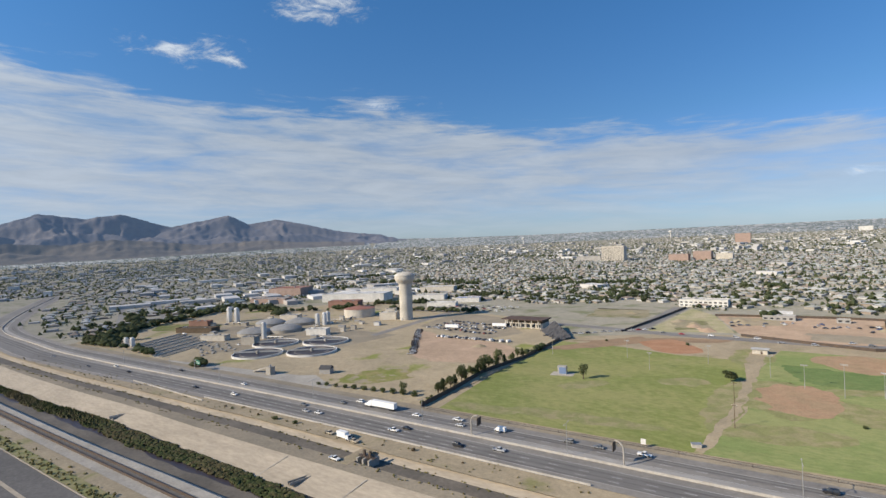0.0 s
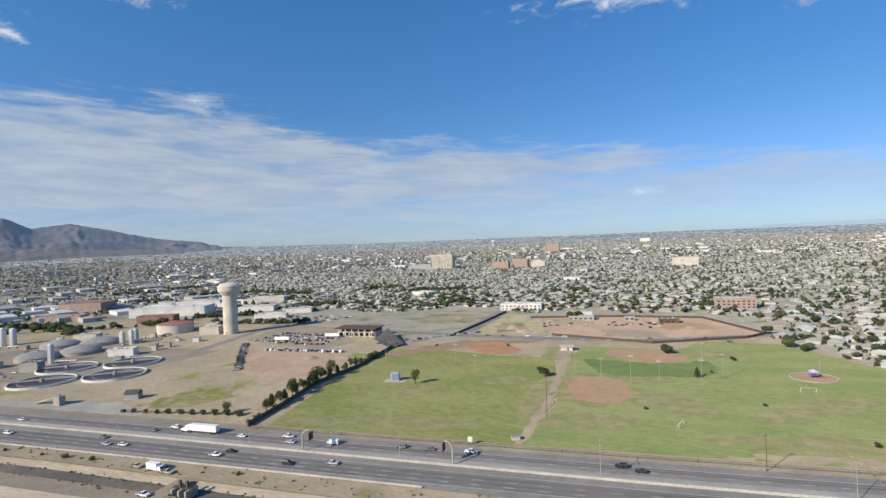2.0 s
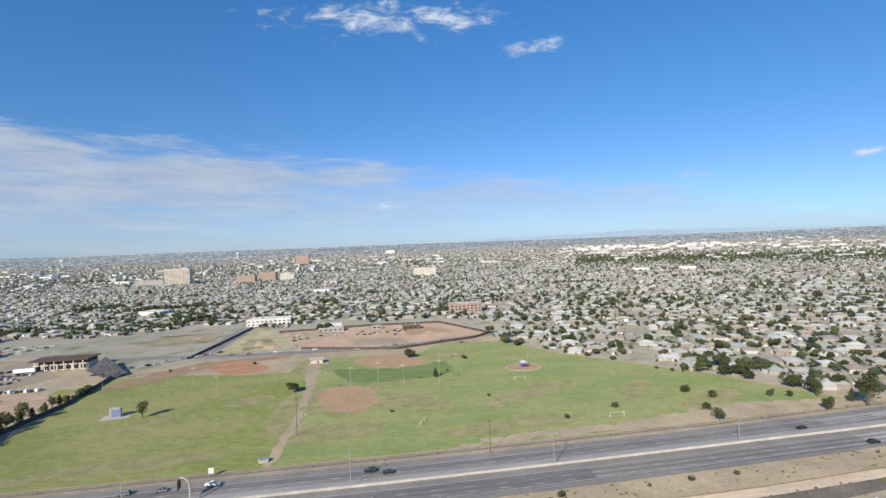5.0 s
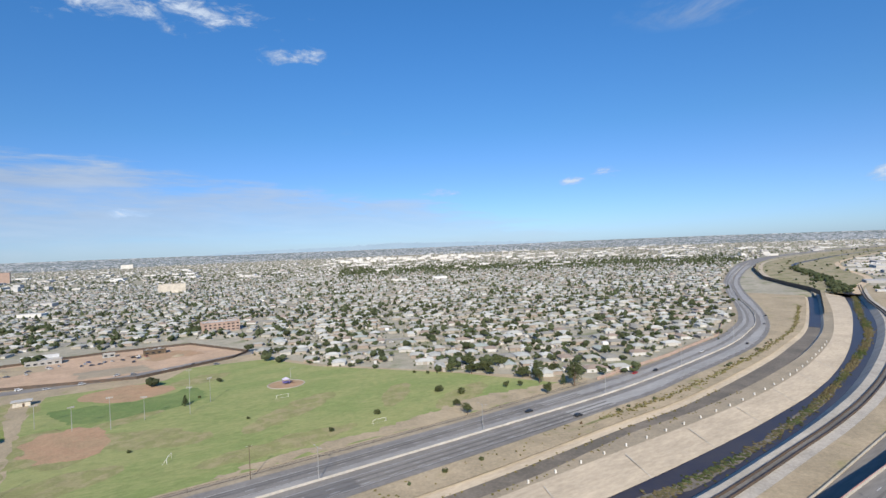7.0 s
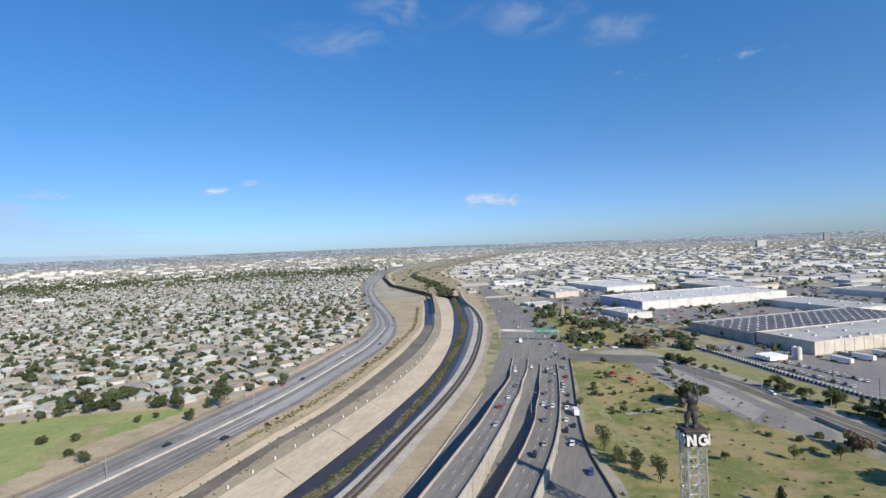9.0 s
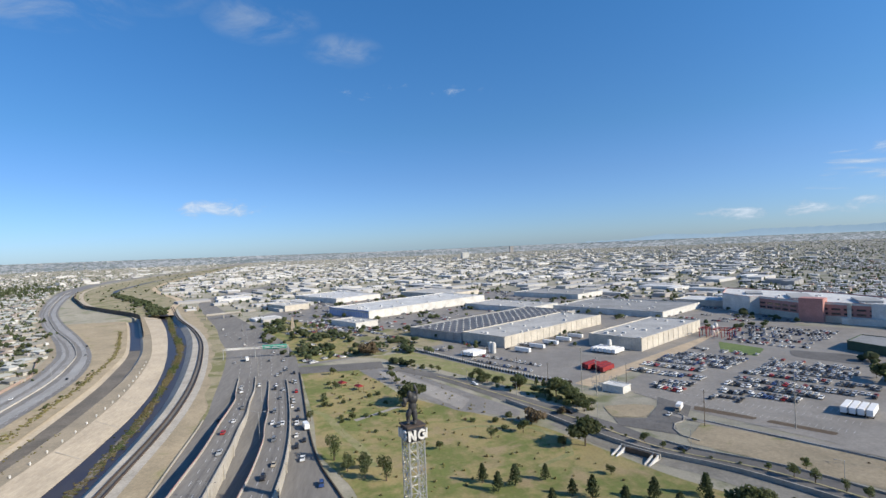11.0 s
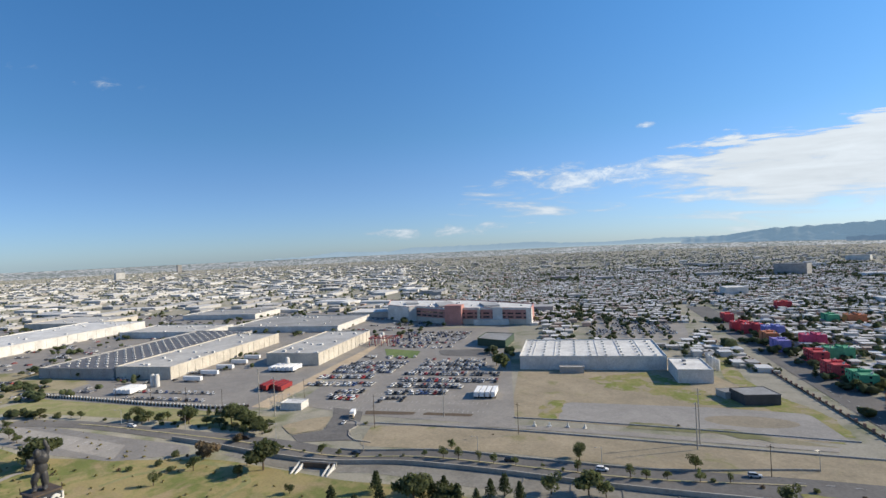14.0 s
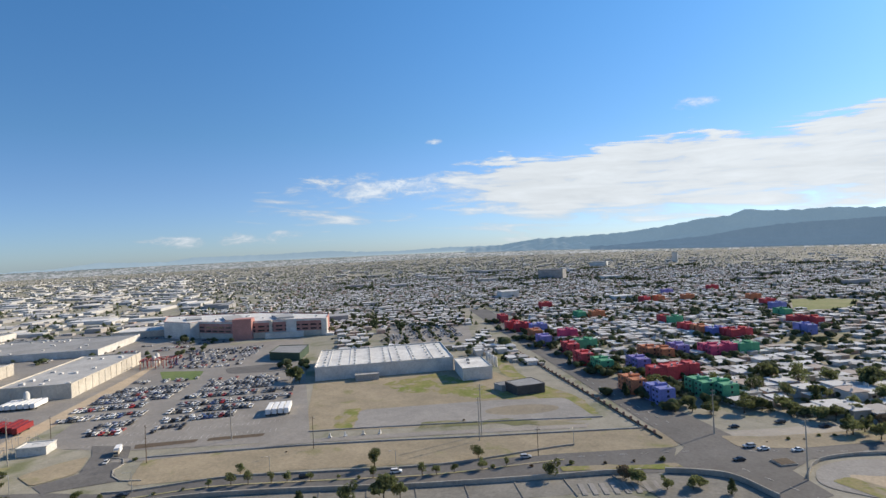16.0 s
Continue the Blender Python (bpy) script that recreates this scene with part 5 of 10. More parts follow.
def make_car(kind, paint):
    def make():
        word = {"white": "white", "silver": "silver", "grey": "dark grey", "black": "black", "red": "red", "blue": "dark blue", "tan": "beige"}[paint]
        body = M["car_" + paint]
        if kind == "sedan":
            t = thing("car", word + " saloon car with dark windows", "car")
            part("body", hull([(-2.25, 0.35), (2.2, 0.35), (2.25, 0.62), (1.95, 0.80), (0.95, 0.92), (-1.55, 0.96), (-2.2, 0.9), (-2.28, 0.6)], 1.8, 0.12), body, t)
            part("glasshouse", hull([(-1.65, 0.93), (1.05, 0.9), (0.35, 1.36), (-1.05, 1.38)], 1.62, 0.2), M["glass"], t)
            part("roof", hull([(-1.12, 1.37), (0.42, 1.35), (0.30, 1.44), (-0.95, 1.46)], 1.3, 0.1), body, t)
            add_undercarriage(t, (-1.35, 1.35), 1.8)
        elif kind == "suv":
            t = thing("car", word + " sport utility car with dark windows", "car")
            part("body", hull([(-2.3, 0.4), (2.3, 0.4), (2.35, 0.8), (1.9, 1.02), (1.0, 1.1), (-2.3, 1.12), (-2.36, 0.8)], 1.9, 0.1), body, t)
            part("glasshouse", hull([(-2.25, 1.1), (1.1, 1.08), (0.5, 1.62), (-2.05, 1.64)], 1.76, 0.16), M["glass"], t)
            part("roof", hull([(-2.1, 1.63), (0.55, 1.61), (0.4, 1.74), (-1.95, 1.76)], 1.48, 0.1), body, t)
            add_undercarriage(t, (-1.4, 1.4), 1.9, 1.08)
        elif kind == "pickup":
            t = thing("pickup_truck", word + " pickup truck with an open bed", "pickup")
            part("body", hull([(-2.8, 0.5), (2.7, 0.5), (2.75, 0.95), (1.2, 1.1), (-0.7, 1.1), (-0.7, 0.72), (-2.7, 0.72), (-2.7, 1.1), (-2.82, 1.1)], 1.95, 0.05), body, t)
            part("cab_glass", hull([(-0.75, 1.08), (1.3, 1.08), (0.7, 1.66), (-0.6, 1.68)], 1.74, 0.18), M["glass"], t)
            part("roof", hull([(-0.65, 1.67), (0.75, 1.65), (0.6, 1.76), (-0.5, 1.78)], 1.45, 0.1), body, t)
            add_undercarriage(t, (-1.75, 1.75), 1.95, 1.12)
        elif kind == "van":
            t = thing("van", word + " delivery van with a high roof", "van")
            part("body", hull([(-2.8, 0.4), (2.75, 0.4), (2.8, 1.0), (1.9, 1.25), (1.2, 2.2), (-2.75, 2.3), (-2.85, 1.2)], 2.0, 0.14), body, t)
            part("windscreen", hull([(1.3, 1.35), (2.02, 1.28), (1.42, 2.05), (1.2, 2.1)], 1.8, 0.1), M["glass"], t)
            add_wheels(t, (-1.7, 1.8), 2.0, 1.0)
        else:
            t = thing("box_truck", word + " box lorry with a tall cargo body", "lorry")
            part("cab", hull([(2.0, 0.5), (4.0, 0.5), (4.05, 1.4), (3.6, 2.3), (2.0, 2.35)], 2.2, 0.1), body, t)
            part("windscreen", hull([(3.55, 1.5), (4.07, 1.45), (3.7, 2.22), (3.4, 2.25)], 1.9, 0.08), M["glass"], t)
            part("cargo_box", MB().box(-1.1, 0, 0.8, 6.0, 2.4, 2.5, bottom=True), M["cargo_white"], t)
            part("chassis", MB().box(0.2, 0, 0.45, 7.6, 0.9, 0.35, bottom=True), M["dark_steel"], t)
            add_wheels(t, (-2.8, 3.0), 2.2, 1.35)
        return t
    return make


def car(x, y, rot, kind="sedan", paint="white", z=0.0, group=""):
    return put(KITS, ("car", kind, paint), make_car(kind, paint), at(x, y, z, rot), "", group)


far_cars, far_glass = MB(), MB()
SIDE = [(-2.2, 0.3, 0.88), (-2.2, 0.85, 0.88), (-1.6, 0.98, 0.86), (-1.15, 1.42, 0.66), (0.45, 1.42, 0.66), (1.15, 0.95, 0.84), (2.15, 0.78, 0.82), (2.2, 0.3, 0.88)]


def plain_car(x, y, z, rot):
    """A car of one body and dark windows, added to the joined far cars."""
    c, s = math.cos(rot), math.sin(rot)

    def g(px, py, pz):
        return (x + c * px - s * py, y + s * px + c * py, z + pz)

    n = len(SIDE)
    far_cars.add([g(a, w, h) for a, h, w in SIDE] + [g(a, -w, h) for a, h, w in SIDE],
                 [(i, i + 1, n + i + 1, n + i) for i in range(n - 1)] + [tuple(range(n - 1, -1, -1)), tuple(range(n, 2 * n))])
    for sg in (1, -1):
        far_glass.add([g(-1.35, sg * 0.89, 1.0), g(0.9, sg * 0.88, 0.99), g(0.4, sg * 0.71, 1.36), g(-1.05, sg * 0.71, 1.36)], [(0, 1, 2, 3) if sg < 0 else (3, 2, 1, 0)])
    far_glass.add([g(1.12, 0.72, 1.02), g(1.12, -0.72, 1.02), g(0.54, -0.6, 1.41), g(0.54, 0.6, 1.41)], [(0, 3, 2, 1)])
    far_glass.add([g(-1.58, 0.72, 1.05), g(-1.58, -0.72, 1.05), g(-1.22, -0.6, 1.40), g(-1.22, 0.6, 1.40)], [(0, 1, 2, 3)])


def random_car(x, y, rot, rnd, z=0.0, group="", far=False):
    if far:          # too small to pick apart: joined with the others
        plain_car(x, y, z, rot)
        return None
    kind = rnd.choice(("sedan", "sedan", "suv", "suv", "pickup"))
    paint = rnd.choice(("white", "white", "silver", "silver", "grey", "black", "black", "red", "blue", "tan"))
    if rnd.random() < 0.5:
        paint = rnd.choice(("white", "silver", "grey", "black"))
    return car(x, y, rot, kind, paint, z, group)


def make_trailer(skin, word):
    def make():
        t = thing("trailer", word, "trailer")
        part("cargo_box", MB().box(0, 0, 1.1, 14.5, 2.55, 2.8, bottom=True), M[skin], t)
        part("underframe", MB().box(0, 0, 0.8, 13.5, 1.0, 0.3, bottom=True), M["dark_steel"], t)
        part("landing_leg", MB().box(4.2, 0, 0.0, 0.3, 1.6, 0.9), M["dark_steel"], t)
        add_wheels(t, (-5.9, -4.7), 2.5, 1.45)
        return t
    return make


def trailer(x, y, rot, skin="cargo_white", label="white box trailer parked on the yard", z=0.0, group="trailers"):
    return put(KITS, ("trailer", skin), make_trailer(skin, label), at(x, y, z, rot), label, group)


def lamp_post(x, y, h, arms=(0.0,), z=0.0, rot=0.0, label="tall slim grey street lamp", reach=2.4):
    key = ("lamp", h, tuple(arms), reach)

    def make():
        t = thing("street_lamp", label, "street lamp")
        part("pole", MB().cyl(0, 0, 0, h, 0.16, 0.09, 8), M["steel"], t)
        for a in arms:
            c, s = math.cos(a), math.sin(a)
            arm = part("arm", MB().rod((0, 0, h - 0.15), (c * reach, s * reach, h + 0.25), 0.07, 0.05), M["steel"], t)
            part("lamp_head", MB().box(c * (reach + 0.25), s * (reach + 0.25), h + 0.14, 0.9, 0.38, 0.18, a, bottom=True), M["grey_wall"], arm)
        return t
    return put(KITS, key, make, at(x, y, z, rot))


def utility_pole(x, y, h, rot=0.0, wood=True, arms=1, label=""):
    key = ("pole", h, wood, arms)

    def make():
        t = thing("utility_pole", label or ("weathered wooden utility pole with crossarms" if wood else "tall pale concrete power pole"), "utility pole")
        part("pole", MB().cyl(0, 0, 0, h, 0.17 if wood else 0.28, 0.11 if wood else 0.17, 8), M["bark"] if wood else M["concrete"], t)
        for i in range(arms):
            part("crossarm", MB().box(0, 0, h - 1.0 - i * 1.8, 2.4, 0.14, 0.16, bottom=True), M["bark"] if wood else M["steel"], t)
            for q in (-1.0, 0.0, 1.0):
                part("insulator", MB().cyl(q, 0, h - 0.84 - i * 1.8, h - 0.5 - i * 1.8, 0.07, 0.05, 6), M["white_wall"], t)
        return t
    return put(KITS, key, make, at(x, y, 0, rot))


def field_light(x, y, h, rot=0.0):
    def make():
        t = thing("floodlight_mast", "slender pale floodlight mast beside the ball field", "floodlight")
        part("mast", MB().cyl(0, 0, 0, h, 0.17, 0.09, 8), M["steel"], t)
        part("crossbar", MB().box(0, 0, h - 0.5, 3.2, 0.14, 0.14, bottom=True), M["steel"], t)
        for q in (-1.3, -0.45, 0.45, 1.3):
            part("floodlight", MB().box(q, 0.15, h - 0.3, 0.55, 0.35, 0.5, bottom=True), M["grey_wall"], t)
        return t
    return put(KITS, ("mast", h), make, at(x, y, 0, rot))


def building(name, label, cat, poly, h, wall, roof, parapet=0.7, z=0.0, units=0, seed=1, unit_mat="grey_roof", panels=0.0):
    """Walls, roof slab, parapet and roof units over a plan."""
    poly = ccw(poly)
    cx, cy = sum(p[0] for p in poly) / len(poly), sum(p[1] for p in poly) / len(poly)
    t = thing(name, label, cat, cx, cy, z)
    loc = [(p[0] - cx, p[1] - cy) for p in poly]
    part("wall", MB().prism(loc, -0.3, h, top=False), M[wall], t)
    part("roof", MB().add([(x, y, h - 0.05) for x, y in loc], [tuple(range(len(loc)))]), M[roof], t)
    if parapet:
        pm = MB()
        n = len(loc)
        for i in range(n):
            a, b = Vector(loc[i]), Vector(loc[(i + 1) % n])
            d = b - a
            m_ = (a + b) / 2
            pm.box(m_.x, m_.y, h - 0.06, d.length + 0.42, 0.42, parapet, math.atan2(d.y, d.x))
        part("parapet", pm, M[wall], t)
    if panels:
        for i in range(len(loc)):
            a, b = Vector(loc[i]), Vector(loc[(i + 1) % len(loc)])
            d = b - a
            nrm = Vector((d.y, -d.x)).normalized()
            k = int(d.length / panels)
            for q in range(1, k):
                p = a + d * q / k + nrm * 0.12
                part("pilaster", MB().box(p.x, p.y, 0, 0.5, 0.3, h, math.atan2(d.y, d.x)), M[wall], t)
    rnd = random.Random(seed)
    k = 0
    tries = 0
    xs, ys = [p[0] for p in loc], [p[1] for p in loc]
    while k < units and tries < 400:
        tries += 1
        x, y = rnd.uniform(min(xs), max(xs)), rnd.uniform(min(ys), max(ys))
        if all(inside(loc, x + dx, y + dy) for dx, dy in ((3, 3), (-3, 3), (3, -3), (-3, -3))):
            part("roof_unit", MB().box(x, y, h - 0.1, rnd.uniform(1.5, 3.2), rnd.uniform(1.5, 2.6), rnd.uniform(0.8, 1.6), ANG), M[unit_mat], t)
            k += 1
    return t


def rect(x, y, la, ld, a=None, d=None):
    """A plan from one corner, la along the first street direction and ld along the second."""
    a, d = a or E1, d or E2
    p = Vector((x, y))
    return [tuple(p), tuple(p + a * la), tuple(p + a * la + d * ld), tuple(p + d * ld)]


# ---- north bank: waterworks ----
def water_tower(x, y):
    t = thing("water_tower", "tall cream water tower with a flared drum on top", "water tower", x, y)
    part("shaft", MB().lathe(0, 0, [(7.6, -0.5), (7.4, 2), (7.2, 38), (7.4, 41)], 40), M["cream_wall"], t, smooth=True)
    part("tank", MB().lathe(0, 0, [(7.4, 41), (9.0, 43.2), (11.2, 45.6), (11.6, 47.0), (11.5, 51.0), (10.8, 52.2), (8.0, 53.6), (4.0, 54.6), (0.3, 55.0)], 40), M["cream_wall"], t, "flared cream tank with a domed lid", smooth=True)
    part("rim", MB().lathe(0, 0, [(11.6, 50.7), (12.0, 50.9), (12.0, 51.3), (11.5, 51.4)], 40), M["white_wall"], t)
    part("hatch", MB().cyl(0, 0, 54.8, 55.8, 0.9, 0.8, 12), M["grey_wall"], t)
    part("door", MB().box(0, -7.55, 0, 2.2, 0.3, 3.0), M["grey_wall"], t, "grey steel door")
    return t


water_tower(-396.5, 473)


def clarifier(x, y, r):
    t = thing("settling_basin", "round concrete settling basin full of dark water", "basin", x, y)
    part("rim_wall", MB().lathe(0, 0, [(r + 0.9, -0.2), (r + 0.9, 1.6), (r, 1.6), (r, 0.2)], 48), M["white_wall"], t)
    part("water_surface", MB().cyl(0, 0, 0.3, 0.9, r, r, 48), M["water"], t)
    part("bridge", MB().box(0, 0, 1.75, 2 * r, 1.3, 0.25, 0.6, bottom=True), M["grey_wall"], t)
    for s in (-1, 1):
        part("handrail", MB().box(-0.65 * s * math.sin(0.6), 0.65 * s * math.cos(0.6), 2.0, 2 * r, 0.07, 0.9, 0.6), M["steel"], t)
    part("centre_drive", MB().cyl(0, 0, 0.8, 3.4, 1.5, 1.2, 12), M["concrete"], t)
    part("weir_ring", MB().lathe(0, 0, [(r * 0.72, 0.92), (r * 0.72, 1.15), (r * 0.70, 1.15), (r * 0.70, 0.92)], 40), M["concrete"], t)
    return t


for x, y in ((-394, 273), (-420, 311), (-356, 299), (-380, 336)):
    clarifier(x, y, 20.0)


def dome_tank(x, y, r, h):
    t = thing("digester_tank", "low concrete tank with a grey domed cover", "tank", x, y)
    part("wall", MB().lathe(0, 0, [(r, -0.2), (r, h)], 36), M["concrete"], t, smooth=True)
    part("dome", MB().lathe(0, 0, [(r + 0.3, h), (r * 0.95, h + 0.8), (r * 0.75, h + 2.4), (r * 0.4, h + 3.8), (0.2, h + 4.3)], 36), M["grey_roof"], t, smooth=True)
    part("vent", MB().cyl(0, 0, h + 4.1, h + 5.4, 0.8, 0.8, 10), M["steel"], t)
    return t


for x, y in ((-490, 337), (-474, 364), (-530, 387), (-500, 405)):
    dome_tank(x, y, 17.0, 3.2)


def silo(x, y, r, h, label="slim white storage silo"):
    t = thing("silo", label, "silo", x, y)
    part("barrel", MB().lathe(0, 0, [(r, 0), (r, h), (r * 0.6, h + r * 0.5), (0.1, h + r * 0.7)], 18), M["white_wall"], t, smooth=True)
    part("ladder", MB().box(0, -r - 0.15, 0.3, 0.5, 0.12, h), M["steel"], t)
    return t


for x, y, r, h in ((-457, 325, 2.5, 15), (-608, 384, 3.2, 17), (-600, 389, 3.2, 16), (-469, 404, 2.6, 12), (-463, 409, 2.6, 13), (-556, 240, 2.4, 8), (-550, 243, 2.4, 8), (-470, 420, 3, 12)):
    silo(x, y, r, h)
for x, y, w, d, h, wall, roof, lab in (
        (-568, 543, 46, 18, 9, "brick", "rust_roof", "brick process hall with a rust-red roof"), (-612, 612, 104, 40, 12, "white_wall", "white_roof", "long white storage hall"),
        (-830, 655, 66, 46, 14, "orange_wall", "rust_roof", "large red-roofed industrial hall"), (-742, 545, 64, 22, 8, "orange_wall", "grey_roof", "low grey industrial building"),
        (-614, 350, 26, 10, 6, "brick", "rust_roof", "brick flat-roofed control building"), (-572, 322, 46, 14, 5, "bark", "bark", "dark brown timber-clad pump house"),
        (-420, 362, 22, 9, 6, "white_wall", "white_roof", "tall white chemical building"), (-420, 470, 20, 12, 8, "cream_wall", "white_roof", "cream flat-roofed plant building"),
        (-438, 494, 12, 9, 8, "cream_wall", "grey_roof", "small cream valve house"), (-443, 300, 14, 9, 7, "concrete", "grey_roof", "plain grey concrete headworks block"),
        (-500, 299, 28, 9, 5, "cream_wall", "grey_roof", "white flat-roofed plant building"), (-535, 420, 24, 12, 7, "cream_wall", "pale_roof", "pale low plant workshop hall"),
        (-500, 655, 50, 20, 7, "white_wall", "pale_roof", "long pale commercial building"), (-420, 640, 34, 16, 6, "white_wall", "blue_roof", "white building with a blue roof"),
        (-430, 590, 40, 14, 5, "white_wall", "white_roof", "long low white building"), (-660, 720, 70, 30, 9, "white_wall", "pale_roof", "pale warehouse with a flat roof"), (-560, 760, 60, 26, 9, "cream_wall", "white_roof", "cream warehouse with a flat roof")):
    if "brick" not in M:
        M["brick"] = mat("red_brown_brick", (0.27, 0.155, 0.12), (0.21, 0.125, 0.10), 0.2, 3.0, 0.9)
        M["rust_roof"] = mat("rust_red_roof", (0.30, 0.14, 0.105), (0.23, 0.11, 0.085), 0.1, 1.0, 0.8)
        M["blue_wall"] = mat("blue_painted_wall", (0.14, 0.20, 0.33), (0.11, 0.16, 0.27), 0.2, 1.5, 0.7)
        M["blue_roof"] = mat("blue_metal_roof", (0.14, 0.25, 0.48), (0.12, 0.2, 0.40), 0.2, 1.5, 0.55)
        M["orange_wall"] = mat("pinkish_stucco", (0.37, 0.27, 0.225), (0.31, 0.23, 0.19), 0.2, 1.5, 0.85)
    c, s = math.cos(0.36), math.sin(0.36)
    building("industrial_building", lab, "building", [(x + c * a * w / 2 - s * b * d / 2, y + s * a * w / 2 + c * b * d / 2) for a, b in ((-1, -1), (1, -1), (1, 1), (-1, 1))], h, wall, roof,
             units=3, seed=int(x))


def rust_tank(x, y, r, h):
    t = thing("storage_tank", "wide storage tank with a rust-orange cone roof", "tank", x, y)
    part("shell", MB().lathe(0, 0, [(r, 0), (r, h)], 32), M["cream_wall"], t, smooth=True)
    part("cone_roof", MB().lathe(0, 0, [(r + 0.3, h), (0.2, h + 3.2)], 32), M["rust_roof"], t)


rust_tank(-476, 478, 19, 10)


def pond_row():
    for i in range(6):
        n, x, y = 68, -557 + 14.8 * i, 273.5 - 2.9 * i
        t = thing("filter_pond", "long shallow concrete filter channel", "basin", x, y, 0.0, math.atan2(66, -27))
        part("rim", MB().box(0, 0, 0, n, 8.4, 0.7), M["concrete"], t)
        part("water_surface", MB().box(0, -1.2, 0.5, n - 2, 3.4, 0.25), M["mud"], t)
        part("bed", MB().box(0, 2.4, 0.5, n - 2, 2.2, 0.23), M["soil_grey"], t)
        part("wall", MB().box(0, 4.0, 0, n, 0.4, 1.8), M["cream_wall"], t)


pond_row()
patch("lawn", rounded([(-640, 300), (-560, 336), (-600, 372), (-690, 344)], 20), 0.06, M["grass_dry"], "dry lawn inside the waterworks", "grass")
patch("plant_road", rounded([(-450, 218), (-255, 222), (-255, 229), (-290, 246), (-300, 240), (-450, 226)], 3), 0.06, M["concrete"], "pale concrete plant road", "road")
patch("plant_yard", [(-540, 268), (-440, 262), (-350, 300), (-340, 390), (-520, 410), (-600, 330)], 0.045, M["soil_grey"], "grey gravel yard between the tanks", "ground")
for x, y in ((-287, 253),):
    t = thing("plant_shed", "small blue-grey shed on the plant road", "shed", x, y, 0, 0.4)
    part("wall", MB().box(0, 0, 0, 8, 6, 3.4), M["grey_wall"], t)
    part("roof", MB().add([(-4.4, -3.4, 3.4), (4.4, -3.4, 3.4), (4.4, 3.4, 3.4), (-4.4, 3.4, 3.4), (-4.4, 0, 5.6), (4.4, 0, 5.6)], [(0, 1, 5, 4), (2, 3, 4, 5), (0, 4, 3), (1, 2, 5)]), M["dark_clad"], t)
# sloped screw conveyor
t = thing("inlet_works", "concrete inlet works with a sloping trough", "waterworks", -332, 233)
part("trough", MB().add([(-9, -1.5, 0), (7, -1.5, 4.4), (7, 1.5, 4.4), (-9, 1.5, 0), (-9, -1.5, 1), (7, -1.5, 5.4), (7, 1.5, 5.4), (-9, 1.5, 1)], [(4, 5, 6, 7), (0, 1, 5, 4), (2, 3, 7, 6), (1, 2, 6, 5), (3, 0, 4, 7)]), M["concrete"], t)
part("head_box", MB().box(9.5, 0, 0, 5, 4, 5.5), M["concrete"], t)
part("motor", MB().cyl(9.5, 0, 5.5, 6.8, 0.7, 0.7, 10), M["steel"], t)
# pipes, vehicles and small stores on the plant's ground
r_ = random.Random(21)
for i in range(46):
    x, y = r_.uniform(-600, -400), r_.uniform(290, 470)
    if min((x + 394) ** 2 + (y - 273) ** 2, (x + 420) ** 2 + (y - 311) ** 2, (x + 356) ** 2 + (y - 299) ** 2, (x + 380) ** 2 + (y - 336) ** 2, (x + 490) ** 2 + (y - 337) ** 2, (x + 474) ** 2 + (y - 364) ** 2, (x + 530) ** 2 + (y - 387) ** 2, (x + 500) ** 2 + (y - 405) ** 2) < 24 ** 2:
        continue
    k = r_.random()
    if k < 0.4:
        random_car(x, y, r_.uniform(0, 6.28), r_)
    elif k < 0.8:
        t = thing("plant_kiosk", "small pale equipment kiosk", "kiosk", x, y, 0, 0.36)
        a, b, h = r_.uniform(4, 9), r_.uniform(3, 6), r_.uniform(2.5, 5)
        part("wall", MB().box(0, 0, 0, a, b, h), M[r_.choice(("white_wall", "cream_wall", "concrete", "grey_wall"))], t)
        part("roof", MB().box(0, 0, h, a + 0.5, b + 0.5, 0.3, bottom=True), M["grey_roof"], t)
    else:
        t = thing("pipe_rack", "grey steel pipe rack", "pipes", x, y, 0, r_.choice((0.36, 1.93)))
        for q in range(3):
            part("pipe", MB().rod((-9, q * 0.7, 2.2), (9, q * 0.7, 2.2), 0.26, seg=8), M["steel"], t)
        for q in (-8, 0, 8):
            part("stand", MB().box(q, 0.7, 0, 0.3, 2.2, 2.0), M["concrete"], t)
for i in range(26):
    t = thing("tank_cover", "low concrete tank cover on the gravel", "cover", -436 - (i % 7) * 8 + r_.uniform(-2, 2), 250 + (i // 7) * 9 + (i % 7) * 3.5 + r_.uniform(-2, 2), 0, 2.2)
    part("slab", MB().box(0, 0, 0, r_.uniform(3, 6), r_.uniform(1.5, 3), r_.uniform(0.5, 1.3)), M["concrete"], t)
hedge_line = ((-612, 232), (-640, 256), (-664, 284), (-678, 312), (-692, 346), (-707, 386), (-722, 420), (-759, 485), (-697, 483), (-680, 495), (-619, 469), (-590, 440))
for (xa, ya), (xb, yb) in zip(hedge_line, hedge_line[1:]):
    for i in range(16):
        k = i / 16
        far_tree(more_trees, xa + (xb - xa) * k + r_.uniform(-7, 7), ya + (yb - ya) * k + r_.uniform(-7, 7), 0, r_.uniform(3.5, 6.0), r_, 4)
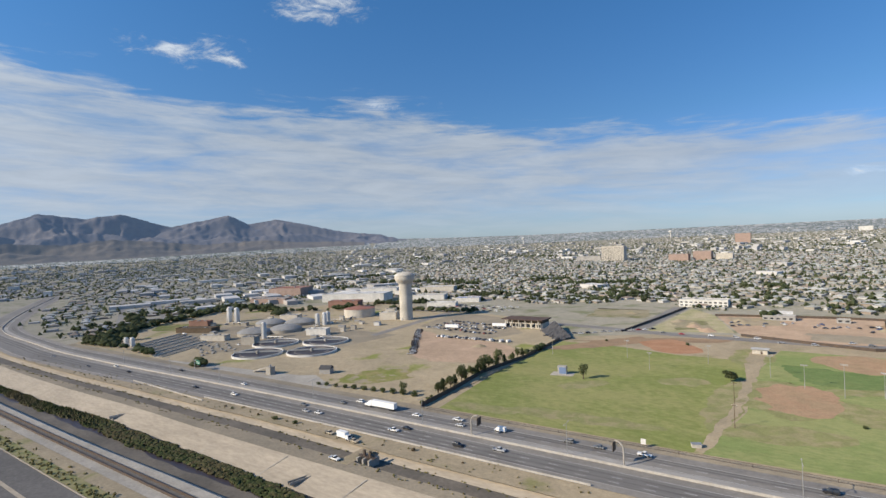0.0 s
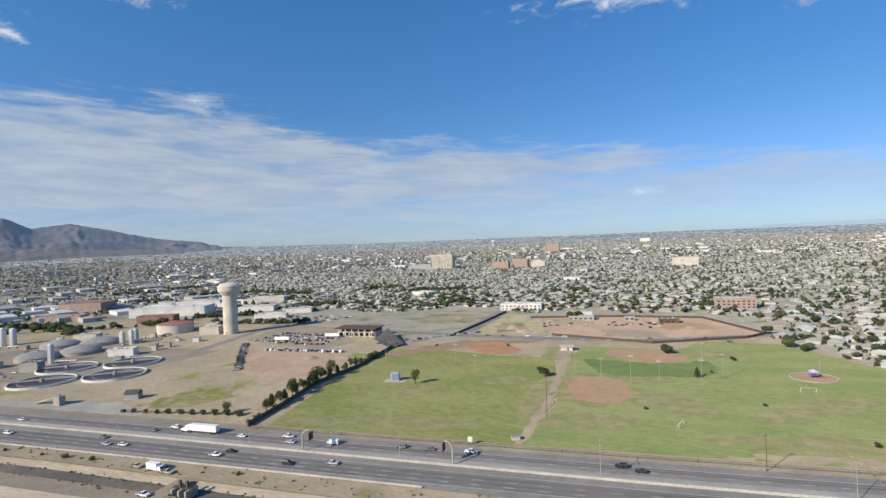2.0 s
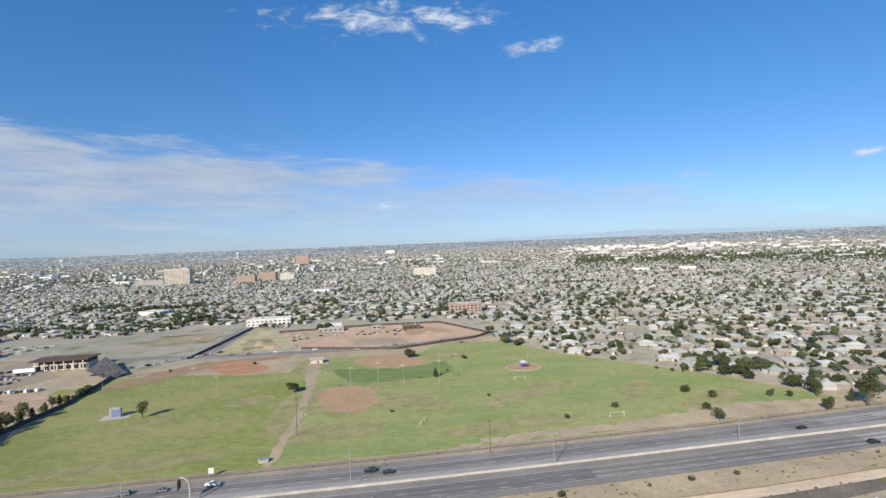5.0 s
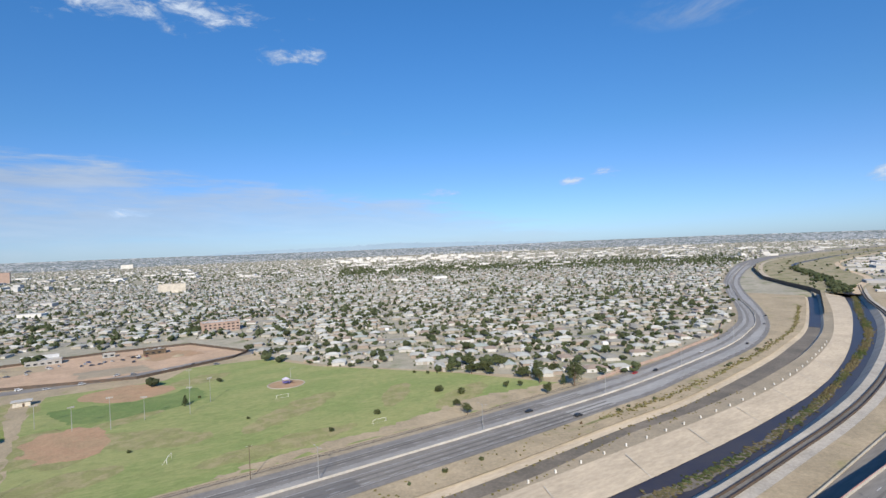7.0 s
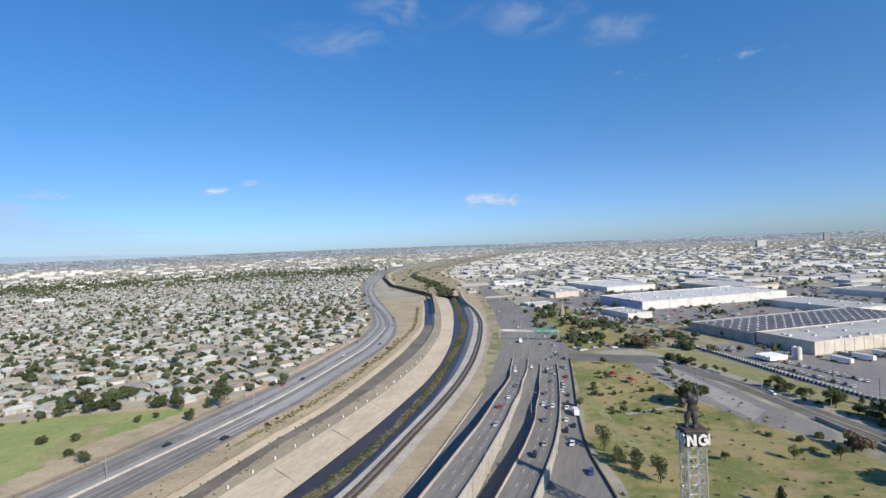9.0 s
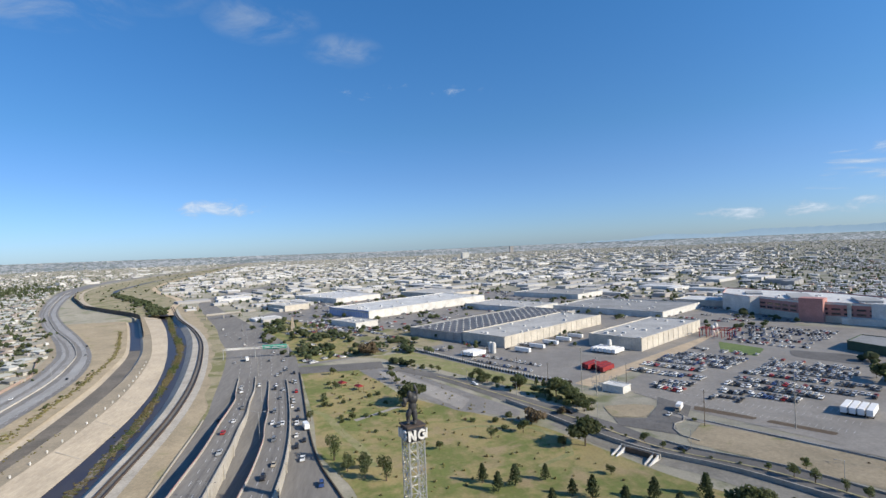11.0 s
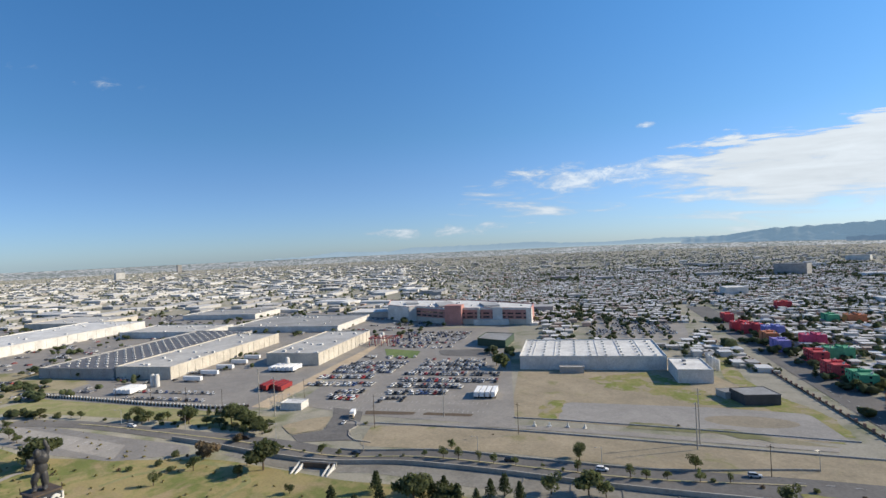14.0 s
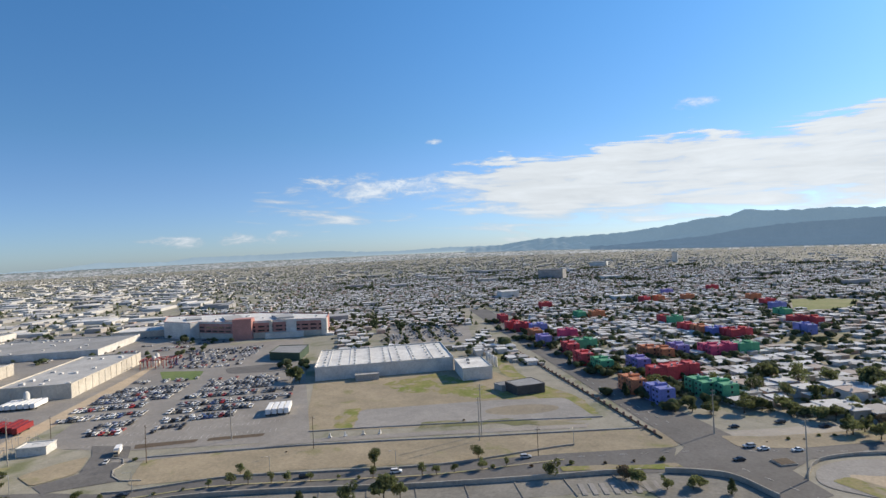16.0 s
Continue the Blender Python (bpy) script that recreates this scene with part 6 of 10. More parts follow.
# shrubs and trees of the plant
for i in range(11):
    tree(-268 + i * 7.2, 229 + i * 0.8, rng.uniform(1.1, 1.7), "bush")
tree(-205, 238, 1.0, "tall")
for x, y, s in ((-403, 224, 1.2), (-396, 226, 0.9), (-484, 229, 1.1), (-496, 230, 1.0), (-512, 232, 1.2), (-528, 236, 1.0), (-543, 232, 1.1), (-560, 232, 0.9)):
    tree(x, y, s, "wide")
for i in range(46):
    k = i / 45
    tree(-590 - 230 * k + rng.uniform(-9, 9), 250 + 120 * k + rng.uniform(-10, 14), rng.uniform(0.9, 1.5), rng.choice(("wide", "round", "pine")))
for i in range(24):
    k = i / 23
    tree(-572 - 60 * k + rng.uniform(-3, 3), 231 + rng.uniform(-2, 9), rng.uniform(0.9, 1.4), rng.choice(("wide", "wide", "round")))
for i in range(34):
    k = i / 33
    tree(-800 + 300 * k + rng.uniform(-8, 8), 400 + 130 * k + rng.uniform(-8, 8), rng.uniform(0.9, 1.5), rng.choice(("wide", "round", "pine")))
for i in range(18):
    tree(-470 + i * 7 + rng.uniform(-2, 2), 532 + i * 0.6, rng.uniform(0.8, 1.2), "wide")

# road up to the tower, storage yard and earthworks
patch("tower_road", [(-366, 380), (-356, 378), (-378, 560), (-390, 560)], 0.06, M["asphalt_pale"], "narrow asphalt road by the water tower", "road")
patch("storage_yard", [(-352, 440), (-250, 400), (-230, 440), (-300, 520), (-372, 540)], 0.05, M["soil_grey"], "grey gravel storage yard", "ground")
patch("earthworks", ragged(rounded([(-345, 425), (-285, 398), (-225, 392), (-196, 372), (-198, 326), (-236, 312), (-268, 322), (-320, 400)], 12), 3.0), 0.05, M["soil_pink"], "pale pink earthworks", "ground")
patch("scrub", ragged(rounded([(-272, 238), (-238, 244), (-224, 266), (-244, 294), (-264, 276)], 6), 4.0, 2.5), 0.055, M["weed_green"], "patch of yellow-green scrub", "grass")
for i in range(40):
    k = i / 39
    x, y = -270 - 66 * k + rng.uniform(-1.5, 1.5), 326 + 94 * k
    if i % 2:
        t = thing("pipe_stack", "stack of dark pipes lying on the ground", "pipes", x, y, 0, 0.9)
        for q in range(3):
            part("pipe", MB().rod((-3, q * 0.6 - 0.6, 0.35), (3, q * 0.6 - 0.6, 0.35), 0.3, seg=8), M["dark_steel"], t)
        part("pipe", MB().rod((-3, 0.0, 0.85), (3, 0.0, 0.85), 0.3, seg=8), M["dark_steel"], t)
    else:
        car(x, y, 0.6, "pickup", rng.choice(("grey", "black", "silver")))
for i in range(24):
    car(-296 + i * 3.2 + rng.uniform(-.4, .4), 397 - i * 0.02 + rng.uniform(-1, 1), 1.5, rng.choice(("sedan", "suv", "van")), rng.choice(("grey", "black", "silver", "white")), group="parked vehicles")
for i in range(60):
    random_car(-440 + (i % 15) * 8.5 + rng.uniform(-2, 2), 560 + (i // 15) * 13 + rng.uniform(-2, 2), 0.3, rng, far=True)
for i in range(64):
    random_car(-336 + (i % 16) * 5.2 + rng.uniform(-1, 1), 436 + (i // 16) * 14 + rng.uniform(-3, 3) - (i % 16) * 0.8, rng.uniform(-0.3, 0.3) + 1.5, rng, far=True)
for x, y in ((-310, 440), (-268, 462)):
    trailer(x, y, 0.15)


def hill_block():
    t = thing("hillside_building", "dark brown flat-roofed building on a rocky rise", "building", -244, 474)
    part("wall", MB().box(0, 0, 0, 40, 16, 5.0, 0.0), M["cream_wall"], t)
    part("upper_floor", MB().box(2, 0, 5.0, 36, 16, 2.8), M["bark"], t)
    part("roof", MB().box(0, -1, 7.8, 44, 21, 0.9, bottom=True), M["roof_brown"], t)
    for i in range(7):
        part("window", MB().box(-16.5 + i * 5.5, -8.1, 1.0, 3.8, 0.2, 3.0, bottom=True), M["glass"], t)
    for i in range(6):
        part("pillar", MB().box(-17.5 + i * 7, -10.6, 0, 0.7, 0.7, 7.8), M["cream_wall"], t)
    return t


M["roof_brown"] = mat("dark_brown_roof", (0.075, 0.05, 0.042), (0.10, 0.07, 0.06), 0.1, 1.0, 0.85)
hill_block()


def rock_slope():
    t = thing("rock_bank", "steep bank of dark broken rock, darkened further as its shade", "rocks")
    rnd = random.Random(4)
    mb = MB()
    nu, nv = 30, 8
    vs = []
    for i in range(nu + 1):
        for j in range(nv + 1):
            u, v = i / nu, j / nv
            x, y = -222 + 34 * u + 9 * (1 - v), 470 - 42 * u - 14 * v
            vs.append((x, y, 8.5 * (1 - v) ** 1.2 * (1 - u * 0.7) + rnd.uniform(-.5, .5) - 0.3))
    mb.add(vs, [(i * (nv + 1) + j, (i + 1) * (nv + 1) + j, (i + 1) * (nv + 1) + j + 1, i * (nv + 1) + j + 1) for i in range(nu) for j in range(nv)])
    # dark rock, its colour lowered further to paint in the slope's shade
    part("slope", mb, mat("shade_darkened_rock", (0.055, 0.056, 0.062), (0.095, 0.092, 0.092), 0.2, 1.2, 0.95, bump=0.6), t)


rock_slope()

# ---- park ----
M["infield_brown"] = mat("brown_dirt", (0.27, 0.185, 0.115), (0.21, 0.15, 0.10), 0.05, 0.5, 0.95)
patch("park_path", ragged([(-46, 227), (-42, 227), (-36.5, 286), (-36.5, 352), (-37, 440), (-47, 446), (-47, 398), (-42, 350), (-41, 290)], 1.2, 3), 0.10, M["soil"], "worn pale path through the park", "path")
patch("infield", ragged(rounded([(-130, 436), (-96, 398), (-70, 414), (-104, 460)], 20), 1.5), 0.11, M["infield"], "red clay infield of a ball diamond", "infield")
patch("infield", ragged(rounded([(-20, 422), (12, 382), (50, 402), (20, 444)], 22), 1.5), 0.11, M["infield_pale"], "pale red clay infield", "infield")
patch("outfield", ragged(rounded([(-30, 400), (-14, 352), (20, 346), (56, 360), (58, 400), (20, 384)], 16), 3.0), 0.09, M["grass_green"], "watered green outfield", "grass")
patch("infield", ragged(rounded([(-37, 334), (-26, 296), (-10, 286), (6, 306), (0, 340), (-14, 350)], 12), 4.0), 0.11, M["infield_pale"], "worn sandy infield", "infield")
patch("side_street", [(-260, 500), (-110, 470), (20, 462), (118, 496), (118, 508), (16, 476), (-108, 484), (-256, 512)], 0.10, M["asphalt_pale"], "pale street behind the park", "road")
patch("earth_lot", rounded([(-180, 420), (-110, 462), (-60, 470), (-70, 452), (-120, 440)], 8), 0.09, M["infield_brown"], "bare reddish ground", "ground")
patch("earth_lot", ragged(rounded([(-186, 384), (-168, 414), (-132, 462), (-116, 440), (-144, 408), (-172, 384)], 5), 2.0), 0.095, M["infield_brown"], "bare brown ground beside the field", "ground")
for q, (cx, cy, ra, rb, ro) in enumerate(((-44, 300, 9, 46, 0.0), (-22, 318, 24, 34, 0.3), (-45, 410, 12, 30, 0.1), (-20, 262, 26, 12, 0.2), (-100, 244, 40, 7, 0.05), (-120, 300, 16, 8, 0.7), (20, 300, 14, 30, 0.9), (90, 300, 40, 10, 0.6), (70, 250, 40, 9, 0.1), (150, 290, 26, 8, 0.9), (60, 420, 24, 12, 0.4), (-150, 236, 20, 6, 0.0), (-70, 330, 14, 9, 0.4), (180, 262, 30, 9, 0.5), (10, 344, 22, 6, 0.4))):
    patch("worn_turf", ragged(ellipse(cx, cy, ra, rb, ro), 0.22 * min(ra, rb), 2.5, q * 3.1), 0.085 + q * 0.0004, M["worn_turf"], "patch of turf worn down to sandy soil", "ground")
patch("compound", rounded([(-95, 596), (-60, 490), (20, 462), (96, 490), (112, 508), (80, 596), (6, 606)], 14), 0.08, M["soil_pink"], "reddish bare compound", "ground")
patch("hill_road", [(-152, 478), (-138, 478), (-128, 650), (-146, 650)], 0.09, M["asphalt_pale"], "pale road up the slope", "road")
patch("dry_field", [(-134, 486), (-66, 500), (-96, 596), (-126, 640)], 0.07, M["verge"], "dry field", "ground")
patch("edge_dirt", ragged(rounded([(30, 229), (258, 231), (236, 246), (190, 252), (120, 240), (60, 237)], 6), 3.0), 0.10, M["soil"], "bare dirt strip along the motorway", "ground")


def fence(name, pts, h, label, material, gap=3.0, solid=True):
    t = thing(name, label, "fence")
    for (x0, y0), (x1, y1) in zip(pts, pts[1:]):
        d = Vector((x1 - x0, y1 - y0))
        n = max(1, int(d.length / (gap * 4)))
        for i in range(n):
            a, b = i / n, (i + 1) / n
            c = Vector((x0, y0)) + d * (a + b) / 2
            if solid:
                part("panel", MB().box(c.x, c.y, 0, d.length / n, 0.12, h, math.atan2(d.y, d.x)), M[material], t)
            else:
                for z in (h * 0.35, h * 0.95):
                    part("rail", MB().box(c.x, c.y, z, d.length / n, 0.08, 0.1, math.atan2(d.y, d.x), bottom=True), M[material], t)
            p = Vector((x0, y0)) + d * a
            part("post", MB().cyl(p.x, p.y, 0, h + 0.15, 0.09, 0.09, 6), M[material], t)
    return t


fence("screen_fence", [(-179, 222), (-182, 258), (-188, 300), (-182, 350), (-186, 420)], 2.6, "dark screened fence along the field", "dark_steel")
patch("lot_weeds", ragged([(-224, 616), (-166, 618), (-150, 560), (-212, 552)], 4.0), 0.09, M["levee"], "patchy dry weeds on the vacant lot", "grass")
patch("lot_weeds", ragged([(-128, 560), (-98, 556), (-84, 512), (-112, 500)], 3.0), 0.10, M["levee"], "patchy dry weeds beside the road", "grass")
patch("bare_dirt", ragged([(-84, 588), (-40, 590), (-34, 548), (-74, 540)], 4.0), 0.11, M["soil"], "churned pale dirt in the compound", "ground")
patch("bare_dirt", ragged([(20, 572), (70, 566), (84, 530), (40, 524)], 4.0), 0.11, M["infield_pale"], "churned reddish dirt in the compound", "ground")
patch("bare_dirt", ragged([(-20, 520), (30, 514), (36, 484), (-10, 486)], 3.0), 0.11, M["soil_grey"], "grey gravel in the compound", "ground")


def dirt_pile(x, y, r, h, seed):
    """A loose heap with an uneven crest."""
    rnd = random.Random(seed)
    mb = MB()
    n, rows = 14, [(1.0, 0.0), (0.72, 0.35), (0.45, 0.72), (0.2, 0.95)]
    vs = [(r * k * math.cos(2 * math.pi * i / n) * rnd.uniform(0.85, 1.15) * 1.4, r * k * math.sin(2 * math.pi * i / n) * rnd.uniform(0.85, 1.15), h * q * rnd.uniform(0.85, 1.1)) for k, q in rows for i in range(n)] + [(0, 0, h)]
    fs = [(j * n + i, j * n + (i + 1) % n, (j + 1) * n + (i + 1) % n, (j + 1) * n + i) for j in range(3) for i in range(n)] + [(3 * n + i, 3 * n + (i + 1) % n, 4 * n) for i in range(n)]
    o = part("dirt_pile", mb.add(vs, fs), M["soil"], None, smooth=True)
    o.matrix_basis = at(x, y, 0.08, rnd.uniform(0, 6))
    tagged(o, "loose heap of pale excavated dirt", "dirt pile", "dirt piles")


for q, (x, y, r, h) in enumerate(((-70, 566, 6, 2.2), (-56, 575, 5, 1.8), (-66, 552, 4.5, 1.6), (-120, 548, 6, 2.0), (-104, 536, 5, 1.6), (-176, 590, 5, 1.8), (34, 544, 5, 1.8), (60, 536, 4.5, 1.5), (-236, 372, 4.5, 1.8))):
    dirt_pile(x, y, r, h, 70 + q)
fence("compound_fence", [(-95, 592), (6, 602), (78, 594), (114, 506), (96, 486), (23, 457), (-60, 487)], 2.2, "rusty brown fence around the compound", "dark_steel")
fence("lot_fence", [(-150, 480), (-140, 560), (-132, 640)], 2.2, "dark fence beside the hill road", "dark_steel")
fence("park_fence", [(-176, 220.6), (0, 221.4), (155, 225), (252, 231.5)], 1.5, "low chain-link fence along the motorway verge", "dark_steel", 6.0, False)
patch("verge_weeds", ragged([(-176, 221.5), (0, 222), (155, 225.6), (240, 231), (240, 229.4), (155, 223.4), (0, 219.6), (-176, 219.4)], 0.8), 0.115, M["levee"], "strip of dry brown weeds along the park fence", "verge")
for i in range(26):
    k = i / 25
    tree(-183.5 + rng.uniform(-1.5, 1) - 4 * math.sin(k * 3), 228 + 158 * k + rng.uniform(-2, 2), (0.95, 1.15, 0.8, 1.3)[i % 4] * (1.15 if 0.15 < k < 0.6 else 0.85), ("pine", "tall", "pine", "round")[(i * 7) % 4] if k > 0.1 else "bush")
for x, y, s, kd in ((-124, 312, 0.9, "tall"), (-48, 342, 0.9, "wide"), (42, 352, 0.8, "pine"), (52, 366, 0.6, "bush"), (30, 420, 1.0, "wide"), (70, 402, 0.7, "round"), (118, 452, 1.3, "wide"),
                    (126, 446, 1.3, "pine"), (122, 438, 1.1, "tall"), (124, 262, 1.1, "bush"), (94, 252, 1.0, "bush"), (172, 276, 1.6, "bush"), (180, 264, 1.7, "bush"), (214, 300, 1.1, "round"),
                    (232, 268, 1.2, "wide"), (222, 290, 0.9, "wide"), (238, 262, 1.3, "pine"), (205, 312, 1.0, "round"), (186, 330, 0.8, "bush"), (192, 322, 0.8, "bush"), (-50, 585, 1.4, "wide"),
                    (-42, 592, 1.3, "wide"), (108, 690, 1.3, "wide"), (98, 684, 1.2, "wide"), (150, 396, 0.8, "round"), (160, 380, 0.8, "round"), (172, 364, 0.9, "tall"), (140, 415, 0.9, "bush"),
                    (10, 285, 0.7, "bush"), (66, 300, 0.7, "bush"), (-90, 436, 0.8, "bush"), (-150, 430, 0.8, "bush")):
    tree(x, y, s, kd)
for x, y, h in ((-13, 342, 15), (4, 331, 20), (20, 338, 15), (42, 332, 18), (56, 352, 17), (50, 392, 16), (-30, 360, 15), (-66, 380, 14), (-118, 380, 14), (-170, 370, 13), (-95, 350, 13)):
    field_light(x, y, h * 0.85, rng.uniform(-.5, .5))
for x, y in ((-41, 300), (-36, 262)):
    utility_pole(x, y, 11.0)


def goal(x, y, rot):
    def make():
        t = thing("soccer_goal", "white steel soccer goal", "goal")
        for s in (-3.6, 3.6):
            part("post", MB().cyl(s, 0, 0, 2.5, 0.07, 0.07, 8), M["white_wall"], t)
            part("stay", MB().rod((s, 0, 2.45), (s, 1.8, 0), 0.05), M["white_wall"], t)
        part("crossbar", MB().rod((-3.6, 0, 2.45), (3.6, 0, 2.45), 0.07), M["white_wall"], t)
        part("ground_bar", MB().rod((-3.6, 1.8, 0.06), (3.6, 1.8, 0.06), 0.05), M["white_wall"], t)
        return t
    return put(KITS, "goal", make, at(x, y, 0, rot))


goal(118, 247, 0.0)
goal(93, 329, 0.0)
goal(24, 262, 1.2)


def play_circle():
    t = thing("playground", "round paved playground with a pale kerb", "playground", 105, 362)
    part("paving", MB().cyl(0, 0, -0.05, 0.16, 11.5, 11.5, 40), M["infield_pale"], t)
    part("kerb", MB().lathe(0, 0, [(12.2, 0), (12.2, 0.35), (11.5, 0.35), (11.5, 0.1)], 40), M["concrete"], t)
    p = thing("play_structure", "blue and purple climbing frame with a slide", "play structure", 105, 362, 0.16)
    blue = mat("purple_blue_plastic", (0.14, 0.11, 0.38), (0.12, 0.10, 0.30), 0.5, 3, 0.4)
    for a, b in ((-1.8, -1.8), (1.8, -1.8), (1.8, 1.8), (-1.8, 1.8)):
        part("post", MB().cyl(a, b, 0, 3.6, 0.12, 0.12, 8), blue, p)
    part("platform", MB().box(0, 0, 1.5, 3.8, 3.8, 0.2, bottom=True), blue, p)
    part("roof", MB().add([(-2.3, -2.3, 3.5), (2.3, -2.3, 3.5), (2.3, 2.3, 3.5), (-2.3, 2.3, 3.5), (0, 0, 4.9)], [(0, 1, 4), (1, 2, 4), (2, 3, 4), (3, 0, 4)]), mat("pale_canvas", (0.55, 0.5, 0.62), None, 0.5, 3, 0.7), p)
    part("slide", MB().add([(1.9, -0.6, 1.6), (1.9, 0.6, 1.6), (6.0, 0.6, 0.2), (6.0, -0.6, 0.2)], [(0, 1, 2, 3)]), mat("red_plastic", (0.45, 0.06, 0.06), None, 0.5, 3, 0.4), p)
    lamp_post(110, 368, 9.0)


play_circle()
t = thing("scoreboard", "blue-grey boxy storage cabin on a concrete pad", "cabin", -140, 318, 0, 0.15)
part("wall", MB().box(0, 0, 0.1, 5.5, 3.0, 5.2), M["grey_wall"], t)
part("front_panel", MB().box(0.4, -1.56, 0.6, 4.2, 0.1, 4.0, bottom=True), M["blue_wall"], t)
part("pad", MB().box(0, 0, 0, 14, 9, 0.16), M["concrete"], t)
t = thing("kiosk", "small cream kiosk with a dark canopy", "kiosk", -41, 425)
part("wall", MB().box(0, 0, 0, 9, 5, 3.2), M["cream_wall"], t)
part("roof", MB().box(0, 0, 3.2, 11, 7, 0.35, bottom=True), M["pale_roof"], t)
part("door", MB().box(1, -2.55, 0, 1.2, 0.1, 2.2), M["dark_steel"], t)
t = thing("notice_board", "white sign board on posts", "sign", -64, 222)
part("board", MB().box(0, 0, 1.4, 2.0, 0.15, 2.2, bottom=True), M["white_wall"], t)
for s in (-0.8, 0.8):
    part("post", MB().cyl(s, 0, 0, 1.7, 0.08, 0.08, 6), M["steel"], t)
t = thing("skip_bin", "pale open skip beside the dirt path", "skip", -46, 232, 0, 0.4)
part("tub", MB().box(0, 0, 0.1, 3.4, 2.2, 1.5, taper=1.1), M["cream_wall"], t)
part("rim", MB().box(0, 0, 1.55, 3.9, 2.6, 0.12), M["steel"], t)
for x, y, w, d, h, wall, roof, lab in ((-117, 664, 50, 16, 8, "white_wall", "pale_roof", "long white two-storey block"), (-40, 584, 26, 11, 4, "grey_wall", "pale_roof", "grey low workshop in the compound"),
                                       (44, 566, 18, 9, 4, "bark", "grey_roof", "brown shed in the compound"), (122, 678, 40, 22, 11, "orange_wall", "pale_roof", "pinkish brick villa with arches"),
                                       (8, 580, 10, 6, 3, "grey_wall", "pale_roof", "small grey cabin in the compound"), (-548, 1675, 70, 30, 46, "cream_wall", "pale_roof", "tall pale hospital block"),
                                       (-636, 1705, 80, 34, 15, "grey_wall", "pale_roof", "wide grey hospital wing"), (-345, 1620, 52, 30, 19, "orange_wall", "pale_roof", "wide pinkish brick institutional building"),
                                       (-288, 1642, 46, 30, 25, "orange_wall", "pale_roof", "taller pinkish brick institutional building"), (-236, 1655, 44, 28, 17, "cream_wall", "pale_roof", "low beige institutional wing"),
                                       (-327, 2861, 64, 30, 44, "orange_wall", "pale_roof", "beige tower block far off in the city"),
                                       (165, 1540, 62, 24, 22, "cream_wall", "pale_roof", "cream mid-rise apartment block"), (162, 3700, 62, 30, 22, "white_wall", "white_roof", "white block on the far edge of the city"),
                                       (376, -1316, 62, 34, 24, "grey_wall", "grey_roof", "broad grey concrete block among the houses"), (150, -2140, 18, 18, 36, "white_wall", "white_roof", "slim white tower among the southern houses"),
                                       (396, -1996, 60, 30, 14, "white_wall", "white_roof", "long white hall among the southern houses"), (3122, -549, 56, 40, 30, "white_wall", "white_roof", "white block far off beyond the factories"),
                                       (3500, -930, 24, 24, 42, "grey_wall", "grey_roof", "grey tower far off beyond the factories")):
    b = building("building", lab, "building", [(x - w / 2, y - d / 2), (x + w / 2, y - d / 2), (x + w / 2, y + d / 2), (x - w / 2, y + d / 2)], h, wall, roof, units=3, seed=int(w), z=max(0, terrain(x, y)))
    for fl in range(max(1, int(h / 3.4))):
        if math.hypot(x, y) < 1000 or w == 70:
            for q in range(int(w / 5)):
                part("window", MB().box(-w / 2 + 2.5 + q * 5, -d / 2 - 0.08, 1.2 + fl * 3.3, 2.6, 0.15, 1.4, bottom=True), M["glass"], b)
# white oil tanks on the far side of the city
r_ = random.Random(14)
for i in range(30):
    az, r = radians(22.5 + 14.5 * ((i * 0.618) % 1.0)), r_.uniform(3080, 3480)
    x, y = r * math.sin(az), r * math.cos(az)
    t = thing("oil_tank", "wide white cylindrical oil tank far off", "storage tank", x, y, terrain(x, y) - 1.0, 0.0, "oil tanks of the far depot")
    q, h = r_.uniform(14, 22), r_.uniform(11, 15)
    part("shell", MB().lathe(0, 0, [(q, 0), (q, h)], 20), M["white_wall"], t, smooth=True)
    part("roof", MB().lathe(0, 0, [(q, h), (q * 0.5, h + 1.2), (0.2, h + 1.8)], 20), M["white_roof"], t)
for x, y, q in ((-1700, 3310, 1.0), (-832, 3680, 1.0)):
    t = thing("water_tower", "white far-off water tower on a slim stem", "water tower", x, y, terrain(x, y))
    part("stem", MB().lathe(0, 0, [(4.2, -1), (3.4, 26), (5.0, 30)], 14), M["white_wall"], t)
    part("tank", MB().lathe(0, 0, [(5.0, 30), (11.0, 34), (12.0, 38), (9.0, 43), (0.3, 45)], 18), M["white_wall"], t, smooth=True)
for i in range(26):
    random_car(-30 + rng.uniform(-46, 80), 545 + rng.uniform(-12, 22), rng.uniform(0, 6.28), rng, 0.08, far=True)
for i in range(12):
    random_car(-120 + i * 18 + rng.uniform(-6, 6), 470 + rng.uniform(-6, 12), rng.uniform(-0.2, 0.4), rng, 0.1)
for i in range(16):
    random_car(-206 + i * 5.0, 436 + i * 4 + rng.uniform(-2, 2), 0.7, rng)

